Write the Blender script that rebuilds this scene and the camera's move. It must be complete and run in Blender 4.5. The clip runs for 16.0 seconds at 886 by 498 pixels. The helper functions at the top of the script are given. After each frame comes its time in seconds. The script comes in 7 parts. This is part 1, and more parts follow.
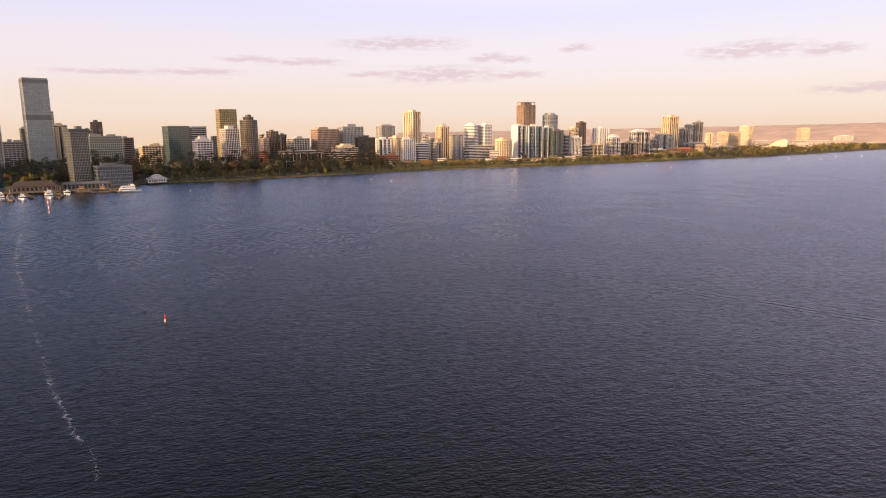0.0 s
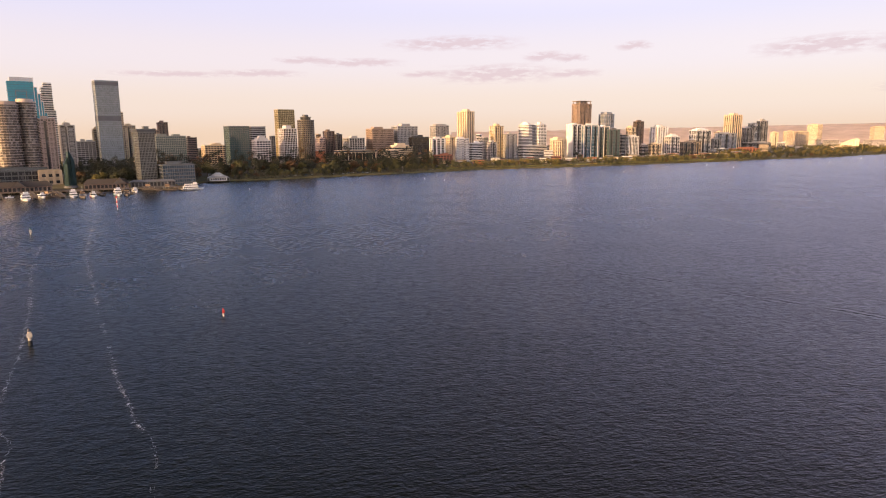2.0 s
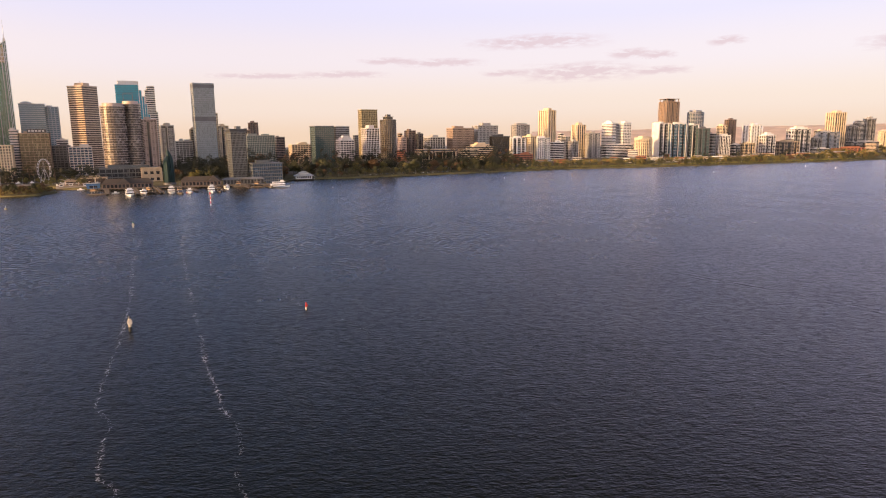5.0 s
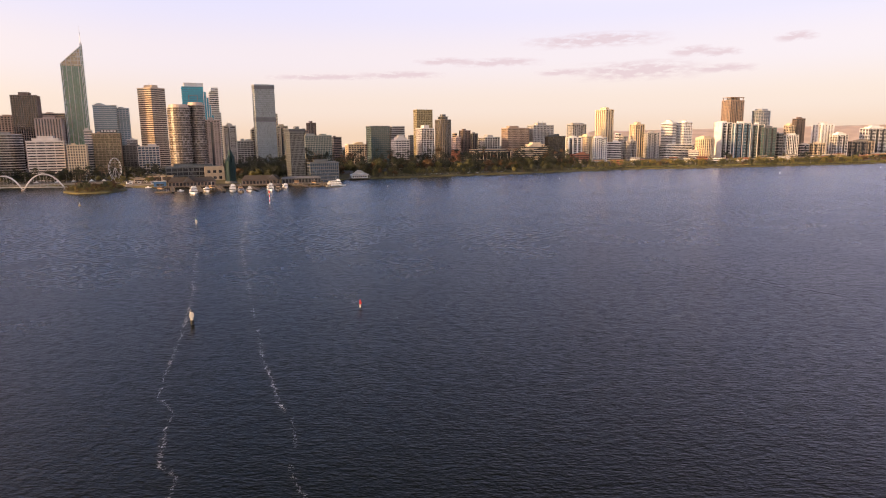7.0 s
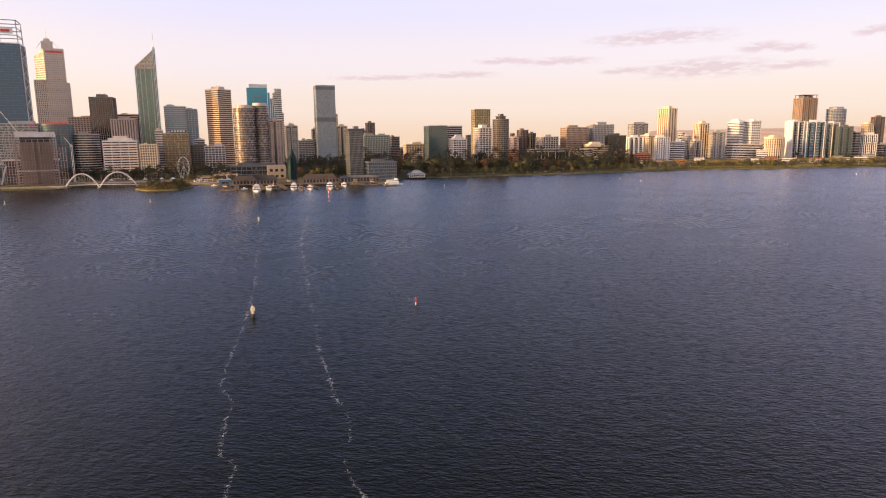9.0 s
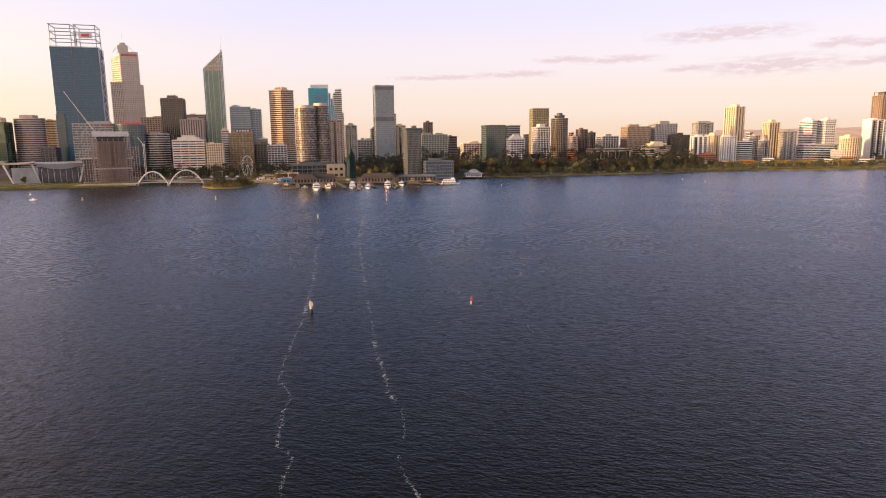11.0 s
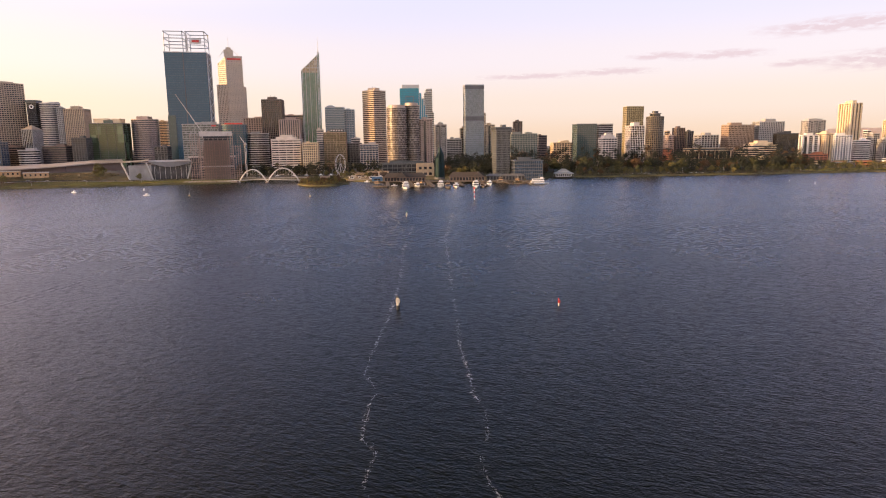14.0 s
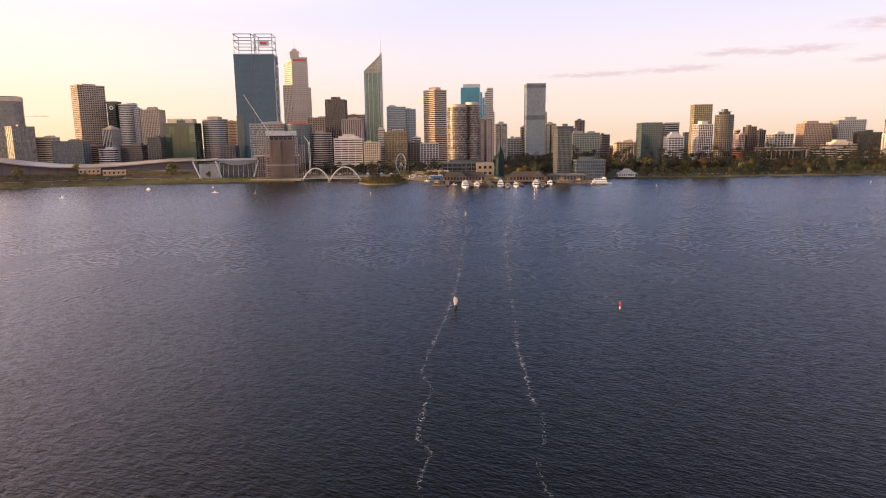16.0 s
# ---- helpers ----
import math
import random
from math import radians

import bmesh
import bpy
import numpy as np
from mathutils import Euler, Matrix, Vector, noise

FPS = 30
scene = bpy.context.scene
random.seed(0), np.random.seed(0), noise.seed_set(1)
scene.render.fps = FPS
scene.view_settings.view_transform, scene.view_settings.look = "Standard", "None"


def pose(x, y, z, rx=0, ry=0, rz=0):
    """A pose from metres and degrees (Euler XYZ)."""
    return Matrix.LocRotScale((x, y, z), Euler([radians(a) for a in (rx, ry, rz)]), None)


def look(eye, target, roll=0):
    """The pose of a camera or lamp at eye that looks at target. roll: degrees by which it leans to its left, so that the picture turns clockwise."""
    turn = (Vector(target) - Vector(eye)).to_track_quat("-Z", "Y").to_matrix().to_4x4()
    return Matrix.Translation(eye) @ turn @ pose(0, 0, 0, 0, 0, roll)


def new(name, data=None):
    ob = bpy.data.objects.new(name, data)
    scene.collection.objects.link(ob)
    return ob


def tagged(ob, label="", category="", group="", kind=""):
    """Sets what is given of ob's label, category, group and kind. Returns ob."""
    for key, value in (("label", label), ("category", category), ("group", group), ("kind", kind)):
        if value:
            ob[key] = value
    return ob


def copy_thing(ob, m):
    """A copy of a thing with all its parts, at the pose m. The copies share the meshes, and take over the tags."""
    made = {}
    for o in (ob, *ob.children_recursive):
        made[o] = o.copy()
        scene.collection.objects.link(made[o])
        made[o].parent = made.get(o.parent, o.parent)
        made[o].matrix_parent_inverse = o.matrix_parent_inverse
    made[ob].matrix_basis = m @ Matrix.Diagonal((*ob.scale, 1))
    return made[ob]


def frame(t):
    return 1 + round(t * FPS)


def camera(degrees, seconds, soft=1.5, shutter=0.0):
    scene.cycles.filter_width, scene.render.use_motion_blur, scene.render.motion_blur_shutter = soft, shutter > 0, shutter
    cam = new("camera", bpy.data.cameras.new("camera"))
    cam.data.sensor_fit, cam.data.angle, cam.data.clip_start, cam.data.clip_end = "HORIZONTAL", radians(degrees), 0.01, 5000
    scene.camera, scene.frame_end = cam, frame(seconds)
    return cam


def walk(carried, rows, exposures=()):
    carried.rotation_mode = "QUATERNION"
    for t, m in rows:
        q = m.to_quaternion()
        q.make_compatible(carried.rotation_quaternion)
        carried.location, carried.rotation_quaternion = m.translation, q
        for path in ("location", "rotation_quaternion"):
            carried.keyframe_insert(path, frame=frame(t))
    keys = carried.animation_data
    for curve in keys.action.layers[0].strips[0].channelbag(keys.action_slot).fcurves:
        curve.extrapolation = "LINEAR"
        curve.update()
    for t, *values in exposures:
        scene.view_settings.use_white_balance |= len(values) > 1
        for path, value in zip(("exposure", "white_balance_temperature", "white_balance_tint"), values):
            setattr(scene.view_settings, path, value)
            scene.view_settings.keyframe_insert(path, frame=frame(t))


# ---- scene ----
# ---- camera: a drone hovering over the river, turning from east to west ----
cam = camera(69.38, 16.0, soft=1.0)
ROWS = [  # seconds, x, y, z, yaw, pitch, roll
    (0.0, -1.27, -6.72, 54.34, -39.89, -9.75, -0.49),
    (0.5, -1.11, -6.49, 54.26, -38.71, -9.75, -0.51),
    (1.0, -0.95, -6.27, 54.17, -37.52, -9.75, -0.54),
    (1.5, -0.81, -6.05, 54.09, -36.35, -9.75, -0.54),
    (2.0, -0.69, -5.83, 54.01, -35.15, -9.74, -0.55),
    (2.5, -0.60, -5.62, 53.94, -33.97, -9.74, -0.57),
    (3.0, -0.53, -5.42, 53.87, -32.78, -9.74, -0.59),
    (3.5, -0.48, -5.22, 53.81, -31.62, -9.73, -0.61),
    (4.0, -0.45, -5.03, 53.75, -30.44, -9.73, -0.62),
    (6.5, -0.34, -4.11, 53.45, -24.50, -9.67, -0.59),
    (7.0, -0.31, -3.94, 53.36, -23.27, -9.66, -0.61),
    (7.5, -0.28, -3.77, 53.25, -22.02, -9.65, -0.62),
    (8.0, -0.25, -3.60, 53.13, -20.77, -9.64, -0.63),
    (8.5, -0.23, -3.43, 53.00, -19.49, -9.63, -0.63),
    (9.0, -0.20, -3.25, 52.88, -18.21, -9.62, -0.63),
    (11.5, -0.14, -2.28, 52.35, -11.87, -9.58, -0.62),
    (12.0, -0.12, -2.06, 52.28, -10.55, -9.56, -0.64),
    (12.5, -0.11, -1.82, 52.22, -9.20, -9.54, -0.63),
    (13.0, -0.10, -1.58, 52.18, -7.89, -9.54, -0.64),
    (13.5, -0.09, -1.32, 52.14, -6.62, -9.55, -0.65),
    (14.0, -0.07, -1.05, 52.11, -5.31, -9.56, -0.65),
    (14.5, -0.06, -0.79, 52.08, -3.98, -9.56, -0.63),
    (15.0, -0.04, -0.53, 52.05, -2.63, -9.55, -0.62),
    (15.5, -0.02, -0.26, 52.03, -1.29, -9.55, -0.64),
    (16.0, 0.00, 0.00, 52.00, 0.00, -9.56, -0.65),
]


def aim(x, y, z, yaw, pitch, roll):
    a, b = radians(yaw), radians(pitch)
    way = Vector((-math.sin(a) * math.cos(b), math.cos(a) * math.cos(b), math.sin(b)))
    return look((x, y, z), Vector((x, y, z)) + 100 * way, roll)


walk(cam, [(t, aim(*row)) for t, *row in ROWS], [(0.0, 0.53), (8.5, 0.59), (16.0, 0.64)])

# ---- light: a low sun in the west, evening sky ----
SUN_AZ, SUN_EL = 94.0, 9.5  # degrees to the left of north, degrees up
world = bpy.data.worlds.new("evening_sky")
scene.world = world
world.use_nodes = True
wn, wl = world.node_tree.nodes, world.node_tree.links
wn.clear()


def sky_math(op, a, b=0.0, c=0.0, clamp=False):
    n = wn.new("ShaderNodeMath")
    n.operation, n.use_clamp = op, clamp
    for k, v in enumerate((a, b, c)):
        if isinstance(v, (int, float)):
            n.inputs[k].default_value = v
        else:
            wl.new(v, n.inputs[k])
    return n.outputs[0]


def sky_vector(op, a, b=None, scale=None):
    n = wn.new("ShaderNodeVectorMath")
    n.operation = op
    for k, v in ((0, a), (1, b), ("Scale", scale)):
        if v is None:
            continue
        if isinstance(v, (tuple, int, float)):
            n.inputs[k].default_value = v
        else:
            wl.new(v, n.inputs[k])
    return n.outputs["Value"] if op == "DOT_PRODUCT" else n.outputs[0]


def sky_range(socket, lo, hi, a=0.0, b=1.0):
    n = wn.new("ShaderNodeMapRange")
    n.interpolation_type = "SMOOTHSTEP"
    for key, value in (("From Min", lo), ("From Max", hi), ("To Min", a), ("To Max", b)):
        n.inputs[key].default_value = value
    wl.new(socket, n.inputs[0])
    return n.outputs[0]


w_out, w_bg = wn.new("ShaderNodeOutputWorld"), wn.new("ShaderNodeBackground")
w_sky = wn.new("ShaderNodeTexSky")
w_sky.sky_type, w_sky.sun_disc = "NISHITA", False
w_sky.sun_elevation, w_sky.sun_rotation = radians(SUN_EL), radians(360 - SUN_AZ)
w_sky.air_density, w_sky.dust_density, w_sky.ozone_density = 1.0, 2.5, 2.0
# thin high haze that scatters the evening light: warm low down, lilac above it, then an added blue belt and dark zenith
# for the river to mirror
w_co, w_sep = wn.new("ShaderNodeTexCoord"), wn.new("ShaderNodeSeparateXYZ")
wl.new(w_co.outputs["Generated"], w_sep.inputs[0])
w_up = w_sep.outputs["Z"]
w_ramp = wn.new("ShaderNodeValToRGB")
w_ramp.color_ramp.interpolation = "EASE"
HAZE = ((0.0, (0.80, 0.59, 0.44)), (0.05, (0.80, 0.645, 0.57)), (0.12, (0.785, 0.675, 0.71)), (0.20, (0.69, 0.64, 0.81)), (0.26, (0.54, 0.90, 1.98)),
        (0.34, (0.15, 0.39, 0.90)), (0.42, (0.05, 0.07, 0.09)), (0.6, (0.022, 0.024, 0.022)), (1.0, (0.014, 0.015, 0.015)))
while len(w_ramp.color_ramp.elements) < len(HAZE):
    w_ramp.color_ramp.elements.new(0.5)
for stop, (place, colour) in zip(w_ramp.color_ramp.elements, HAZE):
    stop.position, stop.color = place, (*colour, 1)
wl.new(w_up, w_ramp.inputs[0])
# clear sky is deepest at a right angle to the sun, brighter towards and away from it; low haze evens that out
w_dot = sky_vector("DOT_PRODUCT", w_co.outputs["Generated"], (-math.sin(radians(87)), math.cos(radians(87)), 0.1))
w_phase = sky_math("MULTIPLY_ADD", w_dot, 0.35, sky_math("MULTIPLY_ADD", sky_math("MULTIPLY", w_dot, w_dot), 1.2, 1.08))
w_level = sky_range(w_up, 0.19, 0.30)
w_mix = wn.new("ShaderNodeMix")
wl.new(w_level, w_mix.inputs[0])
w_mix.inputs[2].default_value = 1.0
wl.new(w_phase, w_mix.inputs[3])
# low haze glows yellow towards the sunset; the unseen southern sky is brightened and warmed to fill the building fronts
w_gold = sky_vector("ADD", (1.0, 1.0, 1.0), sky_vector("SCALE", (0.31, 0.21, -0.12), scale=sky_range(w_dot, 0.0, 1.0)))
w_south_fill = sky_vector("ADD", (0.76, 0.76, 0.76), sky_vector("SCALE", (0.95, 0.72, 0.36), scale=sky_range(w_sep.outputs["Y"], 0.15, -0.9)))
w_haze = sky_vector("MULTIPLY", sky_vector("MULTIPLY", sky_vector("SCALE", w_ramp.outputs[0], scale=w_mix.outputs[0]), w_south_fill), w_gold)
# broad rose glow above the sunset and the fainter rose arch opposite to it
w_belt = sky_math("MULTIPLY", sky_range(w_up, 0.17, 0.33), sky_range(w_up, 0.54, 0.3))
w_west = sky_math("MULTIPLY", w_belt, sky_math("POWER", sky_math("MAXIMUM", w_dot, 0.0), 2.0))
w_east = sky_math("MULTIPLY", w_belt, sky_math("POWER", sky_math("MAXIMUM", sky_math("MULTIPLY", w_dot, -1.0), 0.0), 2.0))
w_glow = sky_vector("ADD", sky_vector("SCALE", (6.4, 3.7, 3.0), scale=w_west), sky_vector("SCALE", (1.6, 0.95, 1.0), scale=w_east))
w_air = sky_vector("SCALE", w_sky.outputs[0], scale=0.025)
wl.new(sky_vector("ADD", sky_vector("ADD", w_haze, w_glow), w_air), w_bg.inputs[0])
w_bg.inputs[1].default_value = 1.0
wl.new(w_bg.outputs[0], w_out.inputs[0])

sun = new("sun", bpy.data.lights.new("sun", "SUN"))
sun.data.energy, sun.data.angle, sun.data.color = 5.0, radians(0.6), (1.0, 0.60, 0.26)
sa, se = radians(SUN_AZ), radians(SUN_EL)
sun.matrix_world = look((-900 * math.sin(sa), 900 * math.cos(sa), 900 * math.tan(se)), (0, 0, 0))


# ---- materials ----
def nodes_of(name):
    m = bpy.data.materials.new(name)
    m.use_nodes = True
    nt = m.node_tree
    return m, nt, nt.nodes["Principled BSDF"]


def mixed(nt, factor, a, b):
    """A colour node between a and b (colours or sockets)."""
    n = nt.nodes.new("ShaderNodeMixRGB")
    for k, v in ((0, factor), (1, a), (2, b)):
        if isinstance(v, (tuple, float, int)):
            n.inputs[k].default_value = (*v, 1) if isinstance(v, tuple) else v
        else:
            nt.links.new(v, n.inputs[k])
    return n.outputs[0]


def noise_of(nt, scale, detail=4.0, stretch=(1, 1, 1), space="Object", rough=0.55):
    co, mp, n = nt.nodes.new("ShaderNodeTexCoord"), nt.nodes.new("ShaderNodeMapping"), nt.nodes.new("ShaderNodeTexNoise")
    mp.inputs["Scale"].default_value = stretch
    n.inputs["Scale"].default_value, n.inputs["Detail"].default_value, n.inputs["Roughness"].default_value = scale, detail, rough
    nt.links.new(co.outputs[space], mp.inputs[0])
    nt.links.new(mp.outputs[0], n.inputs["Vector"])
    return n.outputs["Fac"]


def ramp_of(nt, socket, lo, hi, a=0.0, b=1.0):
    n = nt.nodes.new("ShaderNodeMapRange")
    n.inputs["From Min"].default_value, n.inputs["From Max"].default_value = lo, hi
    n.inputs["To Min"].default_value, n.inputs["To Max"].default_value = a, b
    nt.links.new(socket, n.inputs[0])
    return n.outputs[0]


def wall_paint(name, rgb, rough=0.75, wear=0.22, scale=0.12):
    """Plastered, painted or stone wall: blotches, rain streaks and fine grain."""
    m, nt, p = nodes_of(name)
    dark = tuple(c * (1 - wear) for c in rgb)
    light = tuple(min(1, c * (1 + 0.5 * wear)) for c in rgb)
    streak = noise_of(nt, 0.6, 3, (1, 1, 0.06))
    blotch = noise_of(nt, scale, 4)
    c = mixed(nt, ramp_of(nt, blotch, 0.3, 0.7), dark, light)
    c = mixed(nt, ramp_of(nt, streak, 0.45, 0.75, 0, 0.45), c, dark)
    info = nt.nodes.new("ShaderNodeObjectInfo")
    c = mixed(nt, ramp_of(nt, info.outputs["Random"], 0, 1, 0, 0.3), c, dark)
    nt.links.new(c, p.inputs["Base Color"])
    p.inputs["Roughness"].default_value = rough
    bump = nt.nodes.new("ShaderNodeBump")
    bump.inputs["Strength"].default_value, bump.inputs["Distance"].default_value = 0.25, 0.05
    nt.links.new(noise_of(nt, 3.0, 3), bump.inputs["Height"])
    nt.links.new(bump.outputs[0], p.inputs["Normal"])
    return m


def facade_glass(name, rgb, rough=0.09, bay=1.6, floor=3.6, ior=1.5, spread=0.6, tilt=0.02, calm=False):
    """Window glass: each pane differs a little in tint, blinds and tilt."""
    m, nt, p = nodes_of(name)
    co, div, fl, wn_ = (nt.nodes.new("ShaderNodeTexCoord"), nt.nodes.new("ShaderNodeVectorMath"),
                        nt.nodes.new("ShaderNodeVectorMath"), nt.nodes.new("ShaderNodeTexWhiteNoise"))
    div.operation, fl.operation = "DIVIDE", "FLOOR"
    div.inputs[1].default_value = (bay, bay, floor)
    nt.links.new(co.outputs["Object"], div.inputs[0])
    nt.links.new(div.outputs[0], fl.inputs[0])
    nt.links.new(fl.outputs[0], wn_.inputs["Vector"])
    pane = wn_.outputs["Value"]
    blind = tuple(min(0.6, c * 2.2 + 0.06) for c in rgb)
    c = mixed(nt, ramp_of(nt, pane, 0.0, 1.0, 0, spread), tuple(c * (0.9 if calm else 0.6) for c in rgb), rgb)
    c = mixed(nt, ramp_of(nt, pane, 0.82, 0.95, 0, 0.08 if calm else 0.55), c, blind)
    big = noise_of(nt, 0.05, 3)
    c = mixed(nt, ramp_of(nt, big, 0.35, 0.7, 0, 0.12 if calm else 0.4), c, tuple(c_ * 0.5 for c_ in rgb))
    nt.links.new(c, p.inputs["Base Color"])
    nt.links.new(ramp_of(nt, pane, 0, 1, rough * 0.7, rough * 1.6), p.inputs["Roughness"])
    p.inputs["IOR"].default_value = ior
    bump = nt.nodes.new("ShaderNodeBump")
    bump.inputs["Strength"].default_value, bump.inputs["Distance"].default_value = (0.004 if calm else tilt * 10), 0.4
    nt.links.new(noise_of(nt, 0.25, 2), bump.inputs["Height"])
    nt.links.new(bump.outputs[0], p.inputs["Normal"])
    return m


def plain(name, rgb, rough=0.5, metal=0.0, wear=0.2, scale=0.8):
    m, nt, p = nodes_of(name)
    c = mixed(nt, ramp_of(nt, noise_of(nt, scale, 4), 0.3, 0.7), tuple(c * (1 - wear) for c in rgb), rgb)
    nt.links.new(c, p.inputs["Base Color"])
    p.inputs["Roughness"].default_value, p.inputs["Metallic"].default_value = rough, metal
    return m


def foliage(name, a, b):
    """Leaves that differ from spray to spray, from tree to tree and from stand to stand."""
    m, nt, p = nodes_of(name)
    geo, info = nt.nodes.new("ShaderNodeNewGeometry"), nt.nodes.new("ShaderNodeObjectInfo")
    c = mixed(nt, geo.outputs["Random Per Island"], a, b)
    c = mixed(nt, ramp_of(nt, info.outputs["Random"], 0, 1, 0, 0.6), c, tuple(v * 0.55 for v in a))
    stand = ramp_of(nt, noise_of(nt, 0.06, 3), 0.36, 0.64)
    c = mixed(nt, ramp_of(nt, stand, 0, 1, 0.55, 0.0), c, tuple(v * 0.5 for v in a))
    c = mixed(nt, ramp_of(nt, noise_of(nt, 0.035, 3, (1, 1, 0.4)), 0.54, 0.72, 0.0, 0.7), c, (b[0] * 1.5, b[1] * 1.15, b[2] * 0.9))
    nt.links.new(c, p.inputs["Base Color"])
    p.inputs["Roughness"].default_value = 0.65
    return m


BRONZE = wall_paint("bronze_cladding", (0.16, 0.13, 0.10), 0.4)
BROWN = wall_paint("brown_granite", (0.36, 0.26, 0.19))
DARKBROWN = wall_paint("dark_brown_cladding", (0.19, 0.135, 0.11))
TANBROWN = wall_paint("tan_brown_concrete", (0.33, 0.23, 0.16))
TAN = wall_paint("olive_tan_stone", (0.36, 0.29, 0.15))
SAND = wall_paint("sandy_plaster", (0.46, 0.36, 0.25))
OCHRE = wall_paint("ochre_plaster", (0.52, 0.33, 0.17))
CREAM = wall_paint("cream_plaster", (0.68, 0.54, 0.36))
BEIGE = wall_paint("beige_granite", (0.52, 0.40, 0.29))
PALE = wall_paint("pale_concrete", (0.60, 0.54, 0.49))
WHITE = wall_paint("white_painted_concrete", (0.74, 0.71, 0.67))
STONEGREY = wall_paint("grey_concrete", (0.37, 0.35, 0.33))
STEELGREY = wall_paint("steel_grey_cladding", (0.34, 0.34, 0.36), 0.45)
DARKGREY = wall_paint("dark_grey_cladding", (0.115, 0.11, 0.11), 0.45)
BLACK = wall_paint("black_cladding", (0.03, 0.03, 0.03), 0.35)
PINKSTONE = wall_paint("pinkish_brown_stone", (0.44, 0.33, 0.28))
BRICK = wall_paint("orange_red_brick", (0.36, 0.14, 0.08))
DARKGLASS = facade_glass("dark_window_glass", (0.035, 0.035, 0.04))
GREYGLASS = facade_glass("grey_window_glass", (0.09, 0.09, 0.10))
BLUEGLASS = facade_glass("blue_grey_window_glass", (0.06, 0.09, 0.13))
TEALGLASS = facade_glass("teal_window_glass", (0.05, 0.085, 0.085), calm=True)
GREENGLASS = facade_glass("green_curtain_glass", (0.075, 0.11, 0.055), 0.07, bay=9, floor=14, tilt=0.002)
BRONZEGLASS = facade_glass("bronze_window_glass", (0.09, 0.065, 0.05))
OLIVEGLASS = facade_glass("olive_window_glass", (0.15, 0.12, 0.062))
BLACKGLASS = facade_glass("black_mirror_glass", (0.012, 0.012, 0.013))
VIVIDGLASS = facade_glass("vivid_blue_curtain_glass", (0.015, 0.24, 0.34), ior=1.4, spread=1.0, calm=True)
NAVYGLASS = facade_glass("slate_blue_curtain_glass", (0.042, 0.10, 0.148), 0.12, ior=1.38, spread=1.0, calm=True)
EMERALD = facade_glass("emerald_curtain_glass", (0.055, 0.14, 0.065), 0.2, ior=1.75, calm=True)
SILVERGLASS = facade_glass("silver_grey_curtain_glass", (0.22, 0.235, 0.225), 0.3, ior=1.45, spread=1.0, calm=True)
STEEL = plain("white_painted_steel", (0.62, 0.60, 0.58), 0.4)
DARKSTEEL = plain("dark_steel", (0.08, 0.08, 0.085), 0.45, 0.6)
ROOFGREY = plain("grey_roof_sheet", (0.20, 0.20, 0.21), 0.5)
ROOFTILE = plain("brown_roof_sheet", (0.085, 0.07, 0.062), 0.7)
COPPER = plain("copper_roof", (0.58, 0.45, 0.33), 0.5)
TIMBER = plain("weathered_timber", (0.14, 0.115, 0.09), 0.8, scale=2.0)
REDPAINT = plain("red_paint", (0.62, 0.05, 0.035), 0.45)
YELLOWPAINT = plain("faded_yellow_paint", (0.55, 0.42, 0.20), 0.5)
BUFFPAINT = plain("weathered_buff_paint", (0.68, 0.60, 0.46), 0.5)
GREENPAINT = plain("green_paint", (0.05, 0.22, 0.10), 0.5)
BOATWHITE = plain("white_gelcoat", (0.78, 0.77, 0.75), 0.25, wear=0.08)
BLUEPAINT = plain("blue_paint", (0.06, 0.16, 0.30), 0.4)
BLACKPAINT = plain("black_paint", (0.02, 0.02, 0.02), 0.5)
BARK = plain("bark", (0.12, 0.085, 0.06), 0.9, scale=3)
LEAF_GREEN = foliage("olive_green_leaves", (0.055, 0.06, 0.018), (0.10, 0.092, 0.027))
# dark green, deepened further to carry the shade of the buildings
LEAF_DARK = foliage("shaded_dark_leaves", (0.022, 0.028, 0.012), (0.042, 0.042, 0.017))
LEAF_GOLD = foliage("yellow_green_leaves", (0.17, 0.15, 0.035), (0.26, 0.20, 0.05))
LEAF_RUST = foliage("autumn_rust_leaves", (0.10, 0.052, 0.018), (0.15, 0.08, 0.024))
GOLDGLASS = facade_glass("gold_tinted_glass", (0.125, 0.10, 0.082), 0.22, bay=2.2, floor=3.3, ior=1.5, spread=0.9)
TEALBLUE = facade_glass("teal_blue_curtain_glass", (0.028, 0.08, 0.105), ior=1.5, calm=True)
SLATE = wall_paint("slate_cladding", (0.105, 0.11, 0.105), 0.5)
SAGEGREY = wall_paint("sage_grey_concrete", (0.24, 0.25, 0.225))
FINGREY = wall_paint("grey_precast_fins", (0.135, 0.14, 0.135), 0.6)
PLAZA = plain("sandstone_paving", (0.36, 0.29, 0.22), 0.85, scale=0.15)
LIGHTSTONE = wall_paint("light_stone", (0.56, 0.46, 0.37))
ROSESTONE = wall_paint("rose_beige_panels", (0.46, 0.36, 0.29), 0.45)
DULLGLASS = facade_glass("dull_balcony_glass", (0.085, 0.068, 0.06), 0.5, bay=2.2, floor=3.3, ior=1.25)
# gold base colour stands in for the sunset mirrored in the gable
SUNSETGLASS = facade_glass("sunset_painted_glass", (0.50, 0.36, 0.19), 0.3, bay=3.0, floor=4.0, spread=1.0)
SMOKEGLASS = facade_glass("smoky_brown_curtain_glass", (0.13, 0.11, 0.08), 0.32, ior=1.9)
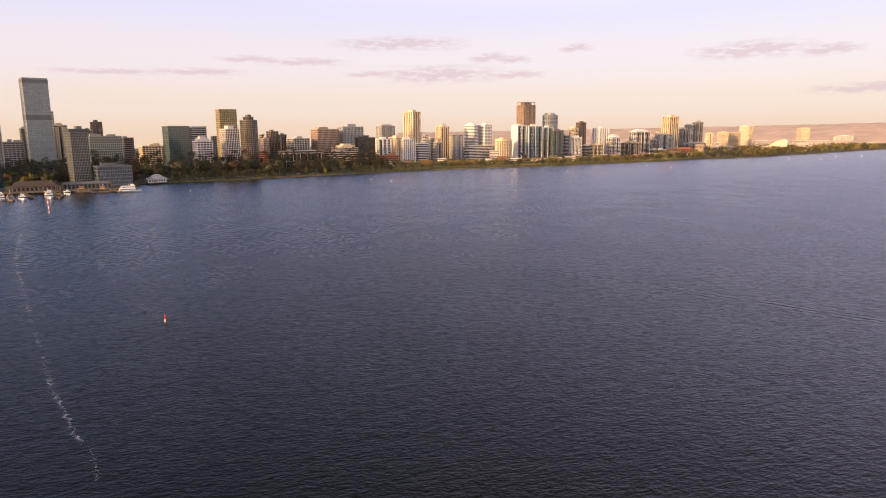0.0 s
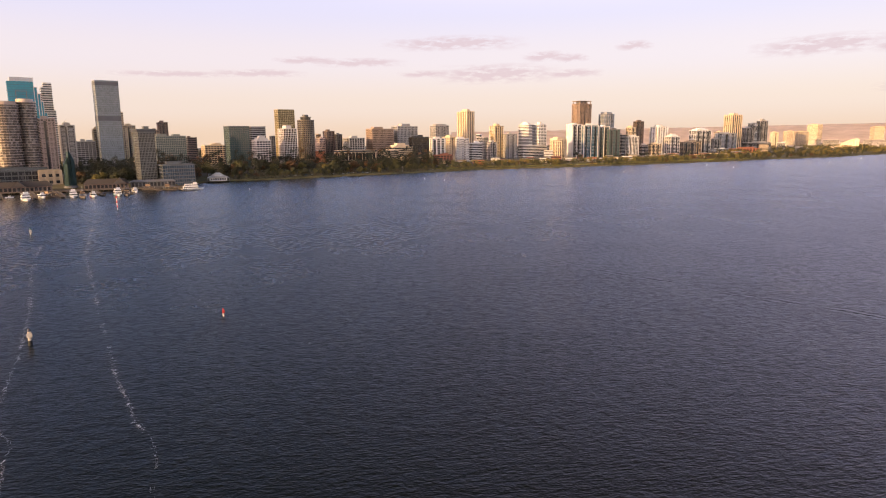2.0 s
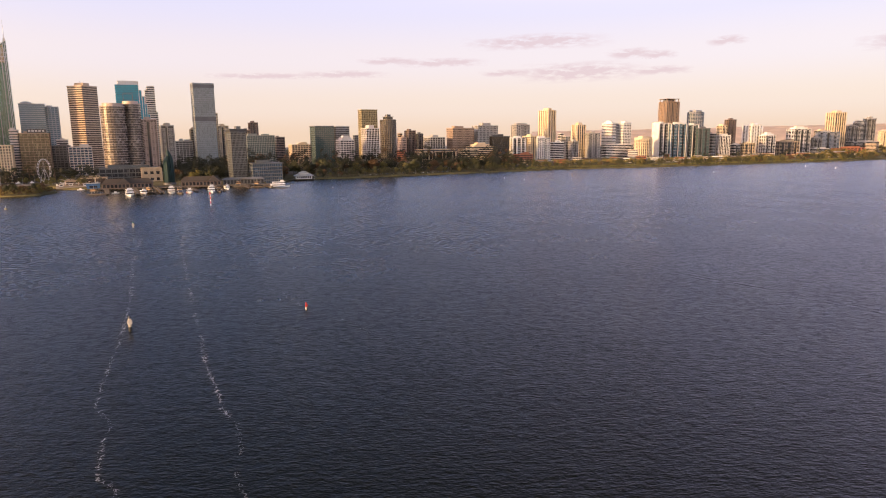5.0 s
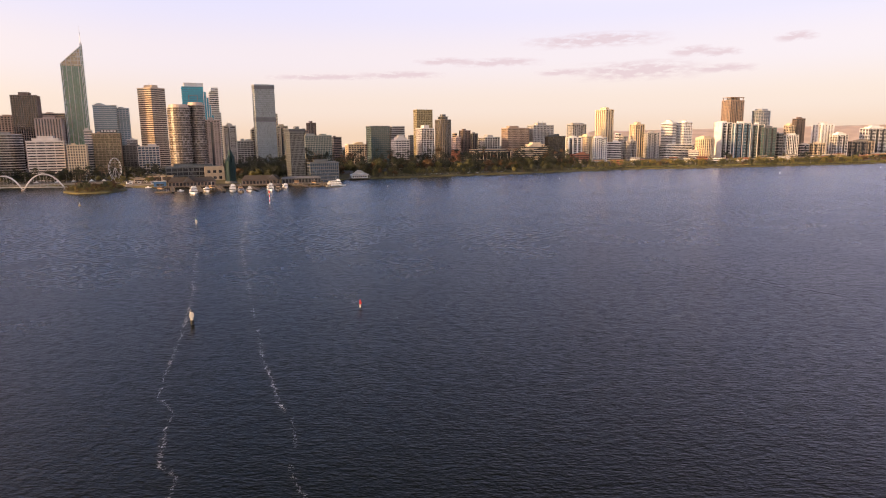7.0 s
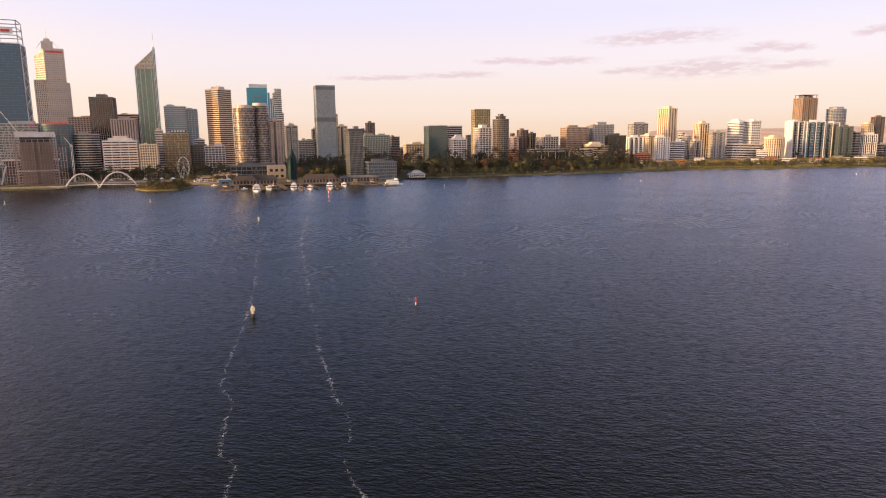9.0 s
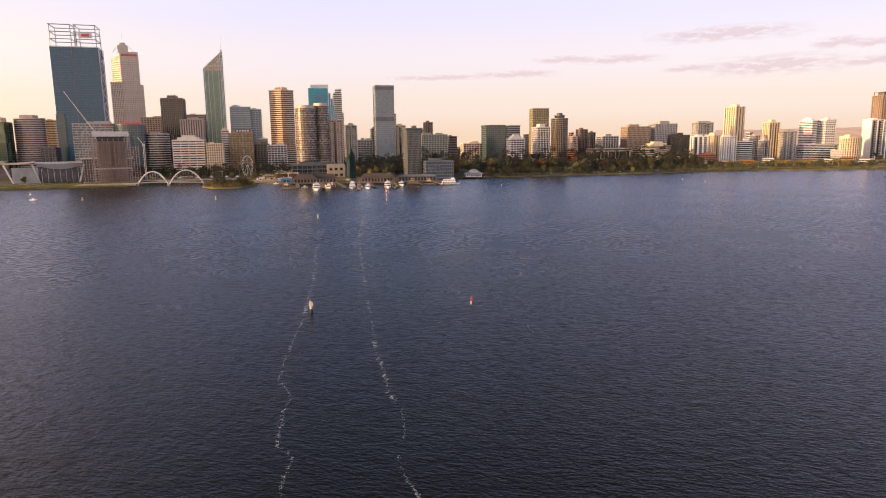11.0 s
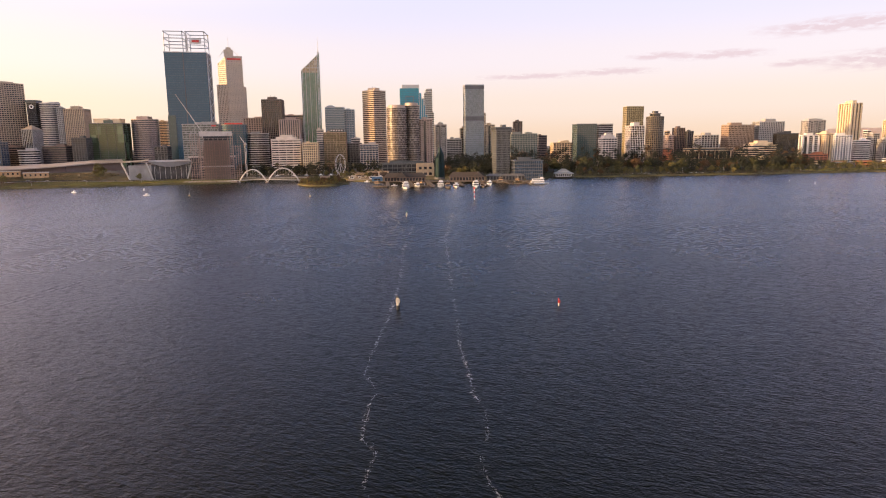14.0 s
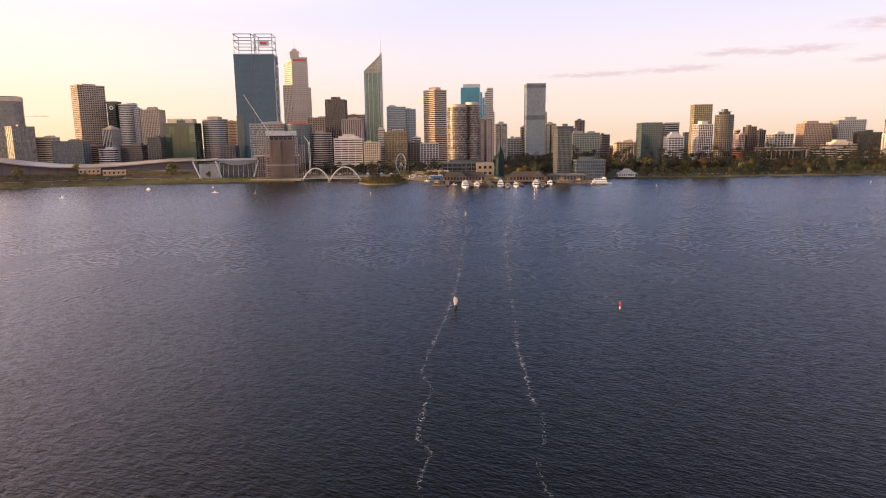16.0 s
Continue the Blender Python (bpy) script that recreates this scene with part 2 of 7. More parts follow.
GREYOLIVE = facade_glass("grey_olive_curtain_glass", (0.17, 0.175, 0.14), 0.2)
SKYGLASS = facade_glass("sky_blue_curtain_glass", (0.11, 0.165, 0.195), 0.15, calm=True)


# ---- building blocks ----
def part(name, bm, material, parent, label="", at=(0, 0, 0), turn=0.0):
    """Links a bmesh (or an existing mesh) as one object under a thing."""
    if isinstance(bm, bmesh.types.BMesh):
        me = bpy.data.meshes.new(name)
        bm.to_mesh(me)
        bm.free()
        me.materials.append(material)
    else:
        me = bm
    ob = new(name, me)
    ob.parent = parent
    ob.location = at
    if turn:
        ob.rotation_euler = (0, 0, radians(turn))
    return tagged(ob, label) if label else ob


def thing(name, label, category, x, y, z=0.0, yaw=0.0, group="", kind=""):
    ob = new(name)
    ob.empty_display_size = 1
    ob.location, ob.rotation_euler = (x, y, z), (0, 0, radians(yaw))
    return tagged(ob, label, category, group, kind)


def block(bm, x0, x1, y0, y1, z0, z1):
    v = [bm.verts.new(p) for p in ((x0, y0, z0), (x1, y0, z0), (x1, y1, z0), (x0, y1, z0), (x0, y0, z1), (x1, y0, z1), (x1, y1, z1), (x0, y1, z1))]
    for f in ((3, 2, 1, 0), (4, 5, 6, 7), (0, 1, 5, 4), (1, 2, 6, 5), (2, 3, 7, 6), (3, 0, 4, 7)):
        bm.faces.new([v[i] for i in f])
    return bm


def bar(bm, a, b, r, sides=6, r2=None):
    """A tube from a to b."""
    a, b = Vector(a), Vector(b)
    q = (b - a).to_track_quat("Z", "Y")
    rings = []
    for p, rad in ((a, r), (b, r if r2 is None else r2)):
        rings.append([bm.verts.new(p + q @ Vector((rad * math.cos(2 * math.pi * k / sides), rad * math.sin(2 * math.pi * k / sides), 0))) for k in range(sides)])
    for k in range(sides):
        j = (k + 1) % sides
        bm.faces.new((rings[0][k], rings[0][j], rings[1][j], rings[1][k]))
    bm.faces.new(rings[0][::-1])
    bm.faces.new(rings[1])
    return bm


def prism(bm, poly, z0, z1):
    lo = [bm.verts.new((x, y, z0)) for x, y in poly]
    hi = [bm.verts.new((x, y, z1)) for x, y in poly]
    n = len(poly)
    for k in range(n):
        j = (k + 1) % n
        bm.faces.new((lo[k], lo[j], hi[j], hi[k]))
    bm.faces.new(hi)
    bm.faces.new(lo[::-1])
    return bm


def outline(w, d, shape="box", n=24):
    """A footprint, counter-clockwise, its front towards -y."""
    if shape == "oval":
        return [(w / 2 * math.cos(2 * math.pi * k / n), d / 2 * math.sin(2 * math.pi * k / n)) for k in range(n)]
    return [(-w / 2, -d / 2), (w / 2, -d / 2), (w / 2, d / 2), (-w / 2, d / 2)]


def grown(poly, by):
    """The footprint pushed outwards."""
    if len(poly) == 4:
        return [(x + math.copysign(by, x), y + math.copysign(by, y)) for x, y in poly]
    return [(x * (1 + by / math.hypot(x, y)), y * (1 + by / math.hypot(x, y))) for x, y in poly]


def edge_points(poly, step):
    """Places for upright ribs along the front and the two flanks."""
    out = []
    if len(poly) == 4:
        (x0, y0), (x1, _), (_, y1), _ = poly
        n = max(1, round((x1 - x0) / step))
        out += [(x0 + (x1 - x0) * k / n, y0) for k in range(n + 1)]
        m = max(1, round((y1 - y0) / step))
        for k in range(1, m + 1):
            out += [(x0, y0 + (y1 - y0) * k / m), (x1, y0 + (y1 - y0) * k / m)]
    else:
        around = sum(math.dist(poly[k], poly[k - 1]) for k in range(len(poly)))
        n = max(6, round(around / step))
        w, d = max(p[0] for p in poly), max(p[1] for p in poly)
        for k in range(n):
            a = 2 * math.pi * k / n
            if math.sin(a) < 0.35:
                out.append((w * math.cos(a), d * math.sin(a)))
    return out


CITY = random.Random(7)


def storeys(ob, poly, z0, z1, wall, fl, band, proud, lowest=0):
    """One spandrel ring for each floor between z0 and z1."""
    if band <= 0:
        return
    me = None
    n = max(1, round((z1 - z0) / fl))
    step = (z1 - z0) / n
    if ob.location.length > 1650:  # far off: one mesh
        bm = bmesh.new()
        for k in range(lowest, n + 1):
            prism(bm, grown(poly, proud), z0 + step * (k - band), z0 + step * k)
        tagged(part("spandrel_banding", bm, wall, ob), kind="stuff")
        return
    for k in range(lowest, n + 1):
        if me is None:
            first = part("spandrel", prism(bmesh.new(), grown(poly, proud), -band * step, 0), wall, ob, at=(0, 0, z0 + step * k))
            me = first.data
        else:
            part("spandrel", me, wall, ob, at=(0, 0, z0 + step * k))


def ribs(ob, poly, z0, z1, wall, step, size, proud):
    me = None
    if ob.location.length > 1650:
        bm = bmesh.new()
        for x, y in edge_points(poly, step):
            block(bm, x - size / 2, x + size / 2, y - size / 2, y + size / 2, z0, z1)
        tagged(part("rib_screen", bm, wall, ob), kind="stuff")
        return
    for x, y in edge_points(poly, step):
        if me is None:
            me = part("rib", block(bmesh.new(), -size / 2, size / 2, -size / 2, size / 2, z0, z1), wall, ob, at=(x, y, 0)).data
        else:
            part("rib", me, wall, ob, at=(x, y, 0))


def roof_plant(ob, w, d, h, wall, many=2):
    for k in range(many):
        a, b = w * CITY.uniform(0.2, 0.45), d * CITY.uniform(0.3, 0.5)
        x, y = CITY.uniform(-0.25, 0.25) * w, CITY.uniform(-0.1, 0.2) * d
        t = CITY.uniform(1.8, 4.0)
        bm = block(bmesh.new(), x - a / 2, x + a / 2, y - b / 2, y + b / 2, h - 0.3, h + t)
        block(bm, x - a / 2 - 0.15, x + a / 2 + 0.15, y - b / 2 - 0.15, y + b / 2 + 0.15, h + t - 0.4, h + t)
        part("roof_plant", bm, wall, ob)


def balconies(ob, w, d, h, wall, fl):
    """Columns of projecting balconies on the front and the western flank."""
    n = int((h - 10) / fl)
    near = ob.location.length < 1330
    for spot, wide, deep, flank in ((-0.27 * w, 0.26 * w, 1.7, False), (0.24 * w, 0.3 * w, 1.5, False), (0.0, 0.45 * d, 1.6, True)):
        bm = bmesh.new()
        for k in range(1 if near else n):
            z = 0 if near else 8 + k * fl
            if flank:
                block(bm, -w / 2 - deep, -w / 2, -wide / 2, wide / 2, z, z + 0.3)
                block(bm, -w / 2 - deep, -w / 2 - deep + 0.15, -wide / 2, wide / 2, z + 0.29, z + 1.2)
            else:
                block(bm, spot - wide / 2, spot + wide / 2, -d / 2 - deep, -d / 2, z, z + 0.3)
                block(bm, spot - wide / 2, spot + wide / 2, -d / 2 - deep, -d / 2 - deep + 0.15, z + 0.29, z + 1.2)
        if not near:
            tagged(part("balcony_front", bm, wall, ob), kind="stuff")
            continue
        me = part("balcony", bm, wall, ob, at=(0, 0, 8)).data
        for k in range(1, n):
            part("balcony", me, wall, ob, at=(0, 0, 8 + k * fl))


def building(name, label, x, y, yaw, w, d, h, wall, glass, fl=3.6, band=0.35, piers=8, pier=0.9, proud=0.3,
             shape="box", crown="", plant=1, blank="", group=""):
    """A block of flats or offices: glazed core, a spandrel for each floor, upright ribs, parapet and roof plant."""
    ob = thing(name, label, {"office_tower": "tower", "apartment_tower": "tower", "hotel_tower": "tower"}.get(name, "building"), x, y, 0.0, yaw, group)
    poly = outline(w, d, shape)
    part("glazing", prism(bmesh.new(), poly, 0, h - 0.6), glass, ob)
    storeys(ob, poly, 4.0, h - 0.4, wall, fl, band, proud)
    if piers:
        ribs(ob, poly, 0, h - 0.5, wall, w / piers, pier, proud)
    bm = prism(bmesh.new(), grown(poly, proud + 0.25), h - 1.4, h)
    part("parapet", bm, wall, ob)
    if name == "apartment_tower" and shape == "box" and band >= 0.3 and w > 13:
        balconies(ob, w, d, h, wall, (h - 4.4) / max(1, round((h - 4.4) / fl)))
    if name == "apartment_tower" and w > 13:
        spots = ((-0.06, 0.13),) if w < 22 else ((-0.30, 0.10), (0.16, 0.13)) if w < 36 else ((-0.34, 0.09), (-0.02, 0.10), (0.3, 0.1))
        if shape == "oval":
            spots = ()
        for f, wide in spots:
            # dark strip set proud of the front paints the shade of a recess
            part("loggia_slot", block(bmesh.new(), (f - wide / 2) * w, (f + wide / 2) * w, -d / 2 - proud - 0.25, -d / 2 + 0.5, 5, h - 3), DARKGLASS, ob)
            part("loggia_slab", block(bmesh.new(), (f - wide / 2) * w - 0.5, (f + wide / 2) * w + 0.5, -d / 2 - proud - 0.6, -d / 2, h - 3, h - 2.2), wall, ob)
        part("lift_house", block(bmesh.new(), -0.2 * w, 0.12 * w, -0.25 * d, 0.2 * d, h - 0.2, h + 3.4), wall, ob)
    for side in blank:
        s = -1 if side == "l" else 1
        part("end_wall", block(bmesh.new(), *sorted((s * (w / 2 + 0.1), s * (w / 2 + 1.0))), -d / 2 - 0.5, d / 2 + 0.5, 0, h + 0.6), wall, ob)
    if crown == "slab":
        bm = prism(bmesh.new(), grown(poly, -1.5), h - 0.1, h + 2.6)
        part("roof_storey", bm, DARKSTEEL, ob)
        part("roof_slab", prism(bmesh.new(), grown(poly, 2.2), h + 2.5, h + 3.4), wall, ob)
    elif crown == "disc":
        part("roof_storey", prism(bmesh.new(), grown(poly, -1.5), h - 0.1, h + 2.6), DARKSTEEL, ob)
        part("roof_slab", prism(bmesh.new(), grown(poly, 2.6), h + 2.5, h + 3.4), wall, ob)
        bm = bmesh.new()
        rim = [[bm.verts.new((r * math.cos(k * 0.3927), y, h - 9 + r * math.sin(k * 0.3927))) for k in range(16)] for r, y in ((4.2, -d / 2 - 0.6), (2.2, -d / 2 - 0.6), (2.2, -d / 2), (4.2, -d / 2))]
        for a in range(4):
            for k in range(16):
                bm.faces.new((rim[a][k], rim[a][(k + 1) % 16], rim[(a + 1) % 4][(k + 1) % 16], rim[(a + 1) % 4][k]))
        part("wall_mark", bm, BOATWHITE, ob, "plain white ring high on the wall")
    elif crown == "pyramid":
        bm = bmesh.new()
        lo = [bm.verts.new((a, b, h)) for a, b in grown(poly, 1.0)]
        top = bm.verts.new((0, 0, h + 0.46 * w))
        for k in range(4):
            bm.faces.new((lo[k], lo[(k + 1) % 4], top))
        bm.faces.new(lo[::-1])
        part("pyramid_roof", bm, COPPER, ob, "copper pyramid roof")
    elif crown == "plant":
        part("plant_room", block(bmesh.new(), -w * 0.22, w * 0.2, -d * 0.3, d * 0.3, h - 0.2, h + 5.0), wall, ob)
        bm = bmesh.new()
        for k in (-1, 1):
            bar(bm, (k * w * 0.1, 0, h + 4.8), (k * w * 0.1, 0, h + 8.5), 0.12, 5)
        part("aerial", bm, DARKSTEEL, ob)
    elif crown == "mast":
        part("plant_room", block(bmesh.new(), -w * 0.25, w * 0.25, -d * 0.2, d * 0.2, h - 0.2, h + 3.0), wall, ob)
        part("aerial", bar(bmesh.new(), (0, 0, h + 2.5), (0, 0, h + 9), 0.3, 6, 0.08), STEEL, ob)
    elif crown == "lantern":
        part("lantern", prism(bmesh.new(), outline(w * 0.62, d * 0.62, "oval"), h - 0.2, h + 4.5), glass, ob)
        part("roof_ring", prism(bmesh.new(), outline(w * 0.72, d * 0.72, "oval"), h + 4.4, h + 5.2), wall, ob)
        part("roof_cap", prism(bmesh.new(), outline(w * 0.36, d * 0.36, "oval"), h + 5.1, h + 9.0), DARKSTEEL, ob)
    elif crown == "screens":
        part("roof_screen", block(bmesh.new(), -w * 0.42, w * 0.02, -d * 0.28, d * 0.3, h - 0.2, h + 8.0), CREAM, ob, "pale slatted roof screen")
        part("roof_screen", block(bmesh.new(), w * 0.1, w * 0.4, -d * 0.28, d * 0.3, h - 0.2, h + 7.5), CREAM, ob, "pale slatted roof screen")
        part("roof_house", block(bmesh.new(), -w * 0.1, w * 0.16, -d * 0.36, d * 0.1, h - 0.2, h + 5.0), TEALGLASS, ob)
    elif crown == "band":
        part("crown_band", prism(bmesh.new(), grown(poly, 0.5), h - 0.3, h + 7.0), CREAM, ob, "sunlit golden crown band")
        part("roof_rim", prism(bmesh.new(), grown(poly, -1.0), h + 6.9, h + 8.2), BRONZE, ob)
    elif crown == "step":
        for k, (a, b) in enumerate(((0.72, 3.4), (0.42, 6.6))):
            part("setback_storey", block(bmesh.new(), -w * a / 2, w * a / 2, -d * a / 2, d * a / 2, h - 0.2, h + b), wall, ob)
    elif crown == "frame":
        for sx in (-1, -0.33, 0.33, 1):
            for sy in (-1, 1):
                part("roof_post", block(bmesh.new(), sx * w * 0.46 - 0.7, sx * w * 0.46 + 0.7, sy * d * 0.44 - 0.7, sy * d * 0.44 + 0.7, h - 0.5, h + 7), wall, ob)
        part("roof_frame", block(bmesh.new(), -w * 0.52, w * 0.52, -d * 0.5, d * 0.5, h + 6.2, h + 7.4), wall, ob)
        part("plant_room", block(bmesh.new(), -w * 0.3, w * 0.3, -d * 0.3, d * 0.3, h - 0.5, h + 4.6), DARKGREY, ob)
    elif crown == "sign":
        part("sign_board", block(bmesh.new(), -w * 0.22, w * 0.42, -d / 2 - 0.5, -d / 2 - 0.1, h + 0.2, h + 5.2), BLACKPAINT, ob, "black roof sign with pale unreadable lettering")
        for k in range(5):
            x0 = -w * 0.18 + k * w * 0.115
            part("sign_bar", block(bmesh.new(), x0, x0 + w * 0.08, -d / 2 - 0.62, -d / 2 - 0.45, h + 1.6, h + 4.0), STEEL, ob)
    if plant and crown in ("", "slab", "sign") and w > 9:
        roof_plant(ob, w, d, h + (3.3 if crown == "slab" else 0), wall, 1 + (w > 30))
    return ob


# ---- setting: river, land, hills ----
def shore(x):
    """The river's edge: y for an x."""
    pts = ((-5200, 650), (-900, 640), (-620, 752), (-537, 785), (-476, 826), (-392, 838), (-326, 858), (-198, 872), (-188, 942), (-48, 944), (-40, 868), (0, 850), (60, 838), (150, 822),
           (200, 850), (239, 882), (340, 872), (522, 876), (721, 893), (875, 852), (1019, 832), (1274, 802), (1514, 795), (1761, 768), (2185, 782), (2891, 815), (5200, 900))
    for (x0, y0), (x1, y1) in zip(pts, pts[1:]):
        if x0 <= x <= x1:
            s = (x - x0) / (x1 - x0)
            return y0 + (y1 - y0) * s + 2.0 * noise.noise((x * 0.03, 0, 0)) + (0 if -400 < x < 210 else 5.0 * noise.noise((x * 0.008, 3, 0)))
    return 850


def land(x, y):
    """Height of the ground."""
    s = y - shore(x)
    if s < 0:
        return -1.0
    up = max(0.0, min(1.0, (s - 60) / 420))
    up = up * up * (3 - 2 * up)
    if x < -320:  # the western lawn climbs to the road
        west = max(0.0, min(1.0, (s - 12) / 130)) * min(1.0, (-320 - x) / 90)
        up = max(up, 0.85 * west * west * (3 - 2 * west))
    hill = (12.0 if x < 500 else max(3.0, 12 - (x - 500) * 0.012)) * up
    return 1.6 + min(1.0, s / 20) + hill


def ground_sheet():
    bm = bmesh.new()
    xs = [-5000 + 200 * k for k in range(20)] + [-1000 + 20 * k for k in range(175)] + [2500 + 100 * k for k in range(26)]
    steps = (0, 0.6, 8, 20, 35, 55, 80, 110, 150, 200, 260, 330, 420, 560, 800, 1200, 1800, 2600, 3400, 4200)
    rows = []
    for x in xs:
        col = []
        for k, s in enumerate(steps):
            y = shore(x) + s
            z = -1.5 if k == 0 else land(x, y) + (0.35 * noise.noise((x * 0.02, y * 0.02, 0)) if k > 1 else 0)
            col.append(bm.verts.new((x, y, z)))
        rows.append(col)
    for a, b in zip(rows, rows[1:]):
        for k in range(len(steps) - 1):
            bm.faces.new((a[k], b[k], b[k + 1], a[k + 1]))
    return bm


def ground_material():
    m, nt, p = nodes_of("foreshore_ground")
    co, sep = nt.nodes.new("ShaderNodeTexCoord"), nt.nodes.new("ShaderNodeSeparateXYZ")
    nt.links.new(co.outputs["Object"], sep.inputs[0])
    lawn = mixed(nt, ramp_of(nt, noise_of(nt, 0.07, 8), 0.35, 0.65), (0.075, 0.066, 0.026), (0.17, 0.14, 0.05))
    paving = mixed(nt, ramp_of(nt, noise_of(nt, 0.02, 5), 0.35, 0.65), (0.10, 0.095, 0.09), (0.19, 0.175, 0.16))
    town = ramp_of(nt, sep.outputs["Y"], 960, 1010)
    c = mixed(nt, town, lawn, paving)
    nt.links.new(c, p.inputs["Base Color"])
    p.inputs["Roughness"].default_value = 0.9
    bump = nt.nodes.new("ShaderNodeBump")
    bump.inputs["Strength"].default_value, bump.inputs["Distance"].default_value = 0.6, 0.3
    nt.links.new(noise_of(nt, 0.5, 5), bump.inputs["Height"])
    nt.links.new(bump.outputs[0], p.inputs["Normal"])
    return m


def solid(name, bm, material, label, category, kind="structure", smooth=False):
    me = bpy.data.meshes.new(name)
    bm.to_mesh(me)
    bm.free()
    me.materials.append(material)
    if smooth:
        for f in me.polygons:
            f.use_smooth = True
    return tagged(new(name, me), label, category, "", kind)


def water_material():
    m, nt, p = nodes_of("river_water")
    p.inputs["Base Color"].default_value = (0.005, 0.0062, 0.0035, 1)
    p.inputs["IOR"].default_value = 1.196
    co, mp = nt.nodes.new("ShaderNodeTexCoord"), nt.nodes.new("ShaderNodeMapping")
    mp.inputs["Rotation"].default_value = (0, 0, radians(27))
    nt.links.new(co.outputs["Object"], mp.inputs[0])

    def waves(scale, stretch, detail, rough=0.6, twist=0.0):
        mp2, n = nt.nodes.new("ShaderNodeMapping"), nt.nodes.new("ShaderNodeTexNoise")
        mp2.inputs["Scale"].default_value = stretch
        mp2.inputs["Rotation"].default_value = (0, 0, radians(twist))
        n.inputs["Scale"].default_value, n.inputs["Detail"].default_value, n.inputs["Roughness"].default_value = scale, detail, rough
        n.inputs["Distortion"].default_value = 0.3
        nt.links.new(mp.outputs[0], mp2.inputs[0])
        nt.links.new(mp2.outputs[0], n.inputs["Vector"])
        return n.outputs["Fac"]

    sep = nt.nodes.new("ShaderNodeSeparateXYZ")
    nt.links.new(co.outputs["Object"], sep.inputs[0])

    def math_(op, a, b=None, c=None):
        n = nt.nodes.new("ShaderNodeMath")
        n.operation = op
        for k, v in enumerate((a, b, c)):
            if v is None:
                continue
            if isinstance(v, (int, float)):
                n.inputs[k].default_value = v
            else:
                nt.links.new(v, n.inputs[k])
        return n.outputs[0]

    # short wind ripples with long crests, in groups, on a slight swell
    ripple = waves(1.2, (0.42, 1, 1), 3, 0.55)
    cross = waves(1.9, (0.42, 1, 1), 2, 0.5, -20)
    swell = waves(0.24, (0.5, 1, 1), 3)
    patch = waves(0.4, (0.9, 1, 1), 4, 0.6, 12)
    gust = waves(0.03, (1, 0.7, 1), 3, 0.5, -8)
    # roughness falls with Y, in place of viewing distance, to brighten the far reach
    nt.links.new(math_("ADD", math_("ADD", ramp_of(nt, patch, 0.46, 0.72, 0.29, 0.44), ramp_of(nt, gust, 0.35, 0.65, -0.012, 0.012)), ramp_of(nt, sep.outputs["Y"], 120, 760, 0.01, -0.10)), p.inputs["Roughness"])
    fine = math_("MULTIPLY", math_("MULTIPLY_ADD", cross, 0.5, ripple), ramp_of(nt, patch, 0.33, 0.67, 0.75, 1.25))
    total = math_("MULTIPLY_ADD", swell, 0.8, fine)
    # two old boat wakes: a few parallel ripples along a line
    for slope, offset, y0, y1 in ((0.124, -222.2, 20, 270), (-0.295, 192.6, 140, 340)):
        d = math_("ADD", math_("MULTIPLY_ADD", sep.outputs["Y"], slope, sep.outputs["X"]), offset)
        d = math_("ADD", d, math_("MULTIPLY", math_("SUBTRACT", swell, 0.5), 5.0))
        hump = math_("EXPONENT", math_("MULTIPLY", math_("MULTIPLY", d, d), -0.05))
        part_ = math_("MULTIPLY", ramp_of(nt, sep.outputs["Y"], y0, y0 + 40), ramp_of(nt, sep.outputs["Y"], y1, y1 - 60))
        wave = math_("MULTIPLY", math_("MULTIPLY", math_("SINE", math_("MULTIPLY", d, 1.7)), hump), part_)
        total = math_("MULTIPLY_ADD", math_("MULTIPLY", wave, math_("MULTIPLY", ramp_of(nt, patch, 0.3, 0.6), ramp_of(nt, waves(0.07, (1, 1, 1), 2), 0.44, 0.6))), 0.75, total)
    bump = nt.nodes.new("ShaderNodeBump")
    bump.inputs["Strength"].default_value, bump.inputs["Distance"].default_value = 1.0, 0.2
    # ripples flatten towards the far shore, set to brighten the distant water
    nt.links.new(math_("MULTIPLY", total, ramp_of(nt, sep.outputs["Y"], 330, 780, 1.0, 0.6)), bump.inputs["Height"])
    nt.links.new(bump.outputs[0], p.inputs["Normal"])
    return m


bm = bmesh.new()
bm.faces.new([bm.verts.new(c) for c in ((-7000, -5000, 0), (7000, -5000, 0), (7000, 5000, 0), (-7000, 5000, 0))])
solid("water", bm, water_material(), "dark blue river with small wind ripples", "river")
solid("ground", ground_sheet(), ground_material(), "flat foreshore lawn rising to the paved city", "ground")

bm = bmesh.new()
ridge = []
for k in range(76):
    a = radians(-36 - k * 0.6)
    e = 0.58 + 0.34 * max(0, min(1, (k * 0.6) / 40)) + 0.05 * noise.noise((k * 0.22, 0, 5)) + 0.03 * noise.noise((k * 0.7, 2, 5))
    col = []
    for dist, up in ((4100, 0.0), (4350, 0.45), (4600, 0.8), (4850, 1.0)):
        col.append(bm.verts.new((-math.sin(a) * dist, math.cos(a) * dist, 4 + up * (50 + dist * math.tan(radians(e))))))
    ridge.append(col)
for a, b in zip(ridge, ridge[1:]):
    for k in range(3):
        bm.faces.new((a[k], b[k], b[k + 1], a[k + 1]))
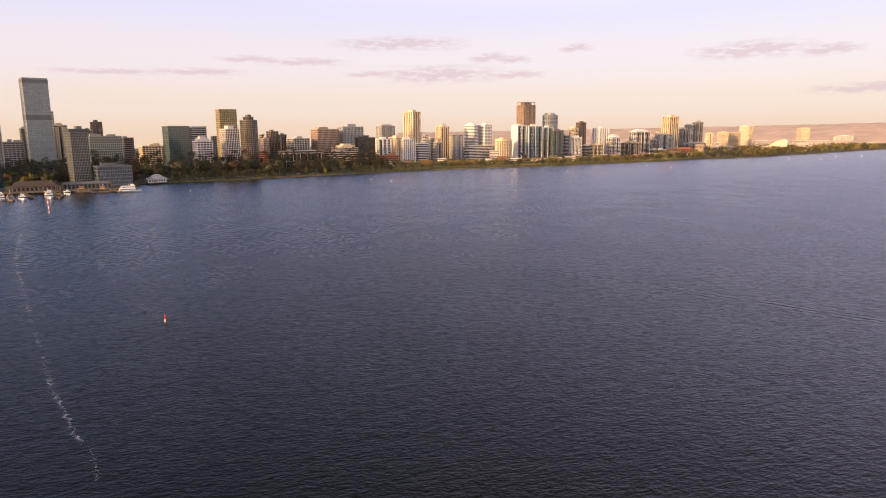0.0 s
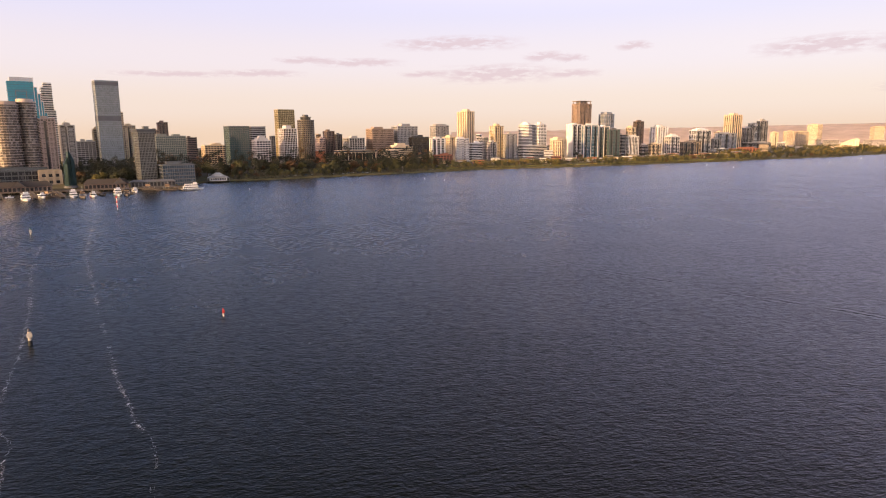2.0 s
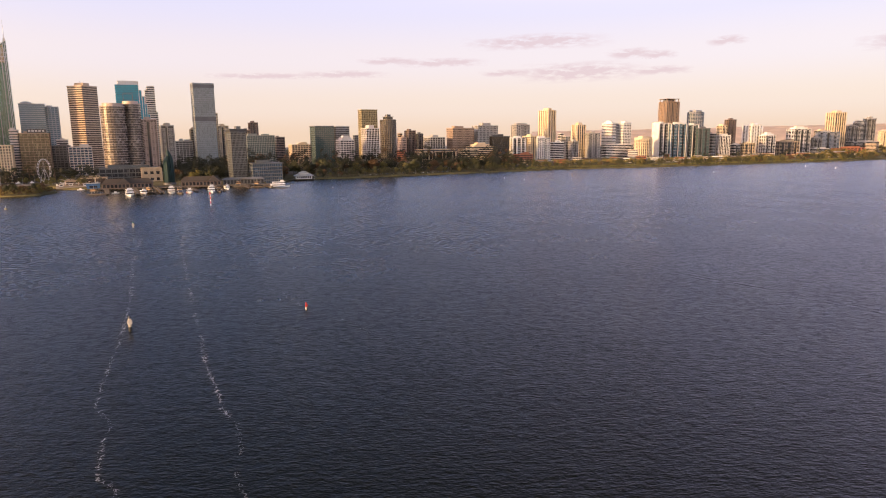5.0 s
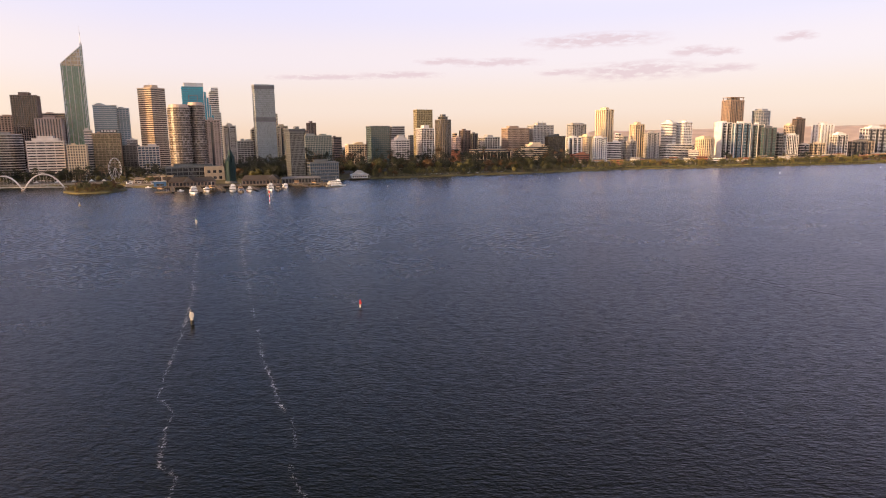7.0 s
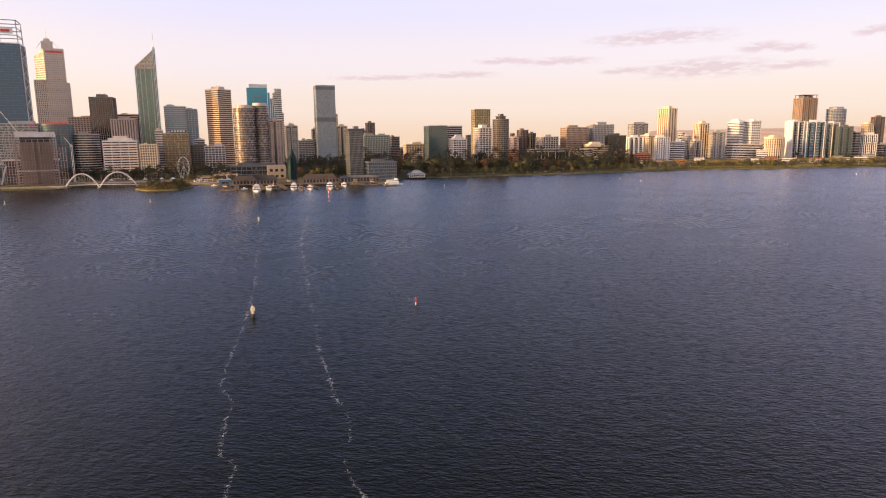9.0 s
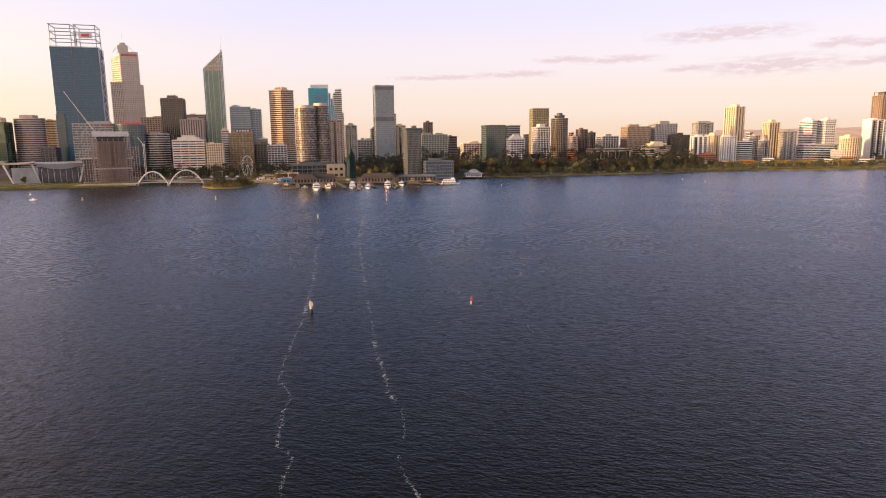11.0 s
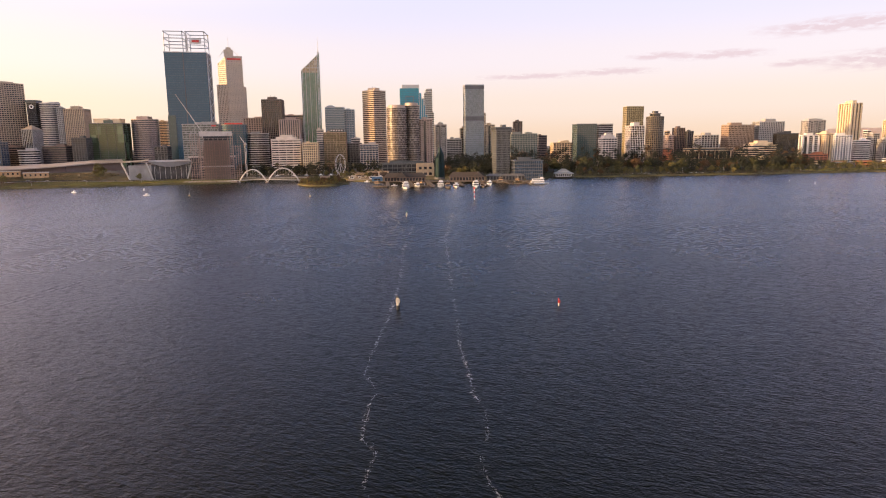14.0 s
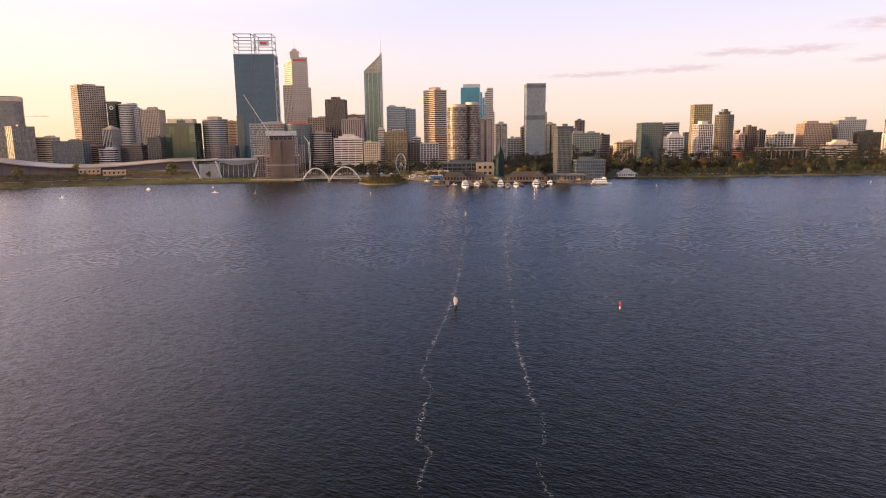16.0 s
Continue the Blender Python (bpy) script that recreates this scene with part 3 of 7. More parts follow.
# pale tan paints the distance haze into the hills' own colour
solid("backdrop", bm, wall_paint("hazed_wooded_scarp", (0.58, 0.46, 0.38), 0.95, 0.25, 0.01), "low wooded range of hills on the horizon", "hills", smooth=True)

# ---- city blocks ----
building("office_tower", "dark bronze glass office tower with a pale rounded top", -748, 1118, 0, 62.9, 50.0, 126.6, BRONZE, SMOKEGLASS, piers=0, band=0.14, crown="band", shape="oval")
building("office_tower", "dark glass office block with a gilded corner", -693, 1071, 55, 33.5, 24.3, 83.5, BRONZE, SMOKEGLASS, piers=5, band=0.1)
building("office_block", "low cream concrete office block", -670, 1104, 0, 30.4, 22.0, 66.2, CREAM, DARKGLASS, band=0.5, piers=0)
building("office_block", "low dark glass office block with pale frames", -625, 1094, 0, 51.6, 22.0, 59.1, DARKGREY, BLUEGLASS, band=0.2, piers=7)
building("office_tower", "tall beige granite tower with a window grid", -706, 1315, 55, 53.2, 25.8, 169.3, BEIGE, DARKGLASS, band=0.45, piers=12, pier=1.0, crown="mast")
building("office_block", "low dark brick office block", -622, 1165, 0, 36.4, 22.0, 51.1, DARKBROWN, DARKGLASS, band=0.35, piers=0)
building("office_tower", "dark glass tower under an overhanging flat roof", -662, 1324, 0, 17.2, 20.0, 134.5, DARKGREY, DARKGLASS, band=0.15, piers=0, crown="disc")
building("office_tower", "grey office tower with a rounded front", -634, 1326, 0, 33.6, 40.0, 132.6, PALE, GREYGLASS, band=0.42, piers=0, shape="oval")
building("office_tower", "narrow grey clad office tower", -608, 1312, 0, 10.0, 12.6, 123.5, STEELGREY, GREYGLASS, band=0.3, piers=3)
building("office_tower", "grey postmodern office tower with a copper pyramid roof", -600, 1184, 0, 16.2, 34.0, 79.8, STONEGREY, BLACKGLASS, band=0.1, piers=6, pier=1.0, crown="pyramid")
building("office_block", "pale banded office block with a curved front", -580, 1128, 0, 30.5, 32.0, 45.6, PALE, DARKGLASS, band=0.45, piers=0, shape="oval")
building("office_block", "low dark brown office block", -549, 1157, 0, 37.6, 22.0, 51.4, DARKBROWN, DARKGLASS, band=0.3, piers=0)
building("office_tower", "beige concrete tower with tall narrow windows", -579, 1313, 0, 35.0, 30.0, 120.6, BEIGE, DARKGLASS, band=0.3, piers=11, pier=1.6, crown="plant")
building("office_block", "dark low office block with a pale roof house", -511, 1169, 0, 22.1, 30.0, 64.8, DARKGREY, DARKGLASS, band=0.2, piers=5)
building("office_tower", "green glass office building with pale roof screens", -475, 1196, 0, 56.1, 34.0, 89.7, DARKGREY, GREENGLASS, band=0.06, piers=4, pier=0.5, crown="screens")
building("office_tower", "grey banded office tower with stacked windows", -423, 1219, 0, 46.2, 40.0, 96.8, PINKSTONE, GREYGLASS, band=0.45, piers=0, crown="plant", shape="oval")
building("office_block", "ochre office block catching the sun", -492, 1538, 0, 19.5, 30.0, 104.6, OCHRE, DARKGLASS, band=0.5, piers=0)
building("office_block", "dark glazed low office block", -368, 1133, 0, 20.3, 22.0, 48.6, DARKGREY, DARKGLASS, band=0.2, piers=4)
building("office_tower", "pinkish brown stone office block", -249, 1324, 0, 37.8, 34.0, 101.8, PINKSTONE, DARKGLASS, band=0.4, piers=8, pier=1.8)
building("office_tower", "dark office block with pale horizontal bands", -204, 1098, 0, 37.0, 34.0, 68.3, STONEGREY, DARKGLASS, band=0.35, piers=0, shape="oval")
building("office_tower", "dark brown tower with vertical bronze ribs", -204, 1272, 0, 36.4, 36.0, 133.3, DARKBROWN, BLACKGLASS, band=0.2, piers=11, pier=1.0, crown="plant")
building("office_tower", "white stone office block with tall columns", -172, 1263, 0, 37.1, 30.0, 95.7, PINKSTONE, DARKGLASS, band=0.08, piers=9, pier=2.0)
building("office_tower", "plain brown stone office block", -179, 1379, 0, 35.1, 22.0, 109.0, PINKSTONE, DARKGLASS, band=0.4, piers=0)
building("office_block", "white office block with long window bands", -150, 1054, 0, 44.6, 30.0, 58.3, PALE, DARKGLASS, band=0.55, piers=4, pier=0.7, crown="step")
building("office_block", "cream office block with square windows", -111, 1037, 0, 22.2, 26.0, 52.5, CREAM, DARKGLASS, band=0.4, piers=7, pier=1.3)
building("office_block", "pale slab end wall of an office block", -101, 1095, 0, 9.5, 19.6, 73.7, PALE, GREYGLASS, band=0.5, piers=0)
building("office_tower", "bronze glass office building with thin floor lines", -76, 1094, 0, 36.1, 34.0, 68.7, TANBROWN, OLIVEGLASS, band=0.16, piers=7, pier=0.4, crown="sign")
building("office_tower", "blue grey glass office tower", -95, 1384, 0, 39.0, 34.0, 124.2, STEELGREY, SKYGLASS, band=0.25, piers=0)
building("office_tower", "lower blue grey wing of a glass office tower", -66, 1386, 0, 21.3, 26.0, 119.6, STEELGREY, SKYGLASS, band=0.3, piers=4)
building("office_block", "dark low office block with pale bands", -47, 1140, 0, 24.7, 22.0, 50.8, DARKGREY, DARKGLASS, band=0.3, piers=5)
building("office_block", "white and glass low office block", -21, 1101, 0, 30.0, 22.0, 48.7, PALE, BLUEGLASS, band=0.3, piers=6)
building("office_block", "small pale office block", -49, 1257, 0, 16.8, 15.0, 60.2, PALE, DARKGLASS, band=0.4, piers=0)
building("office_tower", "beige concrete tower with brown window stripes", -12, 1246, 42, 29.7, 32.0, 147.2, BEIGE, BRONZEGLASS, band=0.42, piers=0, crown="plant")
building("apartment_tower", "narrow pale apartment tower with stacked balconies", 96, 1055, 0, 17.4, 18.0, 78.8, STONEGREY, DARKGLASS, band=0.34, piers=2, pier=1.5, crown="mast")
building("office_block", "low pale office block", 151, 1353, 0, 30.3, 22.0, 56.3, STONEGREY, DARKGLASS, band=0.4, piers=5)
building("apartment_tower", "narrow apartment block with sunlit edge", 174, 1377, 0, 12.3, 16.0, 79.6, CREAM, DARKGLASS, band=0.4, piers=2)
building("apartment_tower", "cream apartment tower with balconies", 227, 1361, 0, 21.3, 20.0, 85.5, CREAM, DARKGLASS, band=0.4, piers=3)
building("apartment_tower", "slender sunlit apartment tower", 231, 1489, 0, 17.1, 14.0, 115.4, CREAM, DARKGLASS, band=0.35, piers=0)
building("hotel_tower", "grey hotel tower with close vertical fins", 164, 882, 0, 18.5, 34.0, 66.6, FINGREY, DARKGLASS, band=0.24, fl=3.1, piers=11, pier=0.55, proud=0.35, crown="slab")
building("hotel_podium", "low glass and steel conference wing with dark bands", 195, 861, 0, 37.8, 30.0, 25.9, FINGREY, BLUEGLASS, band=0.26, piers=14, pier=0.5, fl=4.2, proud=0.5)
building("office_block", "broad grey office slab with a fine window grid", 250, 1136, 0, 46.1, 26.0, 63.8, SAGEGREY, TEALGLASS, band=0.22, piers=16, pier=0.6)
building("apartment_tower", "dark brown tower block", 303, 1430, 0, 15.9, 24.0, 93.7, DARKBROWN, DARKGLASS, band=0.3, piers=4)
building("apartment_tower", "small brown tower block", 277, 1382, 0, 13.9, 20.0, 77.3, BROWN, DARKGLASS, band=0.3, piers=3)
building("office_block", "small dark brick office block", 343, 1369, 0, 17.0, 22.0, 62.4, DARKBROWN, DARKGLASS, band=0.4, piers=0)
building("office_block", "low sandy office block with window bands", 343, 1214, 0, 36.9, 22.0, 47.3, CREAM, DARKGLASS, band=0.4, piers=7, pier=1.4)
building("office_tower", "dark glass office block reflecting the sky", 357, 1119, 0, 34.6, 30.0, 79.4, DARKGREY, TEALGLASS, band=0.09, piers=9, pier=0.25, plant=0)
building("office_tower", "grey office block with horizontal bands", 394, 1125, 0, 24.5, 24.0, 79.2, STONEGREY, DARKGLASS, band=0.5, piers=0, plant=0)
building("office_block", "white stepped office block", 367, 1027, 0, 23.2, 22.0, 55.1, PALE, DARKGLASS, band=0.42, piers=5, pier=0.9, crown="step")
building("office_block", "slim dark clad office block", 459, 1222, 0, 6.9, 9.8, 63.7, DARKGREY, DARKGLASS, band=0.3, piers=2)
building("office_tower", "olive tan office tower with blank sunlit flank", 495, 1245, 0, 33.8, 20.0, 115.1, TAN, OLIVEGLASS, band=0.16, piers=9, pier=0.5, plant=0)
building("hotel_tower", "white concrete tower with a deep square window grid", 418, 1042, 0, 22.7, 26.0, 74.0, PALE, BLACKGLASS, band=0.24, piers=8, pier=0.75, crown="plant")
building("apartment_tower", "curved dark apartment tower with a steel roof lantern", 467, 1077, 0, 28.8, 28.0, 89.7, BRONZE, DARKGLASS, band=0.22, piers=9, pier=0.8, crown="lantern", shape="oval")
building("apartment_tower", "pinkish brown apartment block", 565, 1234, 0, 11.3, 22.0, 58.5, PINKSTONE, DARKGLASS, band=0.4, piers=4)
building("apartment_tower", "small sunlit ochre block", 584, 1284, 0, 5.7, 12.0, 67.6, OCHRE, DARKGLASS, band=0.4, piers=0)
building("office_tower", "brown grey stone office tower", 586, 1237, 0, 16.2, 20.0, 73.0, DARKBROWN, DARKGLASS, band=0.2, piers=5)
building("office_tower", "small black glass office block", 602, 1228, 0, 11.4, 18.0, 66.4, DARKGREY, DARKGLASS, band=0.1, piers=3)
building("office_block", "dark glass office block in a pale stone frame", 593, 1140, 0, 32.6, 30.0, 58.2, STONEGREY, DARKGLASS, band=0.25, piers=6, pier=1.2)
building("office_tower", "broad brown precast office slab with fine window grid", 655, 1144, 0, 48.2, 26.0, 75.9, BROWN, BRONZEGLASS, band=0.4, piers=18, pier=0.8)
building("hotel_tower", "pale grey tower slab with dark square windows", 717, 1149, 0, 47.5, 24.0, 81.2, STONEGREY, DARKGLASS, band=0.4, piers=14, pier=1.4, crown="plant")
building("office_tower", "black mirror glass office cube", 705, 1075, 0, 40.8, 10.0, 59.0, BLACK, BLACKGLASS, band=0.05, piers=0)
building("apartment_tower", "white and dark striped apartment block", 778, 1121, -4, 30.0, 18.3, 55.7, WHITE, DARKGLASS, band=0.28, piers=3, pier=3)
building("apartment_tower", "grey tower block with sunlit orange flank", 881, 1256, -4.8, 35.0, 26.0, 85.9, STONEGREY, GREYGLASS, band=0.3, piers=7, pier=0.8)
building("apartment_tower", "cream apartment tower in full sun", 805, 1113, 2, 15.0, 26.9, 59.0, CREAM, GREYGLASS, band=0.45, piers=3)
building("apartment_tower", "tall cream apartment tower with dark recesses", 978, 1281, 0, 20.8, 36.3, 120.8, CREAM, DARKGLASS, band=0.26, piers=3, pier=3.4, crown="plant")
building("apartment_tower", "white apartment block with glass balconies", 825, 1094, -8, 28.5, 10.0, 55.3, WHITE, BLUEGLASS, band=0.3, piers=6, pier=1.2)
building("hotel_building", "white hotel with long horizontal window bands", 881, 1121, -10, 24.6, 22.0, 45.5, WHITE, DARKGLASS, band=0.4, piers=0)
building("apartment_tower", "grey concrete apartment block with balconies", 938, 1159, -8, 10.3, 18.0, 57.7, STONEGREY, DARKGLASS, band=0.28, piers=3)
building("apartment_tower", "white apartment block in sun", 960, 1205, 0, 7.0, 12.6, 64.5, WHITE, DARKGLASS, band=0.28, piers=0)
building("apartment_tower", "cream apartment tower with dark balconies", 1016, 1208, -4, 23.6, 20.8, 84.5, CREAM, DARKGLASS, band=0.26, piers=4, pier=2, crown="plant")
building("apartment_tower", "pale apartment block with balconies", 940, 1134, -10, 14.7, 18.0, 47.4, STONEGREY, DARKGLASS, band=0.28, piers=4)
building("apartment_tower", "long grey concrete apartment slab", 1039, 1185, -12, 29.0, 18.0, 65.5, STONEGREY, GREYGLASS, band=0.4, piers=6)
building("hotel_tower", "white hotel tower with stepped shoulder", 1099, 1196, 0, 11.3, 37.0, 87.4, WHITE, GREYGLASS, band=0.5, piers=0, crown="step")
building("hotel_tower", "white hotel tower with lit western face", 1134, 1184, -3.2, 24.0, 28.1, 88.9, WHITE, GREYGLASS, band=0.45, piers=5)
building("hotel_podium", "broad white hotel podium with window bands", 1097, 1167, -12, 66.3, 24.0, 38.0, WHITE, DARKGLASS, band=0.4, piers=0, plant=0)
building("apartment_tower", "round cream apartment tower with sunlit balconies", 1137, 1120, 0, 45.0, 34.0, 49.8, CREAM, DARKGLASS, band=0.28, piers=10, pier=1.8, crown="step", shape="oval")
building("apartment_tower", "white apartment tower, its western wall in sun", 1209, 1137, -4.8, 28.4, 23.3, 87.1, WHITE, DARKGLASS, band=0.28, piers=2, pier=2, blank="l")
building("apartment_tower", "tall brown apartment tower with open roof frame", 1330, 1225, -8, 39.3, 31.3, 144.2, TANBROWN, GREYGLASS, band=0.3, piers=8, pier=1.6, crown="frame")
building("apartment_tower", "apartment tower of blue glass between white end walls", 1243, 1115, -15.2, 40.5, 10.5, 85.6, WHITE, NAVYGLASS, band=0.12, piers=2, pier=1.6)
building("apartment_tower", "apartment tower of green glass between white edges", 1284, 1108, -16, 29.1, 10.0, 82.9, WHITE, TEALGLASS, band=0.1, piers=2, pier=1.4)
building("apartment_tower", "tall dark glass apartment tower", 1265, 1058, -16.8, 29.8, 10.0, 73.5, DARKGREY, TEALGLASS, band=0.15, piers=3)
building("apartment_tower", "dark blue glass tower with a rounded crown", 1412, 1209, 0, 49.6, 36.0, 118.0, STEELGREY, BLUEGLASS, band=0.3, piers=8, crown="plant", shape="oval")
building("apartment_tower", "grey concrete apartment block with balconies", 1304, 1063, -12, 10.4, 14.0, 61.0, STONEGREY, DARKGLASS, band=0.28, piers=0)
building("apartment_tower", "white apartment block with vertical fins", 1332, 1057, -16, 30.6, 18.0, 56.7, WHITE, DARKGLASS, band=0.2, piers=7, pier=1.3)
building("apartment_tower", "cream tower block in evening sun", 1387, 1104, -8, 14.2, 19.3, 80.5, CREAM, DARKGLASS, band=0.28, piers=3)
building("apartment_tower", "dark apartment tower with a small roof mast", 1415, 1102, -8.8, 24.4, 13.0, 95.5, DARKBROWN, DARKGLASS, band=0.3, piers=4, crown="mast")
building("apartment_tower", "cream apartment block with an arched gable", 1416, 1051, -14, 30.2, 18.0, 37.3, CREAM, DARKGLASS, band=0.28, piers=5)
building("apartment_tower", "pale low apartment block", 1386, 1063, -14, 18.9, 18.0, 34.7, PALE, DARKGLASS, band=0.28, piers=0)
building("apartment_tower", "white apartment tower with grey recesses", 1499, 1100, -10, 33.4, 28.5, 80.9, WHITE, GREYGLASS, band=0.3, piers=4, pier=3.5, crown="plant")
building("apartment_tower", "white stepped apartment block", 1502, 1058, -12, 30.3, 21.9, 56.1, WHITE, DARKGLASS, band=0.28, piers=4, crown="step")
building("apartment_tower", "sandy brown apartment slab", 1589, 1062, -18, 57.9, 18.0, 40.1, SAND, DARKGLASS, band=0.28, piers=8)
building("apartment_tower", "white apartment slab with long balconies", 1672, 1088, -14, 53.7, 27.9, 71.9, WHITE, DARKGLASS, band=0.28, piers=5, crown="step")
building("apartment_tower", "grey concrete apartment block with balconies", 1742, 1082, -18, 24.4, 16.0, 47.1, STONEGREY, DARKGLASS, band=0.28, piers=4)
building("apartment_tower", "pale sunlit apartment block", 1871, 1152, -12, 23.7, 20.0, 68.0, CREAM, DARKGLASS, band=0.28, piers=0)
building("apartment_tower", "blue grey glass apartment block", 1810, 1092, -20, 67.5, 10.6, 63.8, STEELGREY, BLUEGLASS, band=0.35, piers=6)
building("apartment_tower", "tall cream apartment tower with balconied corners", 1885, 1117, -14, 38.1, 30.8, 118.2, CREAM, DARKGLASS, band=0.26, piers=5, pier=2.4, crown="plant")
building("apartment_tower", "grey concrete apartment block with balconies", 1966, 1114, -18, 30.6, 20.0, 80.1, STONEGREY, DARKGLASS, band=0.28, piers=5)
building("apartment_tower", "slender sunlit white apartment tower", 1995, 1115, -12, 12.2, 26.0, 94.7, WHITE, DARKGLASS, band=0.28, piers=0)
building("apartment_tower", "pale apartment tower with dark eastern side", 2034, 1106, -16, 32.1, 14.7, 102.2, STONEGREY, DARKGLASS, band=0.26, piers=4, crown="plant")
building("apartment_tower", "long low grey apartment block", 1988, 1095, -20, 91.8, 20.0, 34.8, STONEGREY, DARKGLASS, band=0.28, piers=0)
building("apartment_tower", "sunlit yellow apartment block", 2403, 1259, -35, 18.2, 26.0, 67.5, CREAM, DARKGLASS, band=0.62, piers=3)
building("hotel_building", "broad sunlit cream hotel wing", 2604, 1305, -35, 31.9, 26.0, 72.6, CREAM, DARKGLASS, band=0.62, piers=5)
building("hotel_building", "broad sandy hotel wing", 2713, 1310, -50, 44.9, 26.0, 70.4, SAND, DARKGLASS, band=0.62, piers=6)
building("hotel_tower", "pale hotel tower with angled sunlit face", 2928, 1362, -20, 22.5, 58.1, 100.7, CREAM, GREYGLASS, band=0.62, piers=6)
building("hotel_podium", "long low pale casino hall", 2855, 1259, -60, 52.6, 40.0, 36.4, PALE, DARKGLASS, band=0.4, piers=0, plant=0)
building("hotel_tower", "cream hotel slab glowing in the sun", 3295, 1262, -50, 36.8, 57.3, 90.7, CREAM, GREYGLASS, band=0.62, piers=6)
building("hotel_podium", "long low pale hall near the water", 3111, 1159, -68, 151.3, 40.0, 34.0, PALE, DARKGLASS, band=0.4, piers=0, plant=0)
building("office_block", "distant low pale hall", 4002, 1324, -70, 97.1, 30.0, 52.6, PALE, DARKGLASS, band=0.5, piers=0)
building("apartment_block", "low white apartment block", 1737, 1069, -22, 47.8, 16.0, 18.9, WHITE, DARKGLASS, band=0.28, piers=0)
building("apartment_block", "low orange brick apartment row", 1865, 1068, -22, 100.2, 14.0, 18.6, BRICK, DARKGLASS, band=0.4, piers=9, pier=2.5)
building("apartment_block", "small white block among trees", 2127, 1089, -60, 22.3, 14.0, 33.4, WHITE, DARKGLASS, band=0.28, piers=0)
building("civic_hall", "low cream hall behind a row of tall columns", 562, 1073, 0, 71.2, 24.0, 32.2, CREAM, DARKGLASS, band=0.1, piers=10, pier=1.7, proud=2.2, fl=14, plant=0, crown="slab")
building("terraced_building", "cream terraced building with deep balconies", 626, 1062, 0, 26.4, 30.0, 34.4, CREAM, DARKGLASS, band=0.5, piers=0, plant=0)
building("terraced_building", "cream terraced building with deep balconies", 655, 1068, 0, 42.6, 30.0, 40.4, CREAM, DARKGLASS, band=0.5, piers=0, crown="step")
building("terraced_building", "low cream terraced building with deep balconies", 665, 1044, 0, 51.0, 24.0, 20.6, CREAM, DARKGLASS, band=0.5, piers=0, plant=0)
building("apartment_block", "low dark red brick block", 749, 1057, -8, 32.4, 20.0, 23.4, BRICK, DARKGLASS, band=0.4, piers=5)

# ---- landmark towers ----
# slate-blue tower with open steel roof frames
ob = thing("office_tower", "very tall slate blue glass tower with open steel roof frames", "tower", -345, 1236, 0, 5)
W, D, H = 71.0, 44.0, 213.5
poly = outline(W, D)
part("glazing", prism(bmesh.new(), poly, 0, H - 0.5), NAVYGLASS, ob)
storeys(ob, poly, 6, H, SKYGLASS, 4.1, 0.08, 0.12)
ribs(ob, poly, 0, H, NAVYGLASS, 7.1, 0.35, 0.1)
part("parapet", prism(bmesh.new(), grown(poly, 0.5), H - 1.2, H + 0.4), STEEL, ob)
for k, (a, b) in enumerate(((-W / 2 + 1, -2.5), (2.5, W / 2 - 1))):
    for s in (0, 3):
        x = a + (b - a) * s / 3
        for y in (-D / 2 + 1, D / 2 - 1):
            part("frame_post", bar(bmesh.new(), (x, y, H), (x + (0.9 - 0.6 * s) * 0.8, y * 0.96, H + 35.5), 0.75, 6), STEELGREY, ob)
    for z in (H + 12, H + 23.5, H + 35):
        for y in (-D / 2 + 1, D / 2 - 1):
            part("frame_beam", block(bmesh.new(), a - 0.6, b + 0.6, y - 0.6, y + 0.6, z - 0.65, z + 0.65), STEELGREY, ob)
        for x in (a, b):
            part("frame_beam", block(bmesh.new(), x - 0.5, x + 0.5, -D / 2 + 1, D / 2 - 1, z - 0.6, z + 0.6), STEELGREY, ob)
board = part("sign_board", block(bmesh.new(), 9, 29, -D / 2 - 0.2, -D / 2 + 0.6, H + 14, H + 23), STEEL, ob, "pale sign board with a red mark")
part("sign_mark", block(bmesh.new(), 13, 25, -D / 2 - 0.45, -D / 2 - 0.2, H + 16.5, H + 20.5), REDPAINT, board)
n = 17
for k in range(n):
    z0, z1 = 10 + (H - 12) * k / n, 10 + (H - 12) * (k + 1) / n
    y0, y1 = (-D / 2 + 3, D / 2 - 3) if k % 2 else (D / 2 - 3, -D / 2 + 3)
    part("brace", bar(bmesh.new(), (W / 2 + 1.4, y0, z0), (W / 2 + 1.4, y1, z1), 0.75, 6), STEEL, ob)
for y in (-D / 2 + 2, D / 2 - 2):
    part("brace_column", block(bmesh.new(), W / 2 + 0.8, W / 2 + 2.0, y - 0.6, y + 0.6, 0, H), STEEL, ob)
part("core_wall", block(bmesh.new(), W / 2 - 0.2, W / 2 + 0.35, -D / 2 + 1.5, D / 2 - 1, 0, H - 1), DARKGREY, ob)
part("lower_wing", block(bmesh.new(), -W / 2 - 1.2, -W / 2 + 12, -D / 2 - 1.4, D / 2, 0, 103), TEALGLASS, ob)
part("recess_strip", block(bmesh.new(), -4.4, -3.0, -D / 2 - 0.35, -D / 2 + 0.3, 0, H - 1), DARKGREY, ob, "dark groove between the two glazed halves")

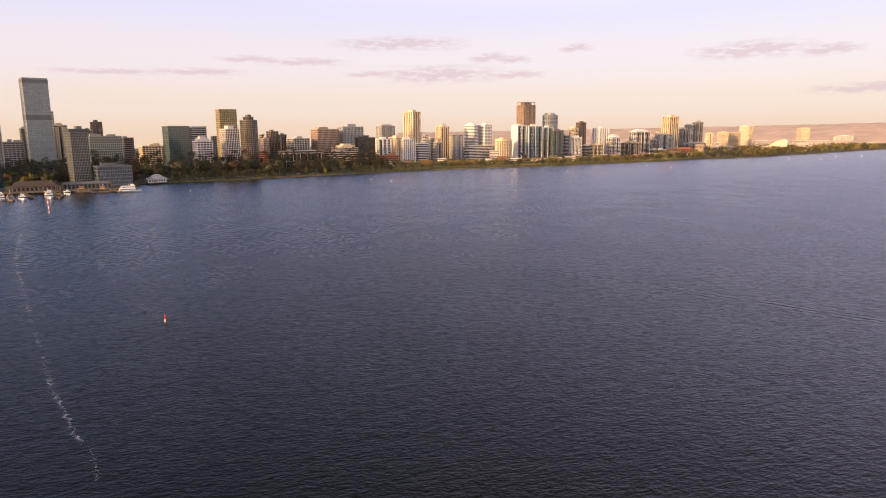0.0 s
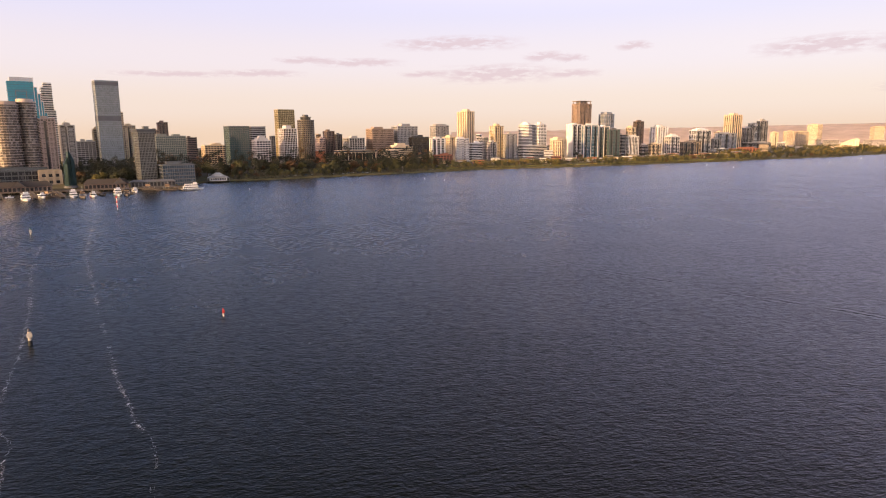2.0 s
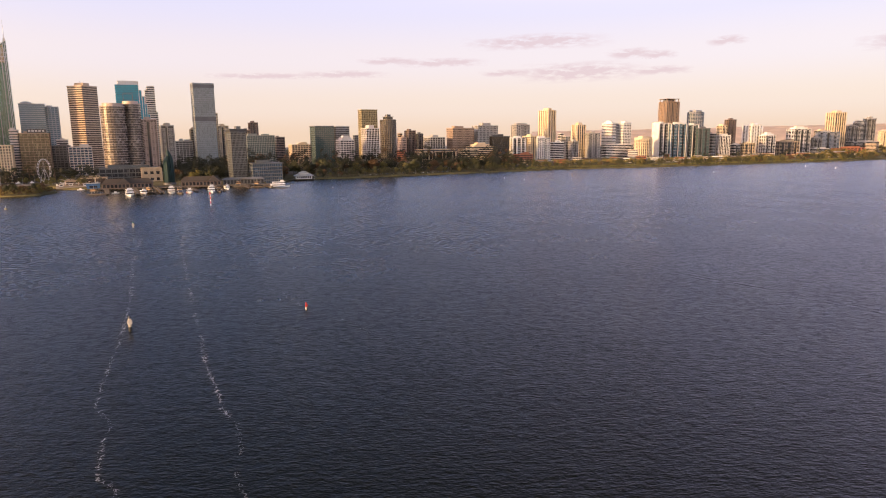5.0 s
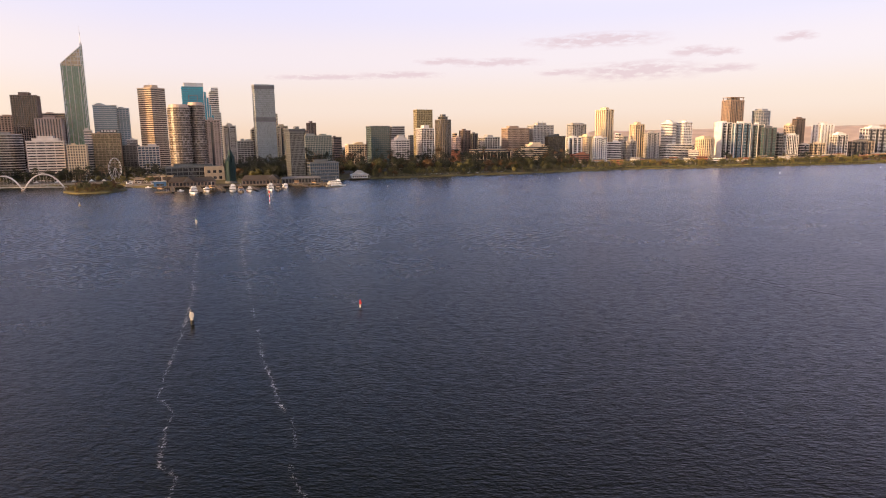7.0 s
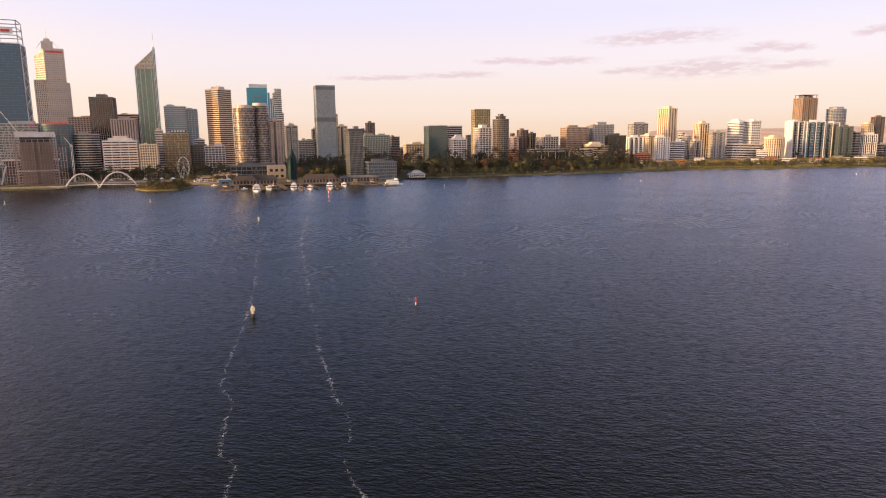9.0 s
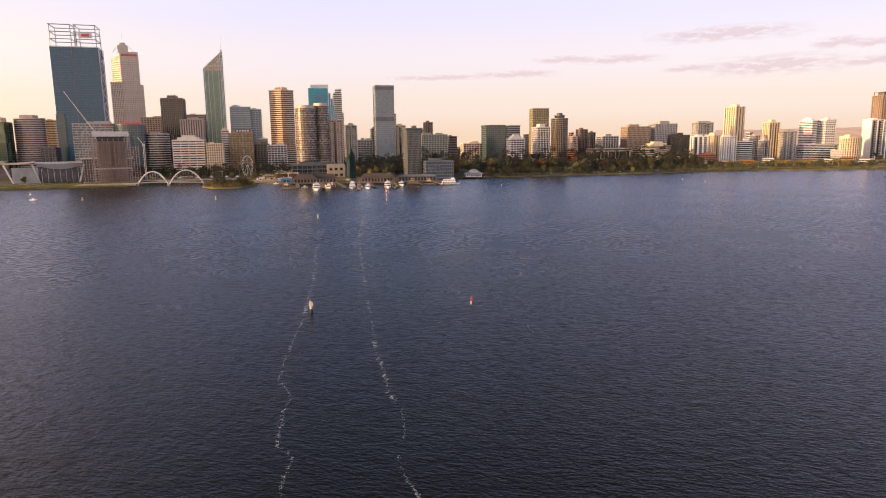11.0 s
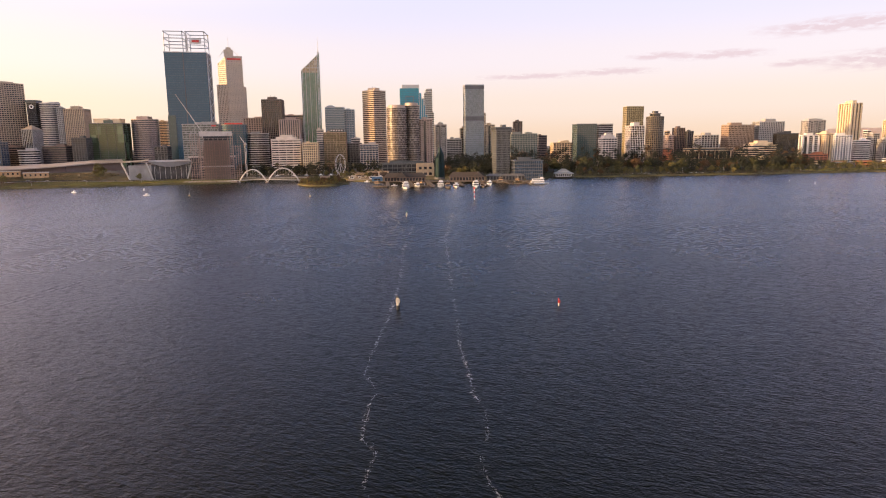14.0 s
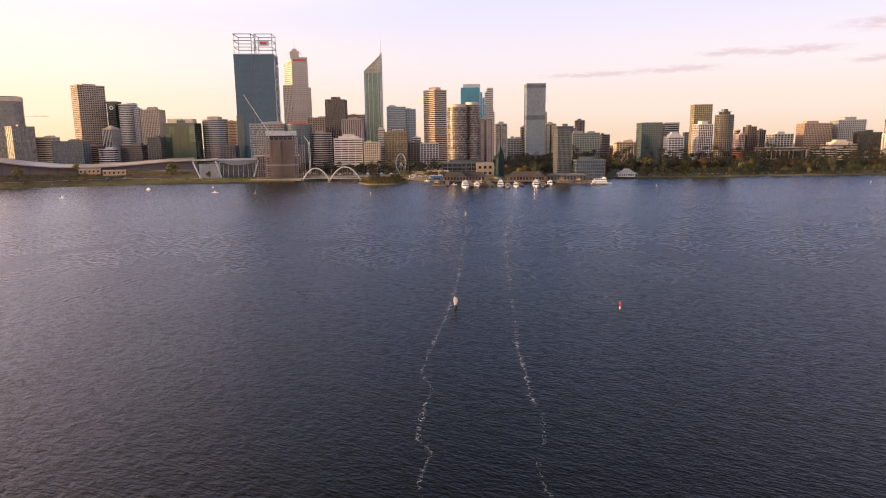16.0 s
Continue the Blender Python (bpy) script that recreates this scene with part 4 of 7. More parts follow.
# round white mark on the dark western tower
ob = building("office_tower", "pale glass office building with dark western end", -291, 1092, 8, 55, 34, 84, STONEGREY, GREYOLIVE, band=0.3, piers=9, pier=0.35, blank="")
part("sign_mark", block(bmesh.new(), 17, 24, -17.9, -17.4, 79.5, 82.0), REDPAINT, ob, "small red sign without readable letters")
ob = building("office_tower", "teal glass office building with a curved front", -238, 1086, 0, 41, 34, 82.5, DARKGREY, TEALBLUE, band=0.14, piers=9, pier=0.4, shape="oval", plant=0)
part("roof_rail", block(bmesh.new(), -13, 15, -9, -8, 82.4, 85.0), REDPAINT, ob, "red roof rail")

# stone tower with stepped crown and mast
ob = thing("office_tower", "very tall pinkish stone tower with stepped crown and mast", "tower", -298, 1412, 0, 10)
for name, x0, x1, y0, y1, h, glass, thick in (("main_shaft", -18, 12.5, -20, 20, 229, SMOKEGLASS, 3.0), ("west_wing", -38.5, -17.5, -17, 22, 172, DARKGLASS, 1.6),
                                              ("east_wing", 12.2, 17.5, -12, 22, 168, BRONZEGLASS, 2.2), ("base_block", -40, 20, -22, 24, 92, BRONZEGLASS, 2.2)):
    body = part(name, block(bmesh.new(), x0, x1, y0, y1, 0, h), glass, ob)
    n = round(h / 4.0)
    me = None
    for k in range(2, n + 1):
        bm = me or block(bmesh.new(), x0 - 0.3, x1 + 0.3, y0 - 0.3, y1 + 0.3, -thick, 0)
        me = part("spandrel", bm, LIGHTSTONE, body, at=(0, 0, h * k / n)).data
    me = None
    n = max(3, round((x1 - x0) / 3.2))
    for k in range(n + 1):
        bm = me or block(bmesh.new(), -1.0, 1.0, y0 - 0.45, y0 + 0.2, 0, h)
        me = part("rib", bm, LIGHTSTONE, body, at=(x0 + (x1 - x0) * k / n, 0, 0)).data
# the bevelled western shoulder that catches the sun
BEVEL = [(-36, 4), (-18.2, -19), (-18.2, 20), (-36, 20)]
bm = bmesh.new()
lo = [bm.verts.new((x, y, 0)) for x, y in BEVEL]
hi = [bm.verts.new((x, y, 229 if x > -20 else 216)) for x, y in BEVEL]
for k in range(4):
    bm.faces.new((lo[k], lo[(k + 1) % 4], hi[(k + 1) % 4], hi[k]))
bm.faces.new(hi), bm.faces.new(lo[::-1])
shoulder = part("shoulder", bm, GOLDGLASS, ob, "bevelled shoulder of gold-reflecting glass")
me = None
for k in range(44, 54):
    bm = me or prism(bmesh.new(), [(-36.3, 3.8), (-18.0, -19.4), (-18.0, 20.2), (-36.3, 20.2)], -1.9, 0)
    me = part("spandrel", bm, LIGHTSTONE, shoulder, at=(0, 0, k * 4.0)).data
part("crown", block(bmesh.new(), -22, -4, -9, 9, 228.5, 243), LIGHTSTONE, ob)
part("crown_cap", block(bmesh.new(), -18, -8, -5, 5, 242.5, 248), LIGHTSTONE, ob)
part("mast", bar(bmesh.new(), (-13, 0, 247), (-13, 0, 268), 0.7, 8, 0.15), STEEL, ob)
for s in (-1, 1):
    part("strut", bar(bmesh.new(), (s * 8 - 13, -6, 243), (s * 19 - 11, -17, 228), 0.45, 6), STEEL, ob)
part("sign_mark", block(bmesh.new(), -16, 11, -21.4, -20.4, 221, 224.5), REDPAINT, ob, "long red sign without readable letters")

# emerald tower with raking glass roof and spire
ob = thing("office_tower", "tall emerald glass tower with a raking roof and spire", "tower", -142, 1382, 0, 5)
W, D = 37.0, 34.0
bm = bmesh.new()
lo = [bm.verts.new((x, y, 0)) for x, y in outline(W, D)]
hi = [bm.verts.new((x, y, 196 if x < 0 else 231)) for x, y in outline(W, D)]
for k in range(4):
    bm.faces.new((lo[k], lo[(k + 1) % 4], hi[(k + 1) % 4], hi[k]))
bm.faces.new(hi)
bm.faces.new(lo[::-1])
part("glazing", bm, EMERALD, ob)
storeys(ob, outline(W, D), 6, 194, EMERALD, 4.0, 0.10, 0.12)
ribs(ob, outline(W, D), 0, 195, STEELGREY, 4.1, 0.3, 0.1)
for x in (-W / 2, -W / 2 + 2.2, -W / 2 + 9, -1.5, W / 2 - 9, W / 2 - 4.5, W / 2 - 2.2, W / 2):
    top = 196 + (x + W / 2) / W * 35
    part("corner_fin", block(bmesh.new(), x - 0.5, x + 0.5, -D / 2 - 0.6, -D / 2 + 0.3, 0, top), STEEL if abs(x) > 13 else PALE, ob)
for z in range(5):
    s = z / 5
    part("roof_purlin", bar(bmesh.new(), (-W / 2 + W * s, -D / 2 - 0.3, 196 + 35 * s), (W / 2, -D / 2 - 0.3, 196 + 35 * s), 0.35, 5), STEEL, ob)
part("roof_edge", bar(bmesh.new(), (-W / 2, -D / 2 - 0.4, 196.4), (W / 2, -D / 2 - 0.4, 231.4), 0.8, 6), STEEL, ob)
bm = bmesh.new()
f_, k_ = [[bm.verts.new((x, y, z)) for x, z in ((-W / 2 + 3, 193), (W / 2 - 5, 193), (W / 2 - 5, 224), (-W / 2 + 3, 198))] for y in (-D / 2 - 0.25, -D / 2 + 0.2)]
bm.faces.new(f_), bm.faces.new(k_[::-1])
for k in range(4):
    bm.faces.new((f_[k], k_[k], k_[(k + 1) % 4], f_[(k + 1) % 4]))
part("roof_glazing", bm, SUNSETGLASS, ob, "glazed roof gable, its sunset reflection painted gold")
part("spire", bar(bmesh.new(), (W / 2 - 2, 0, 229), (W / 2 - 2, 0, 266), 0.8, 8, 0.12), STEEL, ob)
part("roof_mast_base", block(bmesh.new(), W / 2 - 4, W / 2 - 0.3, -6, 6, 224, 235), STEEL, ob)

# vivid blue tower stepping down to the east, white stepped tower behind
ob = thing("office_tower", "vivid blue glass tower stepping down on one side", "tower", 66, 1336, 0, 0)
for k, (x0, x1, h) in enumerate(((-26.5, 12, 157.5), (11.8, 16.5, 148), (16.3, 20.5, 137), (20.3, 24, 124), (23.8, 28, 105))):
    wing = part("glazing", block(bmesh.new(), x0, x1, -17, 17, 0, h), VIVIDGLASS, ob)
    me = None
    for z in range(3, int(h / 4) + 1):
        bm = me or block(bmesh.new(), x0 - 0.1, x1 + 0.1, -17.15, 17.1, -0.5, 0)
        me = part("spandrel", bm, NAVYGLASS, wing, at=(0, 0, z * 4.0)).data
    part("wing_edge", block(bmesh.new(), x1 - 0.7, x1 + 0.25, -17.5, -16.5, 0, h + 0.6), STEEL, ob)
for x0, x1, z0, z1 in ((-15.5, -14.3, 96, 142), (-15.5, 1.0, 140.8, 142), (-0.2, 1.0, 118, 142)):
    part("raised_frame", block(bmesh.new(), x0, x1, -17.9, -16.9, z0, z1), SKYGLASS, ob, "pale blue raised frame")
part("roof_storey", block(bmesh.new(), -22, 12, -13, 13, 157, 164.5), STEEL, ob, "white ribbed roof storey")
for k in range(9):
    part("roof_fin", block(bmesh.new(), -21.6 + k * 4.1, -21.0 + k * 4.1, -13.6, -12.9, 157.3, 165.2), PALE, ob)
ob = thing("office_tower", "white stepped office tower with stacked terraces", "tower", 97, 1376, 0, 0)
for k, (x0, x1, h) in enumerate(((-2, 10.5, 160), (-6, -1.8, 152), (-10, -5.8, 141), (-13, -9.8, 128), (9, 13.5, 112))):
    wing = part("wing", block(bmesh.new(), x0, x1, -14, 14, 0, h), DARKGLASS, ob)
    me = None
    for z in range(3, int(h / 4) + 1):
        bm = me or block(bmesh.new(), x0 - 0.4, x1 + 0.4, -14.5, 14.4, -2.0, 0)
        me = part("spandrel", bm, WHITE, wing, at=(0, 0, z * h / int(h / 4))).data

# slim silver slab with two dark plant floors
ob = thing("office_tower", "slim silver grey glass slab with dark plant floors", "tower", 189, 1325, 0, 4)
poly = outline(38.2, 24)
part("glazing", prism(bmesh.new(), poly, 0, 163), SILVERGLASS, ob)
storeys(ob, poly, 6, 163, STEELGREY, 3.9, 0.12, 0.12)
ribs(ob, poly, 0, 163, SILVERGLASS, 3.2, 0.25, 0.1)
part("plant_floor", prism(bmesh.new(), grown(poly, 0.35), 155, 161), DARKGREY, ob)
part("plant_floor", prism(bmesh.new(), grown(poly, 0.35), 92.5, 101), DARKGREY, ob)
part("parapet", prism(bmesh.new(), grown(poly, 0.4), 162.6, 164), STEELGREY, ob)

# waterfront curved apartment towers
G_LABEL = "curved waterfront apartment tower with gold-tinted glass and pale balconies"
for x, y, w, d, h in ((24, 992, 31, 40, 103), (47, 1005, 25, 36, 107)):
    ob = building("apartment_tower", G_LABEL, x, y, 0, w, d, h, ROSESTONE, GOLDGLASS, fl=3.3, band=0.15, piers=0, proud=0.35, shape="oval", plant=0, group="curved waterfront towers")
    pane = None
    for k in range(int((h - 26) / 3.3)):
        for j in range(15):
            a = math.pi + (j + 0.5) * math.pi / 15
            if CITY.random() < (0.55 if j in (6, 10, 13) else 0.04 if j < 3 else 0.1):
                px, py = (w / 2 + 0.05) * math.cos(a), (d / 2 + 0.05) * math.sin(a)
                lean = math.degrees(math.atan2(d / 2 * math.cos(a), -w / 2 * math.sin(a)))
                bm = pane or block(bmesh.new(), -1.15, 1.15, -0.12, 0.12, 0.7, 2.6)
                pane = part("window", bm, DULLGLASS, ob, at=(px, py, 24 + k * 3.3), turn=lean).data
    part("roof_canopy", prism(bmesh.new(), grown(outline(w, d, "oval"), -2.5), h, h + 3.2), ROSESTONE, ob)
building("apartment_tower", "lower brown apartment wing beside curved towers", 68, 1012, 0, 20, 26, 86, PINKSTONE, BRONZEGLASS, fl=3.3, band=0.3, piers=5, pier=1.0)
building("hotel_podium", "dark stone podium with large glazed bays", 36, 955, 0, 70, 26, 21, SLATE, DARKGLASS, fl=5.5, band=0.25, piers=10, pier=0.9)
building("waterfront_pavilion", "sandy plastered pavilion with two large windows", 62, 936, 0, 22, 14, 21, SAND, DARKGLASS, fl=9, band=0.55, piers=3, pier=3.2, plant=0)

# ---- waterfront ----
# bell tower: two copper-green sails round a glass shaft with a needle
ob = thing("bell_tower", "dark copper bell tower with folded sails and needle spire", "tower", 76, 852, 0, 0)
part("glass_shaft", bar(bmesh.new(), (0, 0, 0), (0, 0, 44), 3.6, 8, 1.6), TEALGLASS, ob)
for s in (-1, 1):
    bm = bmesh.new()
    cols = []
    for k in range(9):
        f = k / 8
        z = 3 + 36 * f if s < 0 else 3 + 42 * f
        r = 6.6 - 0.8 * f if f < 0.75 else 6.0 - 19.0 * (f - 0.75)
        cols.append([bm.verts.new((s * r * math.cos(a), r * math.sin(a) * 0.9, z)) for a in (-1.25, -0.6, 0, 0.6, 1.25)])
    for a, b in zip(cols, cols[1:]):
        for k in range(4):
            bm.faces.new((a[k], a[k + 1], b[k + 1], b[k]) if s > 0 else (b[k], b[k + 1], a[k + 1], a[k]))
    bmesh.ops.solidify(bm, geom=bm.faces[:], thickness=0.35)
    part("sail", bm, plain("dark_copper_sheet", (0.02, 0.055, 0.058), 0.4, 0.4) if s < 0 else bpy.data.materials["dark_copper_sheet"], ob)
part("needle", bar(bmesh.new(), (0, 0, 42), (0, 0, 79), 0.9, 8, 0.08), DARKSTEEL, ob)
part("base_drum", bar(bmesh.new(), (0, 0, 0), (0, 0, 5), 7.5, 16), DARKGREY, ob)

# convention centre with its long sagging roof
ob = thing("convention_centre", "long low convention hall under a sagging pale metal roof", "building", 0, 0)
LINE = ((-600, 850, 33.6), (-593, 867, 31.2), (-573, 894, 25.8), (-551, 923, 21.7), (-526, 949, 20.0), (-497, 976, 20.7), (-467, 1002, 22.8), (-435, 1027, 25.6), (-400, 1046, 26.4))
bm = bmesh.new()
rows_ = []
for x, y, z in LINE:
    rows_.append([bm.verts.new(p) for p in ((x, y, z), (x - 24, y + 55, z + 3), (x - 24, y + 55, z + 0.6), (x, y, z - 1.5))])
for a, b in zip(rows_, rows_[1:]):
    for k in range(4):
        bm.faces.new((a[k], b[k], b[(k + 1) % 4], a[(k + 1) % 4]))
bm.faces.new(rows_[0]), bm.faces.new(rows_[-1][::-1])
part("roof", bm, plain("pale_roof_sheet", (0.46, 0.39, 0.32), 0.45), ob, "sagging pale metal roof")
for (x0, y0, z0), (x1, y1, z1) in zip(LINE, LINE[1:]):
    bm = bmesh.new()
    v = [bm.verts.new(p) for p in ((x0 - 5, y0 + 9, 0), (x1 - 5, y1 + 9, 0), (x1 - 5, y1 + 9, z1 - 1), (x0 - 5, y0 + 9, z0 - 1))]
    u = [bm.verts.new(p) for p in ((x0 - 8, y0 + 16, 0), (x1 - 8, y1 + 16, 0), (x1 - 8, y1 + 16, z1 - 1), (x0 - 8, y0 + 16, z0 - 1))]
    bm.faces.new(v), bm.faces.new(u[::-1])
    for k in range(4):
        bm.faces.new((v[k], u[k], u[(k + 1) % 4], v[(k + 1) % 4]))
    part("wall_panel", bm, DARKBROWN, ob)
    part("column", bar(bmesh.new(), (x0 - 1, y0 + 3, 0), (x0 - 1, y0 + 3, z0 - 2), 0.4, 8), DARKSTEEL, ob)
for x, y, w in ((-503, 921, 27), (-468, 921, 29)):
    o2 = thing("service_building", "low ochre service building by the lawn", "building", x, y, land(x, y) - 2.5, 22)
    part("wall", block(bmesh.new(), -w / 2, w / 2, -5, 5, 0, 9.2), OCHRE, o2)
    part("roof", block(bmesh.new(), -w / 2 - 0.5, w / 2 + 0.5, -5.5, 5.5, 9.1, 9.7), PALE, o2)
    for k in range(5):
        part("window", block(bmesh.new(), -w / 2 + 1.5 + k * w / 5, -w / 2 + 3.6 + k * w / 5, -5.12, -4.8, 4.8, 7.4), DARKGLASS, o2)
ob = thing("exhibition_pavilion", "grey glass pavilion with leaning white columns and folded roof", "building", -321, 962, 0, 18)
part("glass_wall", block(bmesh.new(), -40, 40, -12, 22, 0, 22), GREYGLASS, ob)
part("solid_wall", block(bmesh.new(), -38, -9, -14.5, -11.8, 0, 23.5), STONEGREY, ob)
bm = bmesh.new()
cols = [[bm.verts.new((x, y, z + (1.5 if y > 0 else 0))) for y in (-20, 24)] for x, z in ((-47, 27.5), (-30, 28), (-12, 29.5))]
for a, b in zip(cols, cols[1:]):
    bm.faces.new((a[0], b[0], b[1], a[1]))
bmesh.ops.solidify(bm, geom=bm.faces[:], thickness=1.3)
part("roof", bm, PALE, ob, "pale roof slab with a lit edge")
# shield-shaped canopy that bellies down between two columns
bm = bmesh.new()
cols = []
for k in range(13):
    f = k / 12
    sag = 4.0 * f * (1 - f)
    cols.append([bm.verts.new(c) for c in ((-12 + 57 * f, -19 - 3 * sag, 28.6 - 0.8 * sag), (-12 + 57 * f, -17 - 3 * sag, 27.4 - 7.0 * sag), (-12 + 57 * f, 18, 27.0 - 5.0 * sag), (-12 + 57 * f, 20, 29.6))])
for a, b in zip(cols, cols[1:]):
    for k in range(4):
        bm.faces.new((a[k], b[k], b[(k + 1) % 4], a[(k + 1) % 4]))
bm.faces.new(cols[0]), bm.faces.new(cols[-1][::-1])
part("canopy", bm, STEELGREY, ob, "blue-grey metal canopy with a bellied front")
for k in range(7):
    x = -5 + 7 * k
    part("mullion", block(bmesh.new(), x - 0.25, x + 0.25, -12.5, -12.0, 0, 21), STEEL, ob)
for x0, x1 in ((-36, -46), (-7, -15), (37, 45)):
    part("column", bar(bmesh.new(), (x0, -17, 0), (x1, -19, 27), 1.1, 8), STEEL, ob)
ob = thing("exhibition_pavilion", "dark low entrance hall with a flat pale roof", "building", -250, 985, 0, 10)
part("wall", block(bmesh.new(), -30, 30, -12, 12, 0, 33), GREYGLASS, ob)
part("roof", block(bmesh.new(), -32, 32, -14, 14, 32.5, 34.5), PALE, ob)

# tower under construction with scaffold and cranes
ob = thing("construction_site_tower", "concrete tower under construction wrapped in scaffolding", "building", -232, 938, 0, 12)
part("core", block(bmesh.new(), -17, 18, -5, 10, 0, 66), plain("raw_concrete", (0.31, 0.25, 0.215), 0.9), ob)
RAW = bpy.data.materials["raw_concrete"]
part("top_slab", block(bmesh.new(), -21, 22, -11, 12, 62.5, 69), PALE, ob)
me = None
for k in range(17):
    bm = me or block(bmesh.new(), -23, 23, -13, 14, -0.4, 0)
    me = part("floor_slab", bm, RAW, ob, at=(0, 0, 3.5 + k * 3.5)).data
me = None
for k in range(8):
    for y in (-12.2, 12.5):
        bm = me or block(bmesh.new(), -0.55, 0.55, -0.55, 0.55, 0, 60)
        me = part("column", bm, RAW, ob, at=(-22 + k * 6.3, y, 0)).data
# black block paints the shade of the open storey under the top slab
part("dark_storey", block(bmesh.new(), -16, 18, -10.5, 11, 57, 62.6), BLACKPAINT, ob)
part("edge_beam", block(bmesh.new(), -22, 22, -13.6, -12.9, 20, 22), PALE, ob)
ob2 = thing("scaffold", "rust-tinted tube scaffold against the unfinished tower", "scaffold", -230, 920, 0, 12)
me = me2 = None
SCAF = plain("rusty_tube", (0.42, 0.29, 0.245), 0.7)
for k in range(22):
    x = -31 + k * 3.1
    top = 66 if abs(x) > 16 and x < 26 else 56
    if x > 26:
        top = 50
    if k != 11:
        part("scaffold_post", block(bmesh.new(), -0.28, 0.28, -0.28, 0.28, 0, top), SCAF, ob2, at=(x, 0, 0))
for k in range(14):
    part("scaffold_deck", block(bmesh.new(), -17, 17, -0.9, 0.9, -0.1, 0.1), SCAF, ob2, at=(0, 0, 8 + k * 3.5))
for k in range(16):
    for x0, x1 in ((-31, -17), (17, 34)):
        part("scaffold_deck", block(bmesh.new(), x0, x1, -0.9, 0.9, -0.14, 0.14), SCAF, ob2, at=(0, 0, 4 + k * 3.3 if x0 < 0 else 3 + k * 3.0))


def crane(x, y, z0, top, tip, label):
    ob = thing("tower_crane", label, "crane", x, y, z0)
    h = top - z0
    for sx in (-1, 1):
        for sy in (-1, 1):
            part("mast_leg", bar(bmesh.new(), (sx * 0.9, sy * 0.9, 0), (sx * 0.9, sy * 0.9, h), 0.22, 5), STEEL, ob)
    for k in range(int(h / 3)):
        a = -0.9 if k % 2 else 0.9
        part("lattice", bar(bmesh.new(), (a, -0.9, k * 3), (-a, -0.9, k * 3 + 3), 0.13, 4), STEEL, ob)
    part("cab", block(bmesh.new(), -1.4, 1.4, -1.6, 1.6, h, h + 2.6), STEEL, ob)
    tx, ty, tz = tip[0] - x, tip[1] - y, tip[2] - z0
    for off in (-0.6, 0.6):
        part("jib_chord", bar(bmesh.new(), (off, 0, h + 1), (tx + off * 0.3, ty, tz), 0.22, 5), STEEL, ob)
    for k in range(10):
        f, g = k / 10, (k + 1) / 10
        s = 0.6 if k % 2 else -0.6
        part("lattice", bar(bmesh.new(), (tx * f + s, ty * f, h + 1 + (tz - h - 1) * f), (tx * g - s, ty * g, h + 1 + (tz - h - 1) * g), 0.15, 4), STEEL, ob)
    part("counter_jib", block(bmesh.new(), *sorted((0, -0.25 * tx - 3)), -1, 1, h + 1, h + 2), STEEL, ob)
    part("counterweight", block(bmesh.new(), -0.25 * tx - 4, -0.25 * tx - 1.5, -1.2, 1.2, h - 1, h + 2), RAW, ob)
    part("cable", bar(bmesh.new(), (-0.2 * tx, 0, h + 6), (tx, ty, tz), 0.07, 4), DARKSTEEL, ob)
    part("a_frame", bar(bmesh.new(), (0, 0, h + 2), (-0.2 * tx, 0, h + 6), 0.2, 5), STEEL, ob)


crane(-247, 930, 60, 66, (-277, 921, 119), "white luffing crane on the unfinished tower")
crane(-198, 968, 2, 50, (-206, 972, 62), "white luffing crane beside the unfinished tower")

crane(-812, 1262, 5, 107, (-772, 1286, 108.5), "thin pale tower crane behind the western offices")

# twin-arch footbridge
ob = thing("arch_bridge", "white twin-arch footbridge with a low winding deck", "bridge", 0, 0)
A, M, C = (-191, 879), (-153, 874), (-110, 872)
for (x0, y0), (x1, y1), h in ((A, M, 17.2), (M, C, 18.6)):
    for off in (-2.6, 2.6):
        bm = bmesh.new()
        pts = []
        for k in range(25):
            f = k / 24
            pts.append((x0 + (x1 - x0) * f, y0 + (y1 - y0) * f + off * (0.4 + 2.2 * f * (1 - f)), 0.5 + h * (1 - abs(2 * f - 1) ** 2.1)))
        rings = []
        for k, c in enumerate(pts):
            q = (Vector(pts[min(k + 1, 24)]) - Vector(pts[max(k - 1, 0)])).to_track_quat("Z", "Y")
            rings.append([bm.verts.new(Vector(c) + q @ Vector((0.62 * math.cos(j * 0.7854), 0.62 * math.sin(j * 0.7854), 0))) for j in range(8)])
        for a, b in zip(rings, rings[1:]):
            for j in range(8):
                bm.faces.new((a[j], a[(j + 1) % 8], b[(j + 1) % 8], b[j]))
        part("arch", bm, STEEL, ob)
    for k in range(1, 12):
        f = k / 12
        x, y = x0 + (x1 - x0) * f, y0 + (y1 - y0) * f
        for off in (-2.2, 2.2):
            part("hanger", bar(bmesh.new(), (x, y + off, 4.4), (x, y + off * 0.8, 0.5 + h * (1 - abs(2 * f - 1) ** 2.1)), 0.05, 4), STEEL, ob)
bm = bmesh.new()
prev = None
for k in range(31):
    f = k / 30
    x, y = -206 + 106 * f, 876 + 6 * math.sin(f * 2 * math.pi) - 3 * f
    z = 3.2 + 1.6 * math.sin(f * math.pi)
    ring = [bm.verts.new(p) for p in ((x, y - 2.6, z), (x, y + 2.6, z), (x, y + 2.0, z - 0.9), (x, y - 2.0, z - 0.9))]
    if prev:
        for j in range(4):
            bm.faces.new((prev[j], ring[j], ring[(j + 1) % 4], prev[(j + 1) % 4]))
    prev = ring
part("deck", bm, PALE, ob)
